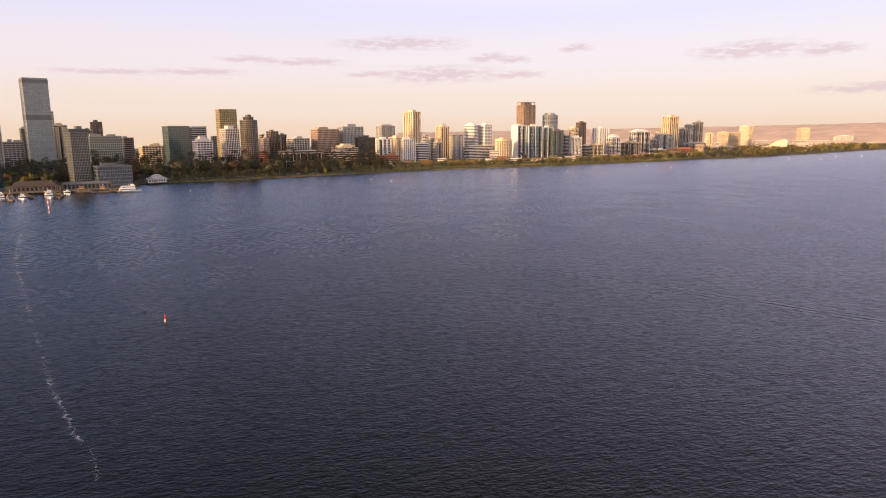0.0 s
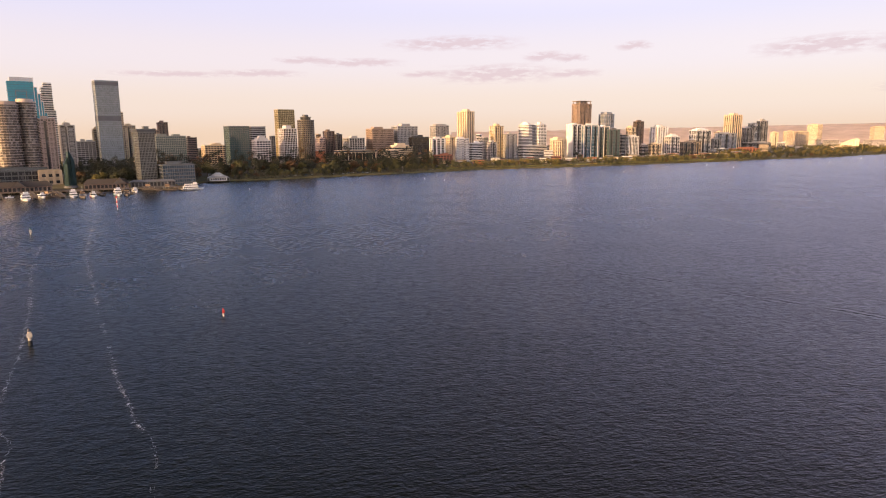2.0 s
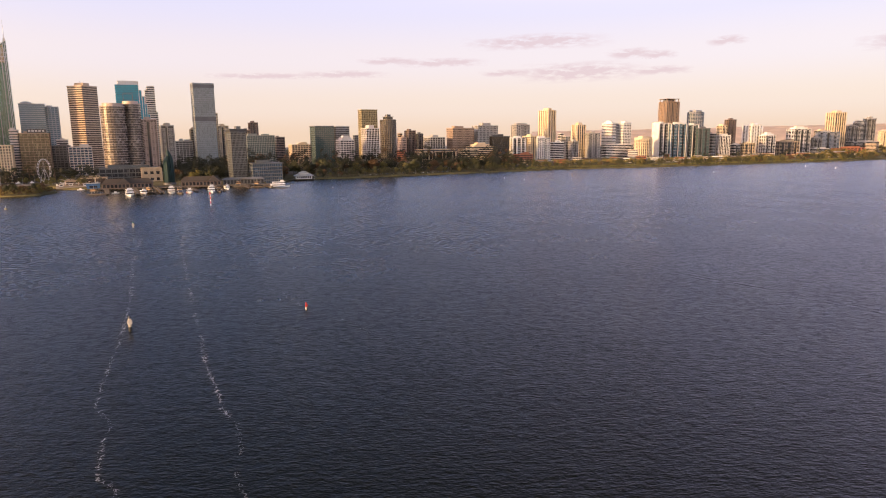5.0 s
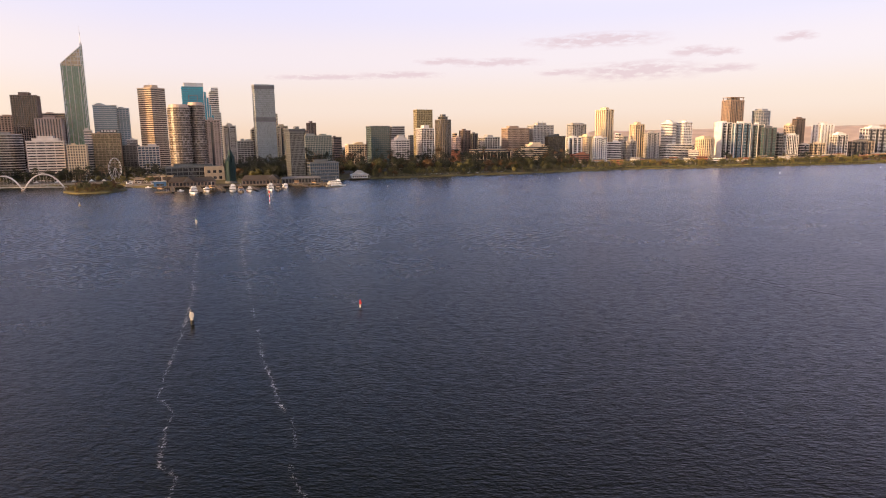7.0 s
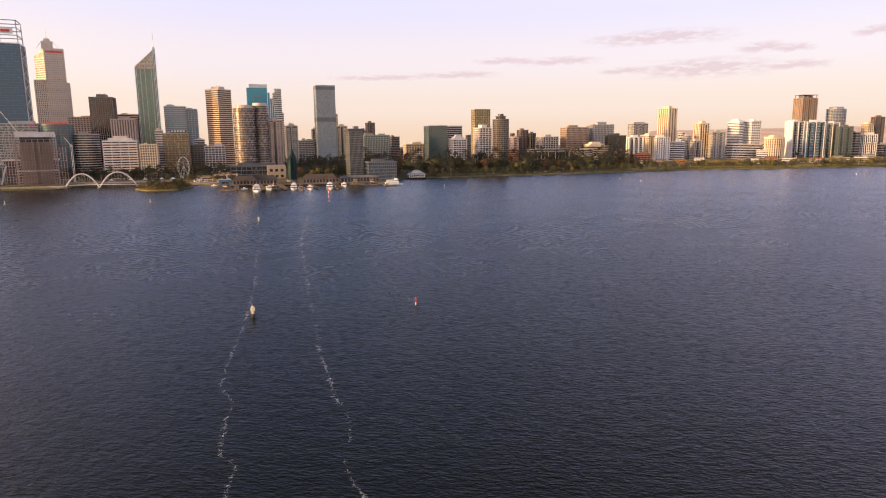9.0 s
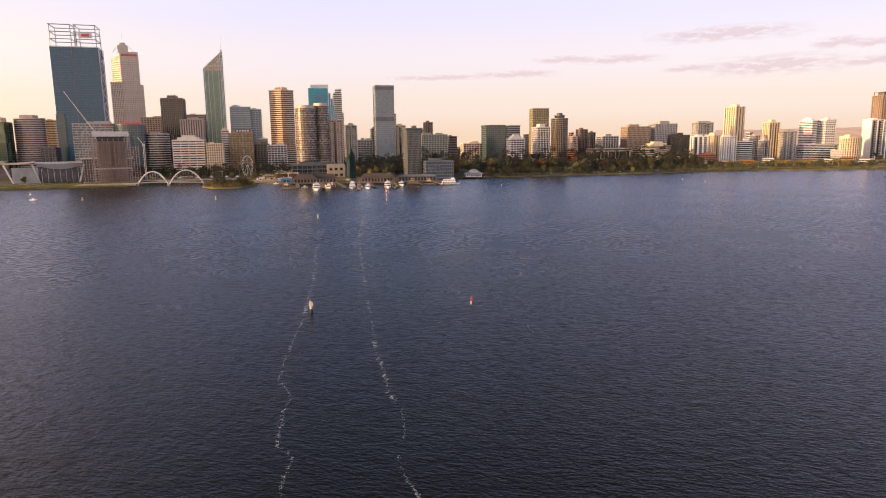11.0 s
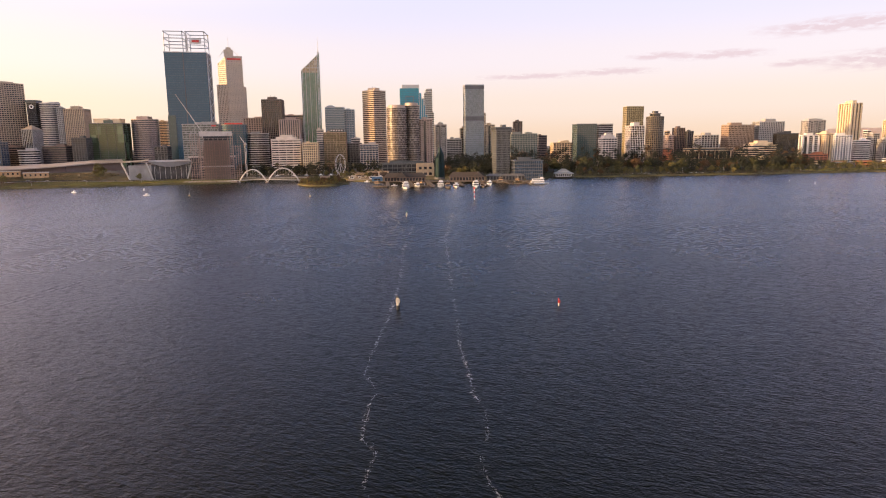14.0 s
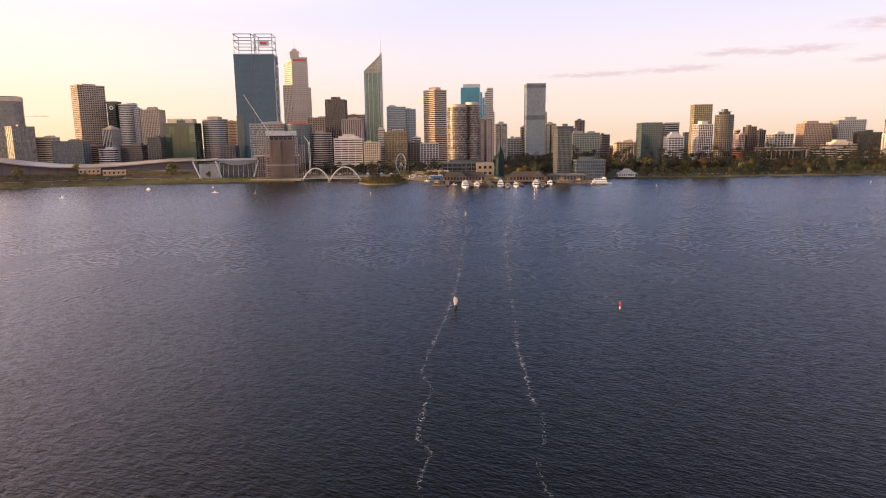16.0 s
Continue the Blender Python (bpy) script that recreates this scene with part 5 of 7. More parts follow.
for k in range(31):
    f = k / 30
    x, y, z = -206 + 106 * f, 876 + 6 * math.sin(f * 2 * math.pi) - 3 * f, 3.2 + 1.6 * math.sin(f * math.pi)
    part("rail_post", block(bmesh.new(), -0.06, 0.06, -0.06, 0.06, 0, 1.2), STEEL, ob, at=(x, y - 2.5, z))
for x, y in (A, M, C):
    part("footing", bar(bmesh.new(), (x, y, -1), (x, y, 1.6), 2.6, 10), RAW, ob)

# observation wheel
ob = thing("ferris_wheel", "white observation wheel with small cabins on the quay", "wheel", -61, 958, 3.0, 64)
R, ZC = 14.0, 17.5
for y in (-0.9, 0.9):
    bm = bmesh.new()
    for k in range(40):
        a, b = 2 * math.pi * k / 40, 2 * math.pi * (k + 1) / 40
        bar(bm, (R * math.cos(a), y, ZC + R * math.sin(a)), (R * math.cos(b), y, ZC + R * math.sin(b)), 0.24, 6)
    part("rim", bm, STEEL, ob)
for k in range(20):
    a = 2 * math.pi * k / 20
    part("spoke", bar(bmesh.new(), (0, 0, ZC), (R * math.cos(a), 0, ZC + R * math.sin(a)), 0.035, 4), STEEL, ob)
    part("cabin", block(bmesh.new(), -0.45, 0.45, -0.45, 0.45, -1.1, 0), BOATWHITE, ob, at=((R + 0.4) * math.cos(a), 0, ZC + (R + 0.4) * math.sin(a)))
part("hub", bar(bmesh.new(), (0, -1.4, ZC), (0, 1.4, ZC), 0.6, 10), STEEL, ob)
for s in (-1, 1):
    for y in (-2.6, 2.6):
        part("support_leg", bar(bmesh.new(), (s * 8, y, 0), (0, y * 0.5, ZC), 0.22, 6), STEEL, ob)

# island and its edge
bm = bmesh.new()
rings = []
for r, z in ((1.0, -1.0), (0.985, 1.3), (0.9, 1.7), (0.6, 2.6), (0.25, 3.2)):
    rings.append([bm.verts.new((-75 + r * (31 + 4 * math.sin(3 * a)) * math.cos(a), 818 + r * (38 + 4 * math.cos(2 * a + 1)) * math.sin(a), z)) for a in [2 * math.pi * k / 36 for k in range(36)]])
for a, b in zip(rings, rings[1:]):
    for k in range(36):
        bm.faces.new((a[k], a[(k + 1) % 36], b[(k + 1) % 36], b[k]))
bm.faces.new(rings[-1])
solid("ground", bm, bpy.data.materials["foreshore_ground"], "small planted island with a stone edge", "island")

# timber jetties and wharf
ob = thing("wharf", "long timber wharf on round piles", "jetty", 0, 0)
for (x0, y0), (x1, y1), w in (((-8, 838), (62, 826), 26), ((60, 824), (130, 808), 28), ((128, 812), (188, 796), 24)):
    n = math.dist((x0, y0), (x1, y1))
    a = math.degrees(math.atan2(y1 - y0, x1 - x0))
    part("deck", block(bmesh.new(), -n / 2, n / 2, -w / 2, w / 2, 1.3, 1.9), TIMBER, ob, at=((x0 + x1) / 2, (y0 + y1) / 2, 0), turn=a)
    for k in range(int(n / 5)):
        f = (k + 0.5) / int(n / 5)
        part("support_post", bar(bmesh.new(), (x0 + (x1 - x0) * f, y0 + (y1 - y0) * f - w / 2 + 0.3, -1), (x0 + (x1 - x0) * f, y0 + (y1 - y0) * f - w / 2 + 0.3, 2.6), 0.3, 7), TIMBER, ob)
for x, y0, y1 in ((6, 745, 826), (34, 730, 822), (57, 728, 818), (92, 726, 812), (120, 728, 806), (152, 752, 800), (176, 745, 794)):
    fj = thing("finger_jetty", "narrow timber finger jetty for ferries", "jetty", x, (y0 + y1) / 2, 0, 0, "finger jetties")
    L_ = y1 - y0
    part("deck", block(bmesh.new(), -1.8, 1.8, -L_ / 2, L_ / 2, 1.1, 1.5), TIMBER, fj)
    for k in range(int(L_ / 9) + 1):
        for s in (-1.9, 1.9):
            part("support_post", bar(bmesh.new(), (s, -L_ / 2 + k * 9, -1), (s, -L_ / 2 + k * 9, 3.2), 0.28, 7), TIMBER, fj)


def shed(x, y, yaw, length, depth, eave, ridge, gables=(), roof=ROOFTILE, wall=DARKBROWN, label="", name="jetty_shed"):
    ob = thing(name, label, "building", x, y, 1.6, yaw)
    a, d = length / 2, depth / 2
    part("wall", block(bmesh.new(), -a + 1, a - 1, -d + 1.5, d - 1, 0, eave), wall, ob)
    for k in range(int(length / 4)):
        part("window", block(bmesh.new(), -a + 2 + k * 4, -a + 4.6 + k * 4, -d + 1.3, -d + 1.7, 0.9, eave - 0.9), DARKGLASS, ob)
        part("veranda_post", bar(bmesh.new(), (-a + 1 + k * 4, -d + 0.2, 0), (-a + 1 + k * 4, -d + 0.2, eave), 0.13, 6), TIMBER, ob)
    bm = bmesh.new()
    v = [bm.verts.new(p) for p in ((-a, -d, eave), (a, -d, eave), (a, d, eave), (-a, d, eave), (-a + d * 0.5, 0, ridge), (a - d * 0.5, 0, ridge))]
    for f in ((0, 1, 5, 4), (1, 2, 5), (2, 3, 4, 5), (3, 0, 4), (3, 2, 1, 0)):
        bm.faces.new([v[i] for i in f])
    part("roof", bm, roof, ob)
    for gx in gables:
        bm = bmesh.new()
        v = [bm.verts.new(p) for p in ((gx - 7, -d - 2, eave), (gx + 7, -d - 2, eave), (gx, -d - 2, ridge + 1), (gx - 7, 0, eave), (gx + 7, 0, eave), (gx, 0, ridge + 1))]
        for f in ((0, 1, 2), (0, 2, 5, 3), (1, 4, 5, 2), (0, 3, 4, 1), (5, 4, 3)):
            bm.faces.new([v[i] for i in f])
        part("gable", bm, roof, ob)
    return ob


shed(29, 832, -5, 55, 20, 5.6, 11.0, (-4,), label="long brown-roofed ferry shed with a cross gable")
shed(109, 822, -8, 47, 18, 5.6, 11.2, (14,), label="long brown-roofed ferry shed with a gabled entry")
shed(158, 818, -10, 50, 18, 6.2, 8.4, (), roof=ROOFGREY, wall=SLATE, label="grey-roofed waterfront restaurant pavilion", name="restaurant_pavilion")
# white boathouse standing on piles off the river wall
ob = thing("boathouse", "white timber boathouse with a two-tier roof standing on piles", "building", 251, 876, 0, -12)
part("platform", block(bmesh.new(), -15, 15, -9, 8, 1.4, 2.0), TIMBER, ob)
for k in range(8):
    for y in (-8, 0):
        part("support_post", bar(bmesh.new(), (-14 + k * 4, y, -1), (-14 + k * 4, y, 1.5), 0.3, 7), TIMBER, ob)
part("wall", block(bmesh.new(), -11, 11, -6, 6, 2.0, 6.2), WHITE, ob)
for k in range(7):
    part("window", block(bmesh.new(), -9.8 + k * 2.9, -7.9 + k * 2.9, -6.12, -5.9, 3.0, 5.2), DARKGLASS, ob)


def hipped(a, d, eave, ridge, top):
    """A hipped roof with a small overhang and thick eaves."""
    bm = block(bmesh.new(), -a, a, -d, d, eave - 0.25, eave)
    v = [bm.verts.new(p) for p in ((-a, -d, eave), (a, -d, eave), (a, d, eave), (-a, d, eave), (-top, 0, ridge), (top, 0, ridge))]
    for f in ((0, 1, 5, 4), (1, 2, 5), (2, 3, 4, 5), (3, 0, 4)):
        bm.faces.new([v[i] for i in f])
    return bm


part("roof", hipped(13.5, 8.5, 6.3, 9.4, 7.0), STEEL, ob)
part("upper_wall", block(bmesh.new(), -5.5, 5.5, -3.6, 3.6, 7.6, 10.0), WHITE, ob)
part("upper_roof", hipped(6.8, 4.8, 10.0, 12.6, 2.4), STEEL, ob)
for x in (-13.8, -7, 0, 7, 13.8):
    part("veranda_post", bar(bmesh.new(), (x, -8.4, 2.0), (x, -8.2, 6.1), 0.12, 6), WHITE, ob)
part("landing", block(bmesh.new(), -20, -14, -10, -2, 0.9, 1.3), TIMBER, ob)
kiosk = thing("kiosk", "blue painted ticket kiosk at the wharf", "building", -7, 842, 1.6)
part("wall", block(bmesh.new(), -7, 7, -3, 3, 0, 6), BLUEPAINT, kiosk)
part("roof", block(bmesh.new(), -7.5, 7.5, -3.6, 3.6, 6, 6.5), STEEL, kiosk)
part("hatch", block(bmesh.new(), -4, 4, -3.15, -2.9, 1.2, 3.4), DARKGLASS, kiosk)


# ---- boats ----
def hull(bm, L, B, h, z=-0.4):
    """A boat's hull, bow towards -y."""
    secs = []
    for f, b, r in ((0, 0.02, 1.25), (0.12, 0.5, 1.15), (0.3, 0.85, 1.05), (0.6, 1.0, 1.0), (1.0, 0.9, 1.0)):
        y = -L / 2 + f * L
        secs.append([bm.verts.new(p) for p in ((-b * B / 2, y, z + h * r), (-b * B * 0.38, y + 0.02 * L, z), (b * B * 0.38, y + 0.02 * L, z), (b * B / 2, y, z + h * r))])
    for a, b in zip(secs, secs[1:]):
        for k in range(4):
            bm.faces.new((a[k], a[(k + 1) % 4], b[(k + 1) % 4], b[k]))
    bm.faces.new(secs[0][::-1]), bm.faces.new(secs[-1])
    return bm


def ferry(x, y, yaw, L=20.0, trim=None, decks=2, label="white two-deck river ferry moored at the jetty", name="ferry"):
    ob = thing(name, label, "boat", x, y, 0, yaw)
    L *= 0.87
    B = L * 0.42
    part("hull", hull(bmesh.new(), L, B, 2.0), BOATWHITE, ob)
    part("rubbing_strake", block(bmesh.new(), -B / 2 - 0.08, B / 2 + 0.08, -L * 0.15, L / 2 + 0.05, 0.75, 1.05), trim or BLUEPAINT, ob)
    z = 1.6
    for k in range(decks):
        s = 1 - 0.14 * k
        cabin = part("cabin", block(bmesh.new(), -B * 0.44 * s, B * 0.44 * s, -L * 0.24 * s, L * 0.44 * s, z, z + 2.3), BOATWHITE, ob)
        part("cabin_window", block(bmesh.new(), -B * 0.45 * s, B * 0.45 * s, -L * 0.25 * s, L * 0.41 * s, z + 0.9, z + 1.7), DARKGLASS, cabin)
        part("deck_roof", block(bmesh.new(), -B * 0.48 * s, B * 0.48 * s, -L * 0.27 * s, L * 0.46 * s, z + 2.3, z + 2.5), BOATWHITE, cabin)
        z += 2.5
    part("wheelhouse", block(bmesh.new(), -B * 0.25, B * 0.25, -L * 0.18, -L * 0.02, z, z + 1.7), BOATWHITE, ob)
    part("mast", bar(bmesh.new(), (0, L * 0.05, z), (0, L * 0.05, z + 3.4), 0.08, 5), STEEL, ob)
    return ob


ferry(26, 724, 4, 22)
ferry(66.5, 733, -3, 21)
ferry(83, 722, 2, 15, REDPAINT, 1, "small white ferry moored by the jetty")
ferry(106, 726, 0, 19, GREENPAINT)
ferry(127, 755, 5, 14, None, 1, "small white cruise boat by the jetty")
ferry(188, 757, 82, 27, None, 2, "large white motor cruiser lying along the jetty", "motor_cruiser")
ferry(40, 741, 12, 15, YELLOWPAINT, 1, "weathered cruise boat with buff trim")
for x, y, a, L_ in ((74, 722, 3, 13), (114, 724, -4, 14), (150, 789, 70, 15), (167, 770, 60, 14), (-3, 757, 62, 16), (48, 748, 35, 14)):
    ob = thing("work_boat", "brown-roofed timber work boat by the jetty", "boat", x, y, 0, a, "timber work boats")
    part("hull", hull(bmesh.new(), L_, 4.6, 1.5), TIMBER, ob)
    part("canopy", block(bmesh.new(), -2.1, 2.1, -L_ * 0.25, L_ * 0.42, 3.2, 3.45), ROOFTILE, ob)
    for sx in (-1.9, 1.9):
        for sy in (-0.22, 0.1, 0.4):
            part("canopy_post", bar(bmesh.new(), (sx, sy * L_, 0.9), (sx, sy * L_, 3.2), 0.07, 5), STEEL, ob)
    part("wheelhouse", block(bmesh.new(), -1.5, 1.5, L_ * 0.05, L_ * 0.32, 3.4, 5.4), OCHRE, ob, "varnished timber wheelhouse")
    part("wheelhouse_window", block(bmesh.new(), -1.56, 1.56, L_ * 0.04, L_ * 0.33, 4.2, 5.0), DARKGLASS, ob)
    part("wheelhouse_roof", block(bmesh.new(), -1.8, 1.8, L_ * 0.02, L_ * 0.36, 5.35, 5.6), ROOFTILE, ob)
    part("mast", bar(bmesh.new(), (0, L_ * 0.2, 5.5), (0, L_ * 0.2, 9.0), 0.09, 6, 0.05), STEEL, ob)
    ob.scale = (1.3, 1.2, 1.2)
for x, y, a in ((14, 770, 85), (-343, 750, 60), (-274, 767, 20), (-243, 687, 75), (-377, 636, 80), (-20, 850, 70)):
    ob = thing("dinghy", "small pale open boat on the river", "boat", x, y, 0, a, "small moored boats")
    part("hull", hull(bmesh.new(), 7.5, 2.5, 1.1, -0.25), BOATWHITE, ob)
    part("cabin", block(bmesh.new(), -0.8, 0.8, -1.4, 1.2, 0.7, 2.3), BOATWHITE, ob)
    part("windscreen", block(bmesh.new(), -0.83, 0.83, -1.5, -0.4, 1.4, 2.0), DARKGLASS, ob)


def buoy(x, y, h, paint, top, label, r=0.28, base=0.3, split=0.85):
    ob = thing("channel_marker", label, "marker", x, y, 0)
    part("base_post", bar(bmesh.new(), (0, 0, -1.5), (0, 0, h * base), r * 1.15, 10), BLACKPAINT, ob)
    part("post", bar(bmesh.new(), (0, 0, h * base), (0, 0, h * split), r, 10), paint, ob)
    part("collar", bar(bmesh.new(), (0, 0, h * (base - 0.02)), (0, 0, h * (base + 0.01)), r * 1.5, 10), DARKSTEEL, ob)
    part("topmark", bar(bmesh.new(), (0, 0, h * split), (0, 0, h), r * 1.25, 10, r * 0.5), top, ob)
    part("ladder", block(bmesh.new(), r + 0.02, r + 0.12, -0.2, 0.2, 0.1, h * 0.8), DARKSTEEL, ob)
    part("board", block(bmesh.new(), -r * 1.6, r * 1.6, -r - 0.12, -r - 0.04, h * 0.5, h * 0.75), top if split < 0.6 else paint, ob)


buoy(54.4, 191.5, 2.9, BUFFPAINT, REDPAINT, "slim red-topped channel marker pile standing in the river", 0.24, 0.08, 0.45)
buoy(3.7, 195.0, 4.6, BUFFPAINT, DARKSTEEL, "buff channel marker pile with dark top and base", 0.42)
ob = thing("channel_marker", "tall channel marker pile in red and white bands", "marker", 80.3, 559)
part("base_post", bar(bmesh.new(), (0, 0, -1.5), (0, 0, 0.8), 0.34, 10), BLACKPAINT, ob)
for k in range(5):
    part("band", bar(bmesh.new(), (0, 0, 0.8 + k * 1.9), (0, 0, 2.7 + k * 1.9), 0.36 if k % 2 else 0.33, 10), BOATWHITE if k % 2 == 0 else REDPAINT, ob)
part("topmark", bar(bmesh.new(), (0, 0, 10.3), (0, 0, 12.2), 0.7, 10, 0.35), REDPAINT, ob, "red topmark")
part("ladder", block(bmesh.new(), 0.4, 0.5, -0.2, 0.2, 0.2, 8.5), DARKSTEEL, ob)
buoy(15.6, 433, 5.5, BUFFPAINT, GREENPAINT, "buff channel marker pile with green top", 0.42)
for x, y in ((-70.9, 633), (-195.9, 671), (237.7, 711), (484, 678), (486, 727), (818, 659), (1617, 574), (1348, 591), (1059, 619), (1094, 692), (1659, 660), (1853, 623), (1936, 590)):
    ob = thing("mooring_buoy" if x < 230 else "sailing_dinghy", "small pale mooring buoy on the water" if x < 230 else "tiny sailing dinghy with a white sail", "buoy" if x < 230 else "boat", x, y, 0, (x * 7) % 90)
    if x < 230:
        part("float", bar(bmesh.new(), (0, 0, -0.5), (0, 0, 1.4), 1.1, 12, 0.7), YELLOWPAINT, ob)
        part("stem", bar(bmesh.new(), (0, 0, 1.4), (0, 0, 3.4), 0.25, 8), BOATWHITE, ob)
    else:
        s = 0.35 + x / 4000
        part("hull", hull(bmesh.new(), 4.2 * s, 1.5 * s, 0.6 * s, -0.15), BOATWHITE, ob)
        part("mast", bar(bmesh.new(), (0, -0.4 * s, 0.3), (0, -0.4 * s, 6 * s), 0.05, 5), STEEL, ob)
        bm = bmesh.new()
        v = [bm.verts.new(p) for p in ((0.02, -0.35 * s, 0.9 * s), (0.25 * s, 1.7 * s, 0.9 * s), (0.05, -0.35 * s, 5.8 * s))]
        bm.faces.new(v)
        bmesh.ops.solidify(bm, geom=bm.faces[:], thickness=0.03)
        part("sail", bm, BOATWHITE, ob)

# ---- trees ----
GREEN = random.Random(11)


def crown_mesh(bm, n, rx, rz, z0, leaf, lumps):
    """Leaf sprays gathered in lumps, with gaps between them."""
    centres = []
    for _ in range(lumps):
        a, u = GREEN.uniform(0, 6.283), GREEN.uniform(-0.7, 1.0)
        r = math.sqrt(max(0.0, 1 - u * u)) * GREEN.uniform(0.35, 0.8)
        centres.append((Vector((rx * r * math.cos(a), rx * r * math.sin(a), z0 + rz * u * 0.8)), GREEN.uniform(0.28, 0.5)))
    for k in range(n):
        c, s = centres[k % lumps]
        d = Vector((GREEN.gauss(0, 1), GREEN.gauss(0, 1), GREEN.gauss(0, 1))).normalized()
        p = c + Vector((d.x * rx, d.y * rx, d.z * rz)) * s * GREEN.uniform(0.75, 1.05)
        q = (d + Vector((GREEN.uniform(-0.7, 0.7), GREEN.uniform(-0.7, 0.7), GREEN.uniform(-0.2, 0.8)))).to_track_quat("Z", "Y")
        w = leaf * GREEN.uniform(0.6, 1.2)
        vs = [bm.verts.new(p + q @ Vector(o)) for o in ((-w, -w * 0.45, 0), (0.1 * w, -w * 0.7, 0.15 * w), (w, 0.1 * w, 0), (0, w * 0.7, 0.12 * w))]
        bm.faces.new(vs)


def tree_kind(name, label, height, rx, rz, leaves, leaf, lumps, material):
    ob = thing(name, label, "tree", 0, -300, -80)
    trunk = bmesh.new()
    th = height - rz * 1.4
    bar(trunk, (0, 0, -1), (0.15, 0, th), height * 0.03, 7, height * 0.02)
    for k in range(5):
        a = k * 1.26 + 0.3
        bar(trunk, (0.1, 0, th * 0.85), (rx * 0.5 * math.cos(a), rx * 0.5 * math.sin(a), th + rz * 0.6), height * 0.012, 5, height * 0.005)
    part("trunk", trunk, BARK, ob)
    bm = bmesh.new()
    crown_mesh(bm, leaves, rx, rz, height - rz * 0.95, leaf, lumps)
    part("crown", bm, material, ob)
    return ob


SMALL = [tree_kind("tree", "small yellow-green foreshore tree on the lawn", 8.5, 3.6, 3.4, 420, 0.6, 12, LEAF_GOLD),
         tree_kind("tree", "small olive foreshore tree on the lawn", 9.5, 3.9, 3.8, 460, 0.6, 13, LEAF_GREEN),
         tree_kind("tree", "small autumn-coloured tree near the river", 8.0, 3.4, 3.2, 400, 0.6, 11, LEAF_RUST),
         tree_kind("tree", "bushy olive tree at the river's edge", 6.5, 3.8, 2.8, 400, 0.6, 12, LEAF_GREEN)]
LARGE = [tree_kind("tree", "large dark park tree behind the foreshore", 17, 7.5, 7.0, 800, 0.9, 20, LEAF_DARK),
         tree_kind("tree", "large olive park tree behind the foreshore", 16, 7.0, 6.5, 760, 0.9, 18, LEAF_GREEN),
         tree_kind("tree", "large rust-tinged park tree behind the foreshore", 14, 6.5, 5.6, 700, 0.9, 18, LEAF_RUST),
         tree_kind("tree", "large golden park tree behind the foreshore", 14, 6.2, 5.8, 700, 0.9, 17, LEAF_GOLD)]
PALM = thing("palm_tree", "tall palm with a ragged crown on the quay", "tree", 0, -320, -80)
part("trunk", bar(bmesh.new(), (0, 0, -1), (0.4, 0, 11), 0.28, 7, 0.2), BARK, PALM)
bm = bmesh.new()
for k in range(16):
    a, lift = k * 0.393, 0.9 - 0.5 * (k % 3)
    prev = None
    for j in range(5):
        f = j / 4
        c = Vector((0.4 + 3.2 * f * math.cos(a), 3.2 * f * math.sin(a), 11 + lift * 2.0 * f - 2.4 * f * f))
        side = Vector((-math.sin(a), math.cos(a), 0)) * (0.55 * (1 - f) + 0.05)
        cur = (bm.verts.new(c - side), bm.verts.new(c + side))
        if prev:
            bm.faces.new((prev[0], prev[1], cur[1], cur[0]))
        prev = cur
part("crown", bm, LEAF_GREEN, PALM)
KINDS = SMALL + LARGE + [PALM]


def plant(kind, x, y, size=1.0):
    ob = copy_thing(kind, Matrix.LocRotScale((x, y, max(land(x, y), 1.5) - 0.1), Euler((0, 0, GREEN.uniform(0, 6.28))), None))
    ob.scale = (size * GREEN.uniform(0.9, 1.15), size * GREEN.uniform(0.9, 1.15), size)
    return ob


# foreshore rows
x = 262.0
while x < 1900:
    for row in range(3):
        s = (6, 24, 48)[row] + GREEN.uniform(-6, 8)
        if GREEN.random() < (0.6, 0.62, 0.62)[row]:
            plant(GREEN.choices(SMALL, (5, 4, 1, 3))[0], x + GREEN.uniform(-4, 4), shore(x) + s, GREEN.uniform(0.7, 1.2) * (1 + x / 6000))
    x += 8.5 + x * 0.0065
# park trees behind the boathouse and before the office rows
for k in range(62):
    x = GREEN.uniform(200, 680)
    plant(GREEN.choices(LARGE, (5, 4, 3, 2))[0], x, shore(x) + GREEN.uniform(45, 125), GREEN.uniform(0.85, 1.5) * (1.0 if x < 430 else 0.85))
# gardens below the slim tower
for k in range(16):
    x = GREEN.uniform(90, 230)
    plant(GREEN.choices(LARGE, (4, 2, 3, 2))[0], x, GREEN.uniform(893, 925), GREEN.uniform(0.8, 1.25))
# island bushes
for k in range(20):
    a, r = GREEN.uniform(0, 6.28), math.sqrt(GREEN.uniform(0, 0.8))
    plant(GREEN.choice(SMALL), -75 + 27 * r * math.cos(a), 818 + 33 * r * math.sin(a), GREEN.uniform(0.6, 1.25))
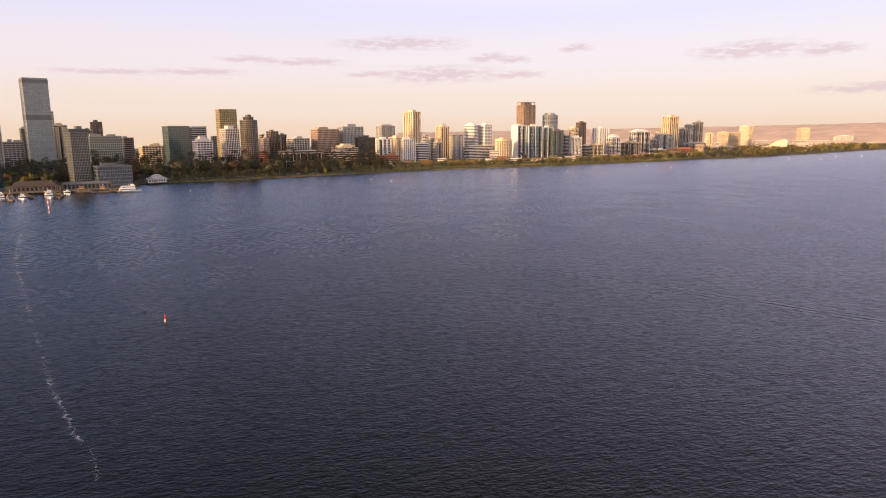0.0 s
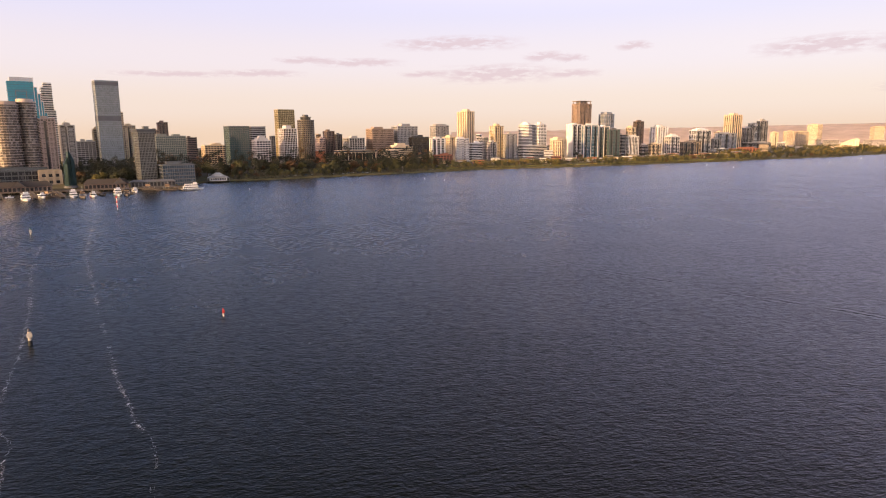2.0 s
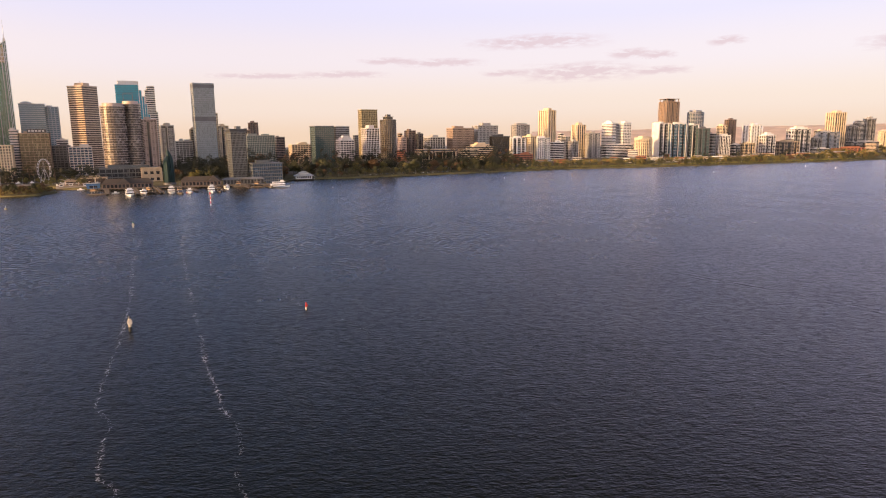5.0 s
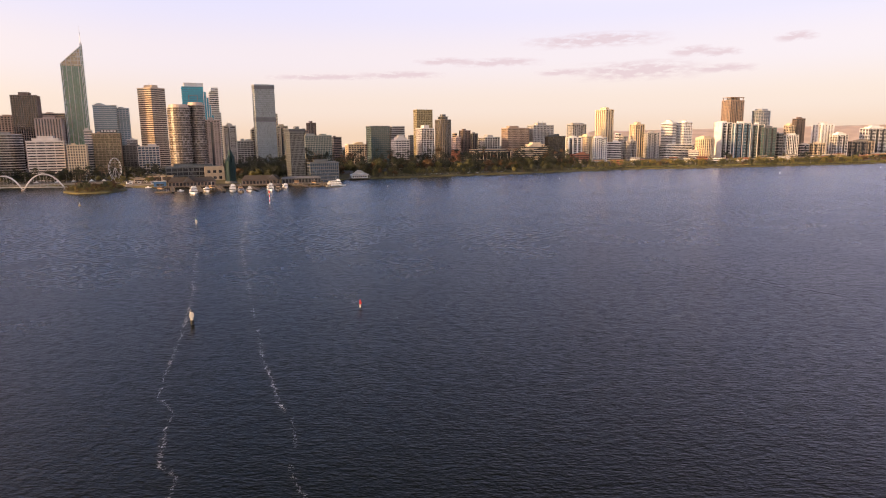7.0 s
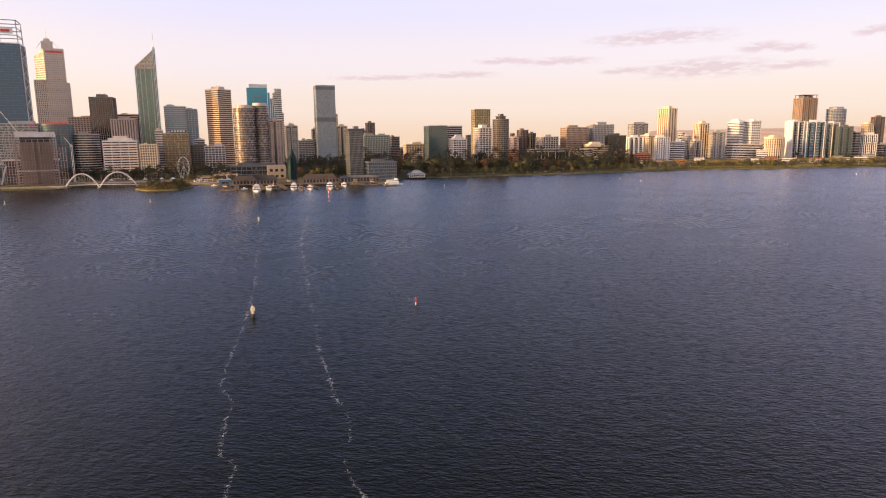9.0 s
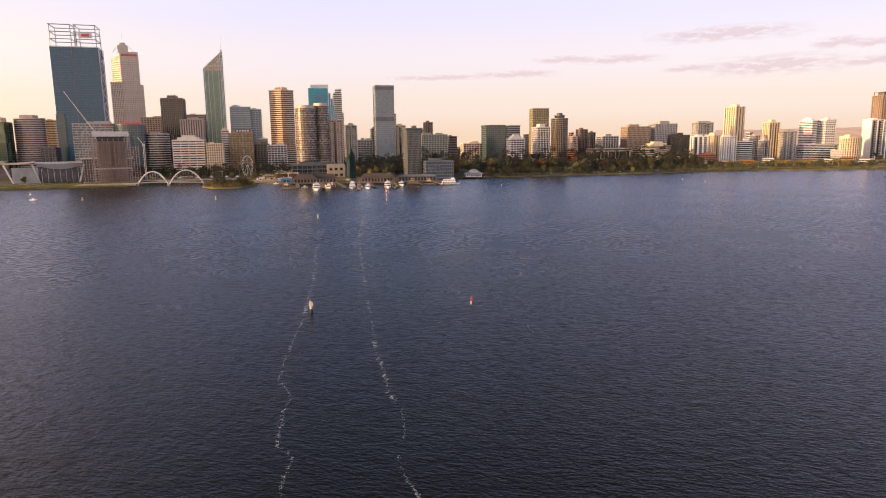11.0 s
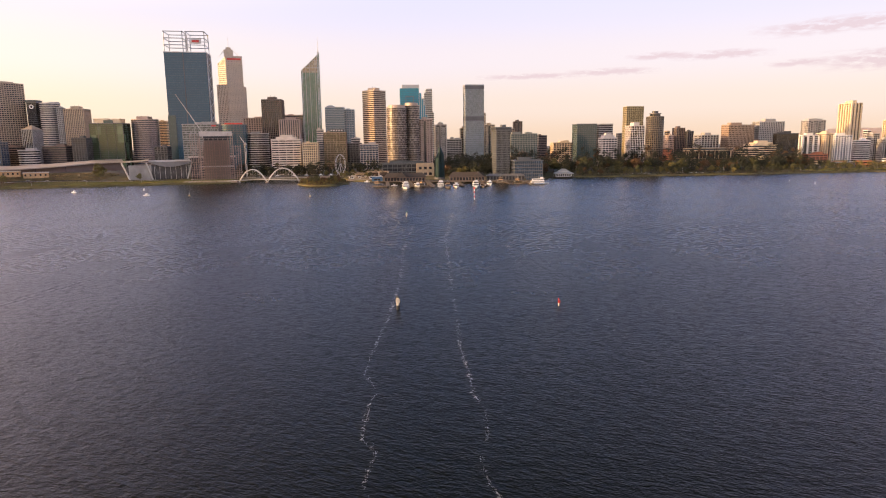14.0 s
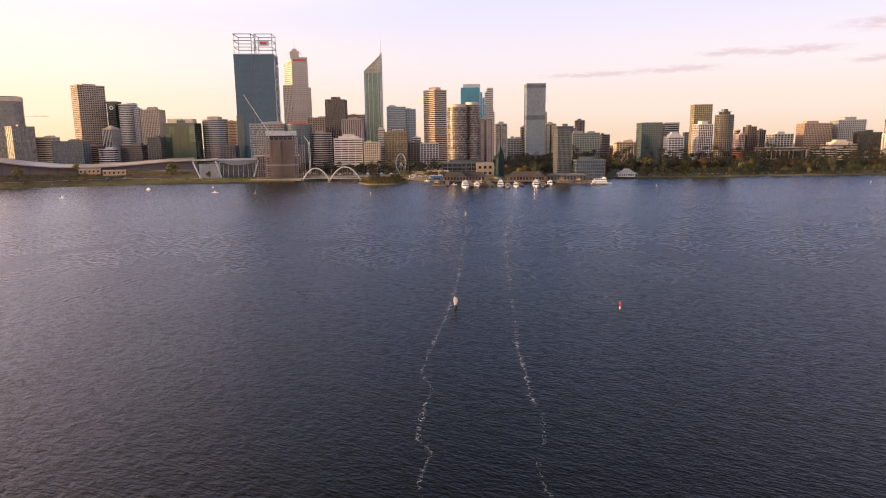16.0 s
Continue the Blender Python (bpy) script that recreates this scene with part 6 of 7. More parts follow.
# western lawn, quay and streets
for k in range(9):
    x = GREEN.uniform(-700, -520)
    plant(GREEN.choice(LARGE), x, shore(x) + GREEN.uniform(70, 110), GREEN.uniform(0.35, 0.6))
for x, y, size in ((-378, 900, 2.6), (-530, 935, 1.5), (-330, 912, 1.2), (-480, 865, 1.3), (-560, 850, 1.9), (-590, 830, 1.6)):
    plant(SMALL[0], x, y, size)
for k in range(22):
    plant(PALM, GREEN.uniform(-200, -20), GREEN.uniform(950, 985), GREEN.uniform(1.1, 2.0))
for k in range(16):
    plant(SMALL[0], GREEN.uniform(-95, -5), GREEN.uniform(956, 970), GREEN.uniform(0.7, 1.15))
for k in range(26):
    plant(GREEN.choice((SMALL[0], SMALL[0], SMALL[1], PALM)), GREEN.uniform(-60, 4), GREEN.uniform(880, 965), GREEN.uniform(0.6, 1.1))


def woods(name, label, n, spot, leaf, material, sprays=80):
    """A stand of trees as one mesh: each crown is a heap of leafy lumps with gaps between them."""
    verts, faces = [], []
    for k in range(n):
        x, y, z, r = spot()
        tall = GREEN.uniform(0.75, 1.25)
        lumps = []
        for j in range(6):
            a, u = GREEN.uniform(0, 6.283), GREEN.uniform(-0.5, 0.9)
            f = math.sqrt(1 - u * u) * GREEN.uniform(0.3, 0.75)
            lumps.append((x + r * f * math.cos(a), y + r * f * math.sin(a), z + r * tall * u * 0.7, r * GREEN.uniform(0.3, 0.52)))
        for j in range(sprays):
            lx, ly, lz, lr = lumps[j % 6]
            d = Vector((GREEN.gauss(0, 1), GREEN.gauss(0, 1), GREEN.gauss(0.25, 1))).normalized()
            p = Vector((lx, ly, lz)) + d * lr * GREEN.uniform(0.8, 1.08)
            q = (d + Vector((GREEN.uniform(-0.5, 0.5), GREEN.uniform(-0.5, 0.5), GREEN.uniform(-0.1, 0.5)))).to_track_quat("Z", "Y")
            w = leaf * GREEN.uniform(0.6, 1.3)
            i = len(verts)
            verts += [p + q @ Vector(o) for o in ((-w, -w * 0.6, 0), (0.1 * w, -w * 0.8, 0.15 * w), (w, 0.1 * w, 0), (0, w * 0.8, 0.1 * w))]
            faces.append((i, i + 1, i + 2, i + 3))
    me = bpy.data.meshes.new(name)
    me.from_pydata(verts, [], faces)
    me.materials.append(material)
    tagged(new(name, me), label, "trees", "", "stuff")


def on_land(x, y, low, high, r0, r1):
    """A crown at x, y, its middle so far above the ground."""
    r = GREEN.uniform(r0, r1)
    return x, y, land(x, y) + GREEN.uniform(low, high), r


def east_bank():
    x = GREEN.uniform(1650, 4300)
    return on_land(x, shore(x) + GREEN.uniform(5, 420), 4, 10, 5, 9)


def far_suburb():
    a, d = radians(GREEN.uniform(-80, 36)), GREEN.uniform(1500, 3600)
    x, y = -math.sin(a) * d, math.cos(a) * d
    return on_land(x, max(y, shore(x) + 60), 3, 9, 5, 9)


def park():
    x, back = GREEN.uniform(195, 700), GREEN.random()
    y = shore(x) + 70 + 105 * back
    return on_land(x, y, 5, 12 + 26 * back, 3.5, 8)


def gardens():
    x, back = GREEN.uniform(85, 235), GREEN.random()
    return on_land(x, 905 + 200 * back, 4, 8 + 14 * back, 4, 8.5)


def esplanade():
    return on_land(GREEN.uniform(-215, 10), GREEN.uniform(970, 1005), 3, 8, 2.2, 4.2)


def city_garden():
    x = GREEN.uniform(-225, 25)
    return on_land(x, GREEN.uniform(982, 1022), 3, 14 + 8 * noise.noise((x * 0.04, 0, 2)), 3, 5.5)


def terrace_road():
    x = GREEN.uniform(660, 1700)
    return on_land(x, shore(x) + GREEN.uniform(75, 140), 3, 8, 3, 6)


def front_park():
    x = GREEN.uniform(262, 1250)
    return on_land(x, shore(x) + GREEN.uniform(26, 70), 3, 7, 2.6, 5.2)


def river_bank():
    x = GREEN.uniform(262, 2200)
    return on_land(x, shore(x) + GREEN.uniform(1.5, 16), 0, 1.0, 0.8, 2.2)


def west_scrub():
    x = -430 - 250 * GREEN.random() ** 0.6
    return on_land(x, shore(x) + GREEN.uniform(30, 100), 0, 2, 1.2, 3)


def island_scrub():
    a, r = GREEN.uniform(0, 6.28), math.sqrt(GREEN.uniform(0, 0.97))
    return -75 + 29 * r * math.cos(a), 818 + 35 * r * math.sin(a), 2.2 + GREEN.uniform(0, 3.6), GREEN.uniform(1, 2.6)


def west_bank():
    x = GREEN.uniform(-620, -200)
    return on_land(x, shore(x) + GREEN.uniform(1, 9), 0, 0.6, 0.6, 1.4)


woods("island_shrubs", "olive and rust shrubs crowding the small island", 90, island_scrub, 0.5, LEAF_RUST, 40)
woods("island_shrubs", "yellow-green shrubs crowding the small island", 150, island_scrub, 0.5, LEAF_GOLD, 40)
woods("bank_scrub", "dry scrub below the convention hall", 150, west_scrub, 0.5, LEAF_RUST, 50)
woods("bank_scrub", "dry grass tufts along the western bank", 260, west_bank, 0.4, LEAF_GOLD, 18)
woods("bank_scrub", "low olive scrub along the river wall", 700, river_bank, 0.6, LEAF_GREEN, 24)
woods("woodland", "dark park trees in front of the offices", 520, park, 0.6, LEAF_DARK, 170)
woods("woodland", "olive and rust park trees before the offices", 90, park, 0.6, LEAF_RUST, 160)
woods("woodland", "dark garden trees below the slim tower", 400, gardens, 0.62, LEAF_DARK, 200)
woods("woodland", "olive and golden trees of the riverside park", 170, front_park, 0.55, LEAF_GREEN, 90)
woods("woodland", "dark trees of the riverside park", 150, front_park, 0.55, LEAF_DARK, 90)
woods("woodland", "dark garden trees before the city offices", 240, city_garden, 0.7, LEAF_DARK, 90)
woods("woodland", "street trees along the esplanade", 110, esplanade, 0.6, LEAF_GREEN, 80)
woods("woodland", "autumn-tinged trees along the river road", 330, terrace_road, 0.8, LEAF_GOLD, 80)
woods("woodland", "sunlit olive woodland along the eastern river bank", 520, east_bank, 1.7, LEAF_GREEN, 46)
woods("woodland", "golden woodland along the eastern river bank", 420, east_bank, 1.7, LEAF_GOLD, 46)
woods("woodland", "dark tree canopy between far suburban roofs", 1400, far_suburb, 2.2, LEAF_DARK, 24)


def lawn(name, label, n, x0, x1, near, far, material):
    """Upright grass blades in tufts over a stretch of the foreshore."""
    verts, faces = [], []
    for k in range(n):
        x = GREEN.uniform(x0, x1)
        y = shore(x) + GREEN.uniform(near, far)
        z, a, w, h = land(x, y) - 0.1, GREEN.uniform(0, 3.14), GREEN.uniform(0.5, 1.3), GREEN.uniform(0.35, 0.75)
        dx, dy, lx, ly = w * math.cos(a), w * math.sin(a), GREEN.uniform(-0.3, 0.3), GREEN.uniform(-0.3, 0.3)
        i = len(verts)
        verts += [(x - dx, y - dy, z), (x + dx, y + dy, z), (x + dx * 0.7 + lx, y + dy * 0.7 + ly, z + h), (x - dx * 0.8 + lx, y - dy * 0.8 + ly, z + h * 0.8)]
        faces.append((i, i + 1, i + 2, i + 3))
    me = bpy.data.meshes.new(name)
    me.from_pydata(verts, [], faces)
    me.materials.append(material)
    tagged(new(name, me), label, "grass", "", "stuff")


GRASS = foliage("sunlit_lawn_grass", (0.13, 0.14, 0.03), (0.24, 0.22, 0.05))
DRYGRASS = foliage("dry_brown_grass", (0.13, 0.10, 0.04), (0.20, 0.15, 0.06))
lawn("lawn_grass", "yellow-green lawn grass by the western path", 9000, -470, -205, 8, 50, GRASS)
lawn("lawn_grass", "dry brown grass below the convention hall", 7000, -660, -400, 6, 60, DRYGRASS)
lawn("lawn_grass", "brown bank grass climbing to the convention hall", 9000, -640, -380, 56, 135, DRYGRASS)
lawn("lawn_grass", "green riverside lawn between the trees", 12000, 640, 1500, 10, 66, GRASS)
for k in KINDS:
    for o in (*k.children, k):
        bpy.data.objects.remove(o)

# ---- low houses and blocks between the towers ----
TOWN = random.Random(5)


def low_block(x, y, yaw, w, d, h, wall, roof, label):
    z = max(land(x, y) - 0.5, 0)
    ob = thing("low_building", label, "building", x, y, z, yaw)
    part("wall", block(bmesh.new(), -w / 2, w / 2, -d / 2, d / 2, 0, h), wall, ob)
    part("roof", block(bmesh.new(), -w / 2 - 0.4, w / 2 + 0.4, -d / 2 - 0.4, d / 2 + 0.4, h - 0.05, h + 0.6), roof, ob)
    n = max(1, int(h / 3.4))
    if math.hypot(x, y) > 1450:
        bm = bmesh.new()
        for k in range(n):
            block(bm, -w / 2 - 0.07, w / 2 + 0.07, -d / 2 - 0.08, d / 2 + 0.05, 1.2 + k * h / n, 2.7 + k * h / n)
        tagged(part("window_array", bm, DARKGLASS, ob), kind="stuff")
        return ob
    me = None
    for k in range(n):
        bm = me or block(bmesh.new(), -w / 2 - 0.07, w / 2 + 0.07, -d / 2 - 0.08, d / 2 + 0.05, 0, 1.5)
        me = part("window_band", bm, DARKGLASS, ob, at=(0, 0, 1.2 + k * h / n)).data
    return ob


PAINTS = ((WHITE, "white"), (CREAM, "cream"), (PALE, "pale grey"), (STONEGREY, "grey"), (BRICK, "brick red"), (SAND, "sandy"), (BROWN, "brown"), (PINKSTONE, "pinkish"))
for k in range(130):
    a = TOWN.uniform(-62, 33)
    d = TOWN.uniform(1240, 2300) if a > -40 else TOWN.uniform(1350, 2600)
    x, y = -math.sin(radians(a)) * d, math.cos(radians(a)) * d
    if y < shore(x) + 190:
        continue
    wall, word = TOWN.choice(PAINTS)
    low_block(x, y, TOWN.uniform(-20, 10) + a * 0.5, TOWN.uniform(16, 40), TOWN.uniform(12, 22), TOWN.uniform(8, 26) * (1.0 if d < 1900 else 1.3), wall, TOWN.choice((ROOFGREY, ROOFTILE, PALE)),
              f"low {word} town building with a flat roof")
# houses along the eastern foreshore road
for k in range(46):
    x = 700 + k * 21 + TOWN.uniform(-6, 6)
    y = shore(x) + TOWN.uniform(130, 170)
    wall, word = TOWN.choice(PAINTS[:6])
    low_block(x, y, -30 + TOWN.uniform(-8, 8), TOWN.uniform(12, 24), TOWN.uniform(9, 14), TOWN.uniform(6, 13), wall, TOWN.choice((ROOFTILE, BRICK, ROOFGREY)), f"{word} waterfront house with a low roof")
for k in range(45):
    x = TOWN.uniform(1900, 4200)
    y = shore(x) + TOWN.uniform(260, 900)
    wall, word = TOWN.choice(PAINTS[:3])
    low_block(x, y, -55, TOWN.uniform(20, 60), TOWN.uniform(14, 30), TOWN.uniform(9, 20), wall, PALE, f"far {word} low hall among trees")

# white domed hall far to the east
ob = thing("domed_hall", "cream curved arena hall far along the river", "building", 2630, 1095, 0, -67)
fan = [(-40, 0), (40, 0), (40, 58), (30, 62)] + [(30 - 70 * k / 12, 62 - 34 * (k / 12) ** 1.7) for k in range(1, 13)]
fan = [(0.78 * x, 0.68 * z) for x, z in fan]
bm = bmesh.new()
f_, k_ = [[bm.verts.new((x, y, z)) for x, z in fan] for y in (-28, 28)]
bm.faces.new(f_), bm.faces.new(k_[::-1])
for k in range(len(fan)):
    j = (k + 1) % len(fan)
    bm.faces.new((f_[j], f_[k], k_[k], k_[j]))
part("shell", bm, CREAM, ob)
for k in range(6):
    part("rib", block(bmesh.new(), -26 + k * 9, -25.2 + k * 9, -28.6, -28, 0, 18 + 3.4 * k), WHITE, ob)


# ---- parked cars ----
def car(x, y, yaw, paint):
    ob = thing("car", "parked car by the river road", "car", x, y, land(x, y), yaw, "parked cars")
    bm = block(bmesh.new(), -2.1, 2.1, -0.88, 0.88, 0.35, 0.9)
    bmesh.ops.bevel(bm, geom=bm.edges[:], offset=0.12, segments=1, affect="EDGES")
    part("body", bm, paint, ob)
    bm = bmesh.new()
    v = [bm.verts.new(p) for p in ((-1.5, -0.8, 0.88), (1.1, -0.8, 0.88), (1.1, 0.8, 0.88), (-1.5, 0.8, 0.88), (-1.1, -0.65, 1.45), (0.5, -0.65, 1.45), (0.5, 0.65, 1.45), (-1.1, 0.65, 1.45))]
    for f in ((0, 1, 5, 4), (1, 2, 6, 5), (2, 3, 7, 6), (3, 0, 4, 7), (4, 5, 6, 7)):
        bm.faces.new([v[i] for i in f])
    part("cabin", bm, DARKGLASS, ob)
    for wx in (-1.3, 1.3):
        for wy in (-0.85, 0.85):
            part("wheel", bar(bmesh.new(), (wx, wy - 0.1, 0.33), (wx, wy + 0.1, 0.33), 0.33, 10), BLACKPAINT, ob)


for k in range(34):
    x = 350 + k * 4.4 + TOWN.uniform(-0.5, 0.5)
    if TOWN.random() < 0.85:
        car(x, shore(x) + 24 + 5 * (k % 2), 80 + TOWN.uniform(-6, 6), TOWN.choice((BOATWHITE, BOATWHITE, STEEL, DARKSTEEL, BLUEPAINT)))

# ---- marquees and lamp posts on the quay ----
for k in range(7):
    x, y = -150 + k * 19 + TOWN.uniform(-4, 4), 955 + TOWN.uniform(-3, 4)
    ob = thing("marquee", "white peaked market tent on the quay", "tent", x, y, land(x, y), 0, "market tents")
    bm = bmesh.new()
    v = [bm.verts.new(p) for p in ((-3, -3, 2.6), (3, -3, 2.6), (3, 3, 2.6), (-3, 3, 2.6), (0, 0, 5.2))]
    for i in range(4):
        bm.faces.new((v[i], v[(i + 1) % 4], v[4]))
    bm.faces.new(v[3::-1])
    part("canopy", bm, BOATWHITE, ob)
    for sx in (-2.9, 2.9):
        for sy in (-2.9, 2.9):
            part("post", bar(bmesh.new(), (sx, sy, 0), (sx, sy, 2.6), 0.06, 5), STEEL, ob)
for k in range(40):
    x = -500 + k * 62
    if -200 < x < 210:
        continue
    ob = thing("lamp_post", "grey steel lamp post by the river path", "lamp", x, shore(x) + 14, land(x, shore(x) + 14), 0, "river path lamps")
    part("pole", bar(bmesh.new(), (0, 0, 0), (0, 0, 8), 0.12, 6, 0.07), STEEL, ob)
    part("arm", bar(bmesh.new(), (0, 0, 7.8), (0, -1.6, 8.2), 0.05, 5), STEEL, ob)
    part("lantern", block(bmesh.new(), -0.15, 0.15, -2.0, -1.4, 8.1, 8.25), DARKSTEEL, ob)

# ---- foam on the water ----
FOAM = plain("foam", (0.80, 0.79, 0.77), 0.8)


def foam_trail(name, label, line, seed, spread0, spread1, density):
    """Curls and clots of bubbles that break and join along a drifting line."""
    rnd = random.Random(seed)
    verts, faces = [], []

    def fleck(cx, cy, r):
        i, lift = len(verts), rnd.uniform(0.03, 0.09)
        for j in range(6):
            q = r * rnd.uniform(0.5, 1.3)
            verts.append((cx + 1.4 * q * math.cos(j * 1.047), cy + q * math.sin(j * 1.047), lift))
        faces.append(tuple(range(i, i + 6)))

    for (x0, y0), (x1, y1) in zip(line, line[1:]):
        length = math.dist((x0, y0), (x1, y1))
        far = min(1, max(0, ((y0 + y1) / 2 - 85) / 300))
        # short curls lying across the line, each a chain of flecks, then a clear gap
        for k in range(max(1, int(length * density / (12.5 + 20 * far)))):
            f = rnd.random()
            x, y = x0 + (x1 - x0) * f, y0 + (y1 - y0) * f
            gate = noise.noise((x * 0.25, y * 0.16 / (1 + 2 * far), seed))
            if gate < -0.22 - 0.22 * far:
                continue
            s = spread0 + (spread1 - spread0) * far
            x += 0.45 * noise.noise((y * 0.5, seed, 0)) * (1 + 1.5 * far)
            turn, bend = rnd.uniform(-0.6, 0.9), rnd.uniform(-0.5, 0.5)
            for j in range(int((6 + 18 * max(0, gate)) * (0.4 + rnd.random()))):
                u = rnd.gauss(0, 0.42)
                a = turn + bend * u
                cx, cy = x + u * math.cos(a) * (0.5 + 2.2 * s) * 0.6 + rnd.gauss(0, 0.25 * s), y + u * math.sin(a) * (0.9 + 2 * s) + rnd.gauss(0, 0.4 * s)
                fleck(cx, cy, rnd.uniform(0.010, 0.045) * (1.1 + 2.0 * far) * (1 + 0.8 * max(0, gate)))
    me = bpy.data.meshes.new(name)
    me.from_pydata(verts, [], faces)
    me.materials.append(FOAM)
    tagged(new(name, me), label, "foam", "", "stuff")


foam_trail("foam_trail", "broken line of white foam drifting on the river",
           [(-2.6, 80.0), (-3.7, 87.3), (-4.2, 92.3), (-3.3, 95.8), (-2.5, 101.4), (-3.9, 104.6), (-5.0, 106.1), (-4.0, 120.3), (-2.6, 129.0), (-5.3, 139.2), (-4.1, 150.8), (-0.9, 174.9), (0.8, 186.7), (3.5, 215.5), (6.0, 243.4), (9.4, 309.6), (18.0, 393.9)], 3, 0.14, 0.8, 32)
foam_trail("foam_trail", "long thin line of white foam drifting on the river",
           [(16.6, 80.0), (15.7, 86.9), (14.8, 91.9), (14.9, 97.2), (17.4, 105.1), (18.7, 114.4), (17.6, 125.4), (18.4, 138.4), (18.6, 156.6), (20.8, 179.8), (23.0, 214.6), (28.2, 278.1), (33.7, 345.3), (51.7, 471.0)], 8, 0.13, 0.85, 31)

foam_trail("foam_trail", "faint scattered foam flecks drifting on the river",
           [(71.0, 481.0), (66.0, 390.0), (63.0, 323.0), (55.0, 241.0), (54.0, 205.0), (54.5, 194.0), (62.2, 172.5), (64.8, 144.5)], 14, 0.5, 1.8, 10)
foam_trail("foam_trail", "short white boat wake off the footbridge", [(-143.0, 646.0), (-134.0, 670.0), (-126.0, 696.0)], 21, 0.3, 0.45, 60)

# ---- evening clouds, thin and far away ----
def cloud_material():
    m, nt, p = nodes_of("thin_mauve_cloud")
    nt.nodes.remove(p)
    out = nt.nodes["Material Output"]
    em, tr, mix = nt.nodes.new("ShaderNodeEmission"), nt.nodes.new("ShaderNodeBsdfTransparent"), nt.nodes.new("ShaderNodeMixShader")
    # emitted mauve paints the clouds' evening light; the sun doesn't light them
    em.inputs[0].default_value, em.inputs[1].default_value = (0.52, 0.39, 0.42, 1), 1.0
    co, sep = nt.nodes.new("ShaderNodeTexCoord"), nt.nodes.new("ShaderNodeSeparateXYZ")
    nt.links.new(co.outputs["Generated"], sep.inputs[0])

    def bell(socket):
        a = nt.nodes.new("ShaderNodeMath")
        a.operation = "SUBTRACT"
        nt.links.new(socket, a.inputs[0])
        a.inputs[1].default_value = 0.5
        b = nt.nodes.new("ShaderNodeMath")
        b.operation = "ABSOLUTE"
        nt.links.new(a.outputs[0], b.inputs[0])
        return ramp_of(nt, b.outputs[0], 0.5, 0.1)

    fade = nt.nodes.new("ShaderNodeMath")
    fade.operation = "MULTIPLY"
    nt.links.new(bell(sep.outputs["X"]), fade.inputs[0])
    nt.links.new(bell(sep.outputs["Z"]), fade.inputs[1])
    wisp = noise_of(nt, 0.010, 4, (1, 1, 4.0), "Object", 0.55)
    cut = nt.nodes.new("ShaderNodeMath")
    cut.operation = "MULTIPLY"
    nt.links.new(fade.outputs[0], cut.inputs[0])
    nt.links.new(ramp_of(nt, wisp, 0.34, 0.6, 0.0, 1.0), cut.inputs[1])
    thin = ramp_of(nt, cut.outputs[0], 0.03, 0.65, 0.0, 0.66)
    nt.links.new(thin, mix.inputs[0])
    nt.links.new(tr.outputs[0], mix.inputs[1])
    nt.links.new(em.outputs[0], mix.inputs[2])
    nt.links.new(mix.outputs[0], out.inputs["Surface"])
    return m


CLOUD = cloud_material()
for az_, el_, wide, high in ((-36.3, 8.1, 9.5, 1.0), (-39.8, 5.55, 8.5, 1.3), (-44.1, 6.9, 3.2, 0.7), (-46.4, 6.7, 2.2, 0.5), (-28.2, 6.55, 6.0, 0.6), (-23.5, 6.7, 4.0, 0.5), (-65.0, 6.7, 7.5, 1.2), (-70.4, 6.4, 3.5, 0.8),
                             (-72.8, 3.5, 6.5, 0.7), (-51.4, 7.5, 2.4, 0.6), (-19.7, 5.6, 6.0, 0.5), (-46.4, 5.45, 4.0, 0.55), (-33.6, 5.6, 3.4, 0.45), (-13.0, 5.4, 7.0, 0.4)):
    dist = 4700
    bm = bmesh.new()
    hw, hh = dist * math.tan(radians(wide * 0.72)), dist * math.tan(radians(high / 2)) * 1.5
    cols = [[bm.verts.new((-hw + 2 * hw * k / 8, 25 * math.sin(k), -hh)), bm.verts.new((-hw + 2 * hw * k / 8, 25 * math.sin(k) + 10, hh))] for k in range(9)]
    for a, b in zip(cols, cols[1:]):
        bm.faces.new((a[0], b[0], b[1], a[1]))
    ob = solid("backdrop", bm, CLOUD, "thin mauve streak of evening cloud", "cloud")
    ob.location = (-math.sin(radians(az_)) * dist, math.cos(radians(az_)) * dist, 52 + dist * math.tan(radians(el_)))
    ob.rotation_euler = (0, 0, radians(az_))
    ob.visible_shadow = False

# ---- paved quay, road and low walls ----
bm = block(bmesh.new(), -205, -2, 946, 968, 1.2, 3.35)
solid("pavement", bm, PLAZA, "sandstone paved quay round the inlet", "pavement")
bm = block(bmesh.new(), -46, 0, 868, 948, 1.0, 3.2)
solid("pavement", bm, PLAZA, "sandstone paved eastern quay", "pavement")
bm = block(bmesh.new(), -262, -192, 873, 893, 1.0, 3.1)
solid("pavement", bm, PLAZA, "paved western landing by the unfinished tower", "pavement")
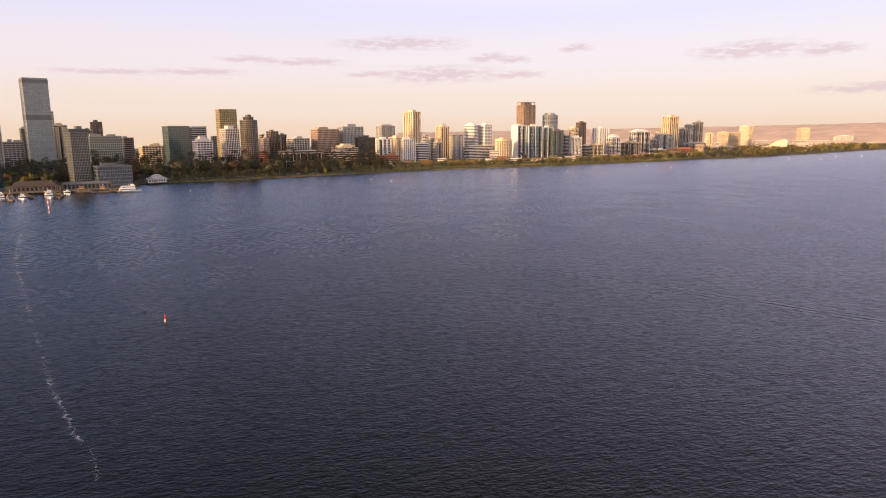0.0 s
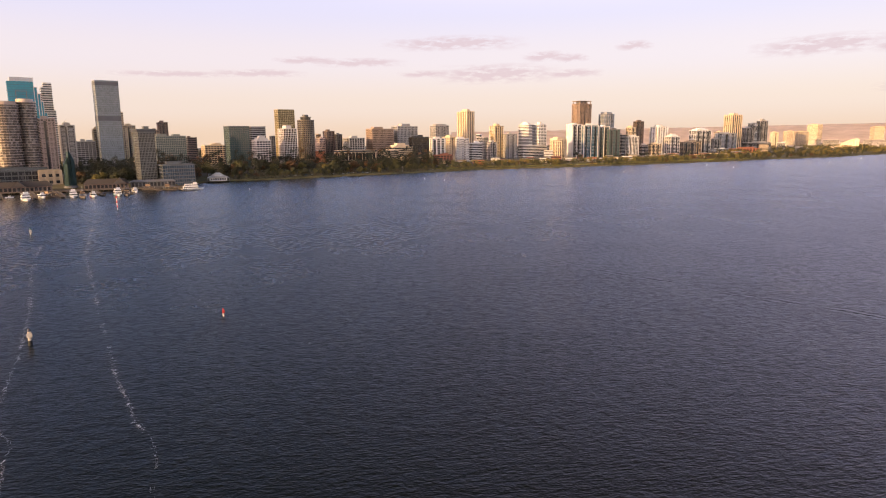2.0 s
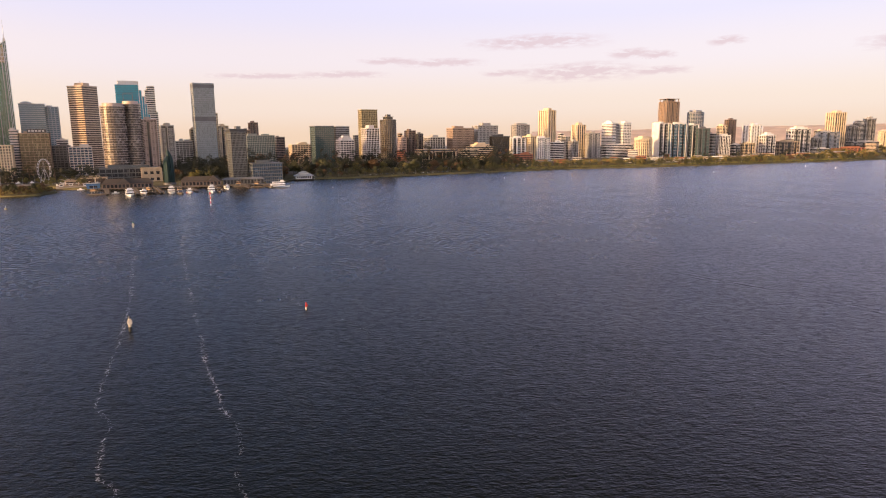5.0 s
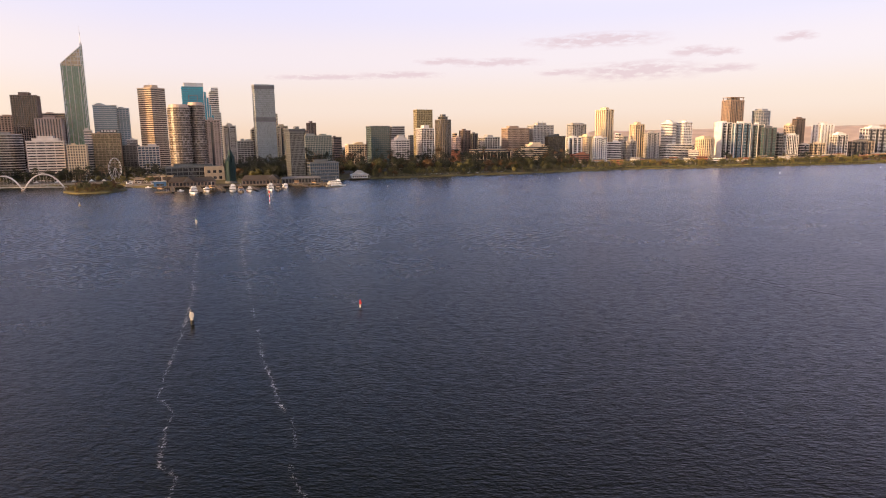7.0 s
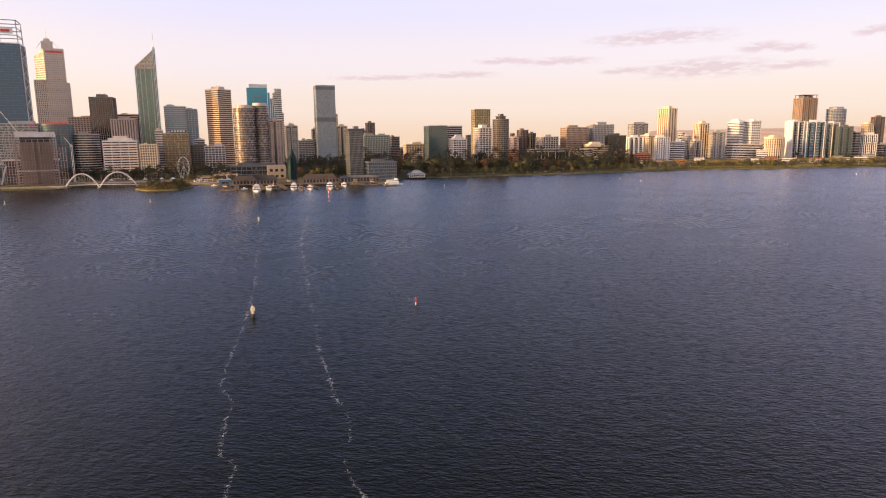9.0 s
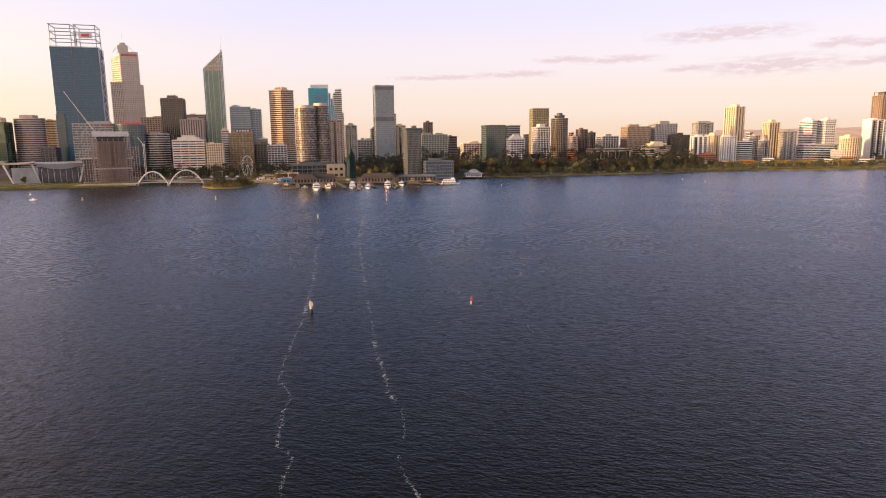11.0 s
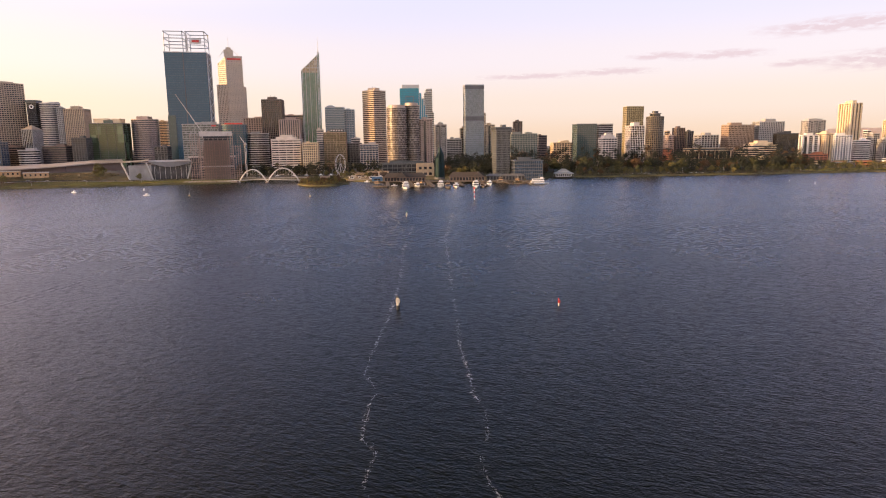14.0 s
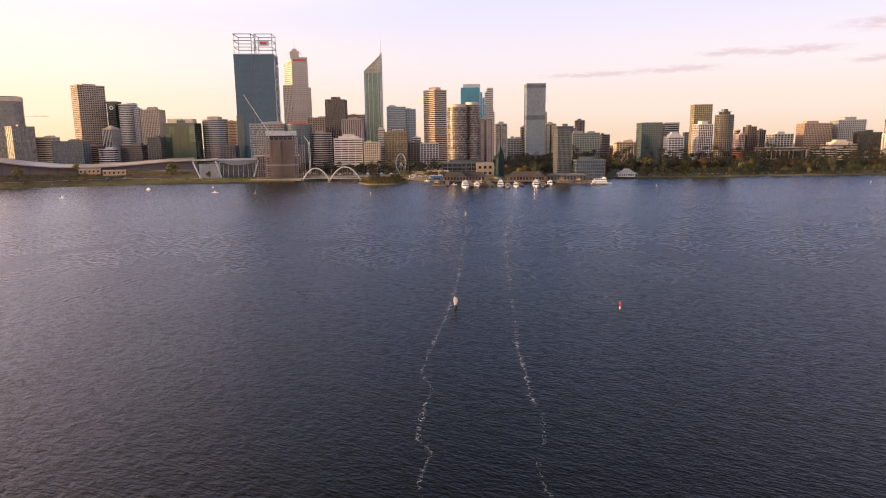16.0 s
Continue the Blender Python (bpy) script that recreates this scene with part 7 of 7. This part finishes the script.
for k in range(14):
    x, y = TOWN.uniform(-44, -4), TOWN.uniform(875, 950)
    ob = thing("kiosk", "small quay kiosk with a flat canopy", "building", x, y, 3.1, TOWN.uniform(-20, 20), "quay kiosks")
    part("wall", block(bmesh.new(), -2, 2, -1.5, 1.5, 0, 2.8), TOWN.choice((CREAM, OCHRE, DARKGREY, WHITE)), ob)
    part("canopy", block(bmesh.new(), -2.8, 2.8, -2.4, 2.2, 2.8, 3.1), TOWN.choice((PALE, STEEL, ROOFTILE)), ob)
    part("hatch", block(bmesh.new(), -1.4, 1.4, -1.62, -1.45, 1.0, 2.1), DARKGLASS, ob)
for k in range(22):
    x, y = TOWN.uniform(-46, 2), TOWN.uniform(872, 962)
    ob = thing("parasol", "cream cafe parasol open on the quay", "parasol", x, y, 3.2, TOWN.uniform(0, 90), "cafe parasols")
    part("pole", bar(bmesh.new(), (0, 0, 0), (0, 0, 3.4), 0.05, 6), STEEL, ob)
    bm = bmesh.new()
    rim, tip = [bm.verts.new((2.1 * math.cos(a * 0.7854), 2.1 * math.sin(a * 0.7854), 2.6)) for a in range(8)], bm.verts.new((0, 0, 3.5))
    for a in range(8):
        bm.faces.new((rim[a], rim[(a + 1) % 8], tip))
    bm.faces.new(rim[::-1])
    part("canopy", bm, TOWN.choice((CREAM, BOATWHITE, BUFFPAINT)), ob)
for x, y, w, d, h in ((-30, 905, 15, 8, 6.0), (-12, 930, 18, 9, 7.5), (-36, 952, 14, 7, 5.5), (2, 902, 13, 8, 9.0), (-8, 968, 22, 8, 8.0)):
    ob = thing("quay_cafe", "low cream cafe pavilion with a deep flat roof", "building", x, y, 3.1, TOWN.uniform(-12, 4), "quay cafes")
    part("wall", block(bmesh.new(), -w / 2, w / 2, -d / 2, d / 2, 0, h - 0.4), CREAM, ob)
    part("glass_front", block(bmesh.new(), -w * 0.42, w * 0.42, -d / 2 - 0.15, -d / 2 + 0.1, 0.6, h - 1.6), BRONZEGLASS, ob)
    part("roof", block(bmesh.new(), -w / 2 - 1.6, w / 2 + 1.2, -d / 2 - 2.2, d / 2 + 0.8, h - 0.4, h), SAND, ob)
    for sx in (-1, 1):
        part("post", bar(bmesh.new(), (sx * w * 0.5, -d / 2 - 1.9, 0), (sx * w * 0.5, -d / 2 - 1.9, h - 0.4), 0.12, 6), STEEL, ob)
for k in range(18):
    x = -200 + k * 11.5
    ob = thing("light_mast", "slim white light mast on the quay", "lamp", x, 947.5 + (k % 2) * 14, 3.2, 0, "quay light masts")
    part("pole", bar(bmesh.new(), (0, 0, 0), (0.6, 0, 9), 0.14, 6, 0.08), STEEL, ob)
    part("head", block(bmesh.new(), 0.2, 1.6, -0.2, 0.2, 8.9, 9.1), STEEL, ob)
for k in range(9):
    x = -470 + k * 26 + TOWN.uniform(-6, 6)
    car(x, shore(x) + 62 + TOWN.uniform(-3, 3), 25 + TOWN.uniform(-5, 5), TOWN.choice((BOATWHITE, STEEL, DARKSTEEL)))

# ---- river road in the west ----
bm = bmesh.new()
prev = None
for k in range(36):
    x = -650 + k * 10
    ring = [bm.verts.new((x, shore(x) + s_, land(x, shore(x) + s_) + 0.5)) for s_ in (54, 58.5, 63)]
    if prev:
        for j in (0, 1):
            bm.faces.new((prev[j], ring[j], ring[j + 1], prev[j + 1]))
    prev = ring
bmesh.ops.solidify(bm, geom=bm.faces[:], thickness=0.5)
solid("road", bm, plain("asphalt", (0.06, 0.058, 0.056), 0.9), "asphalt river road beside the lawn", "road")
ob = thing("guard_rail", "pale steel guard rail along the river road", "railing", 0, 0)
for k in range(36):
    x = -650 + k * 10
    y = shore(x) + 52.5
    part("rail_post", block(bmesh.new(), -0.1, 0.1, -0.1, 0.1, 0, 1.1), STEEL, ob, at=(x, y, land(x, y)))
    if k < 35:
        y2 = shore(x + 10) + 52.5
        part("rail", bar(bmesh.new(), (x, y, land(x, y) + 0.9), (x + 10, y2, land(x + 10, y2) + 0.9), 0.14, 5), STEEL, ob)
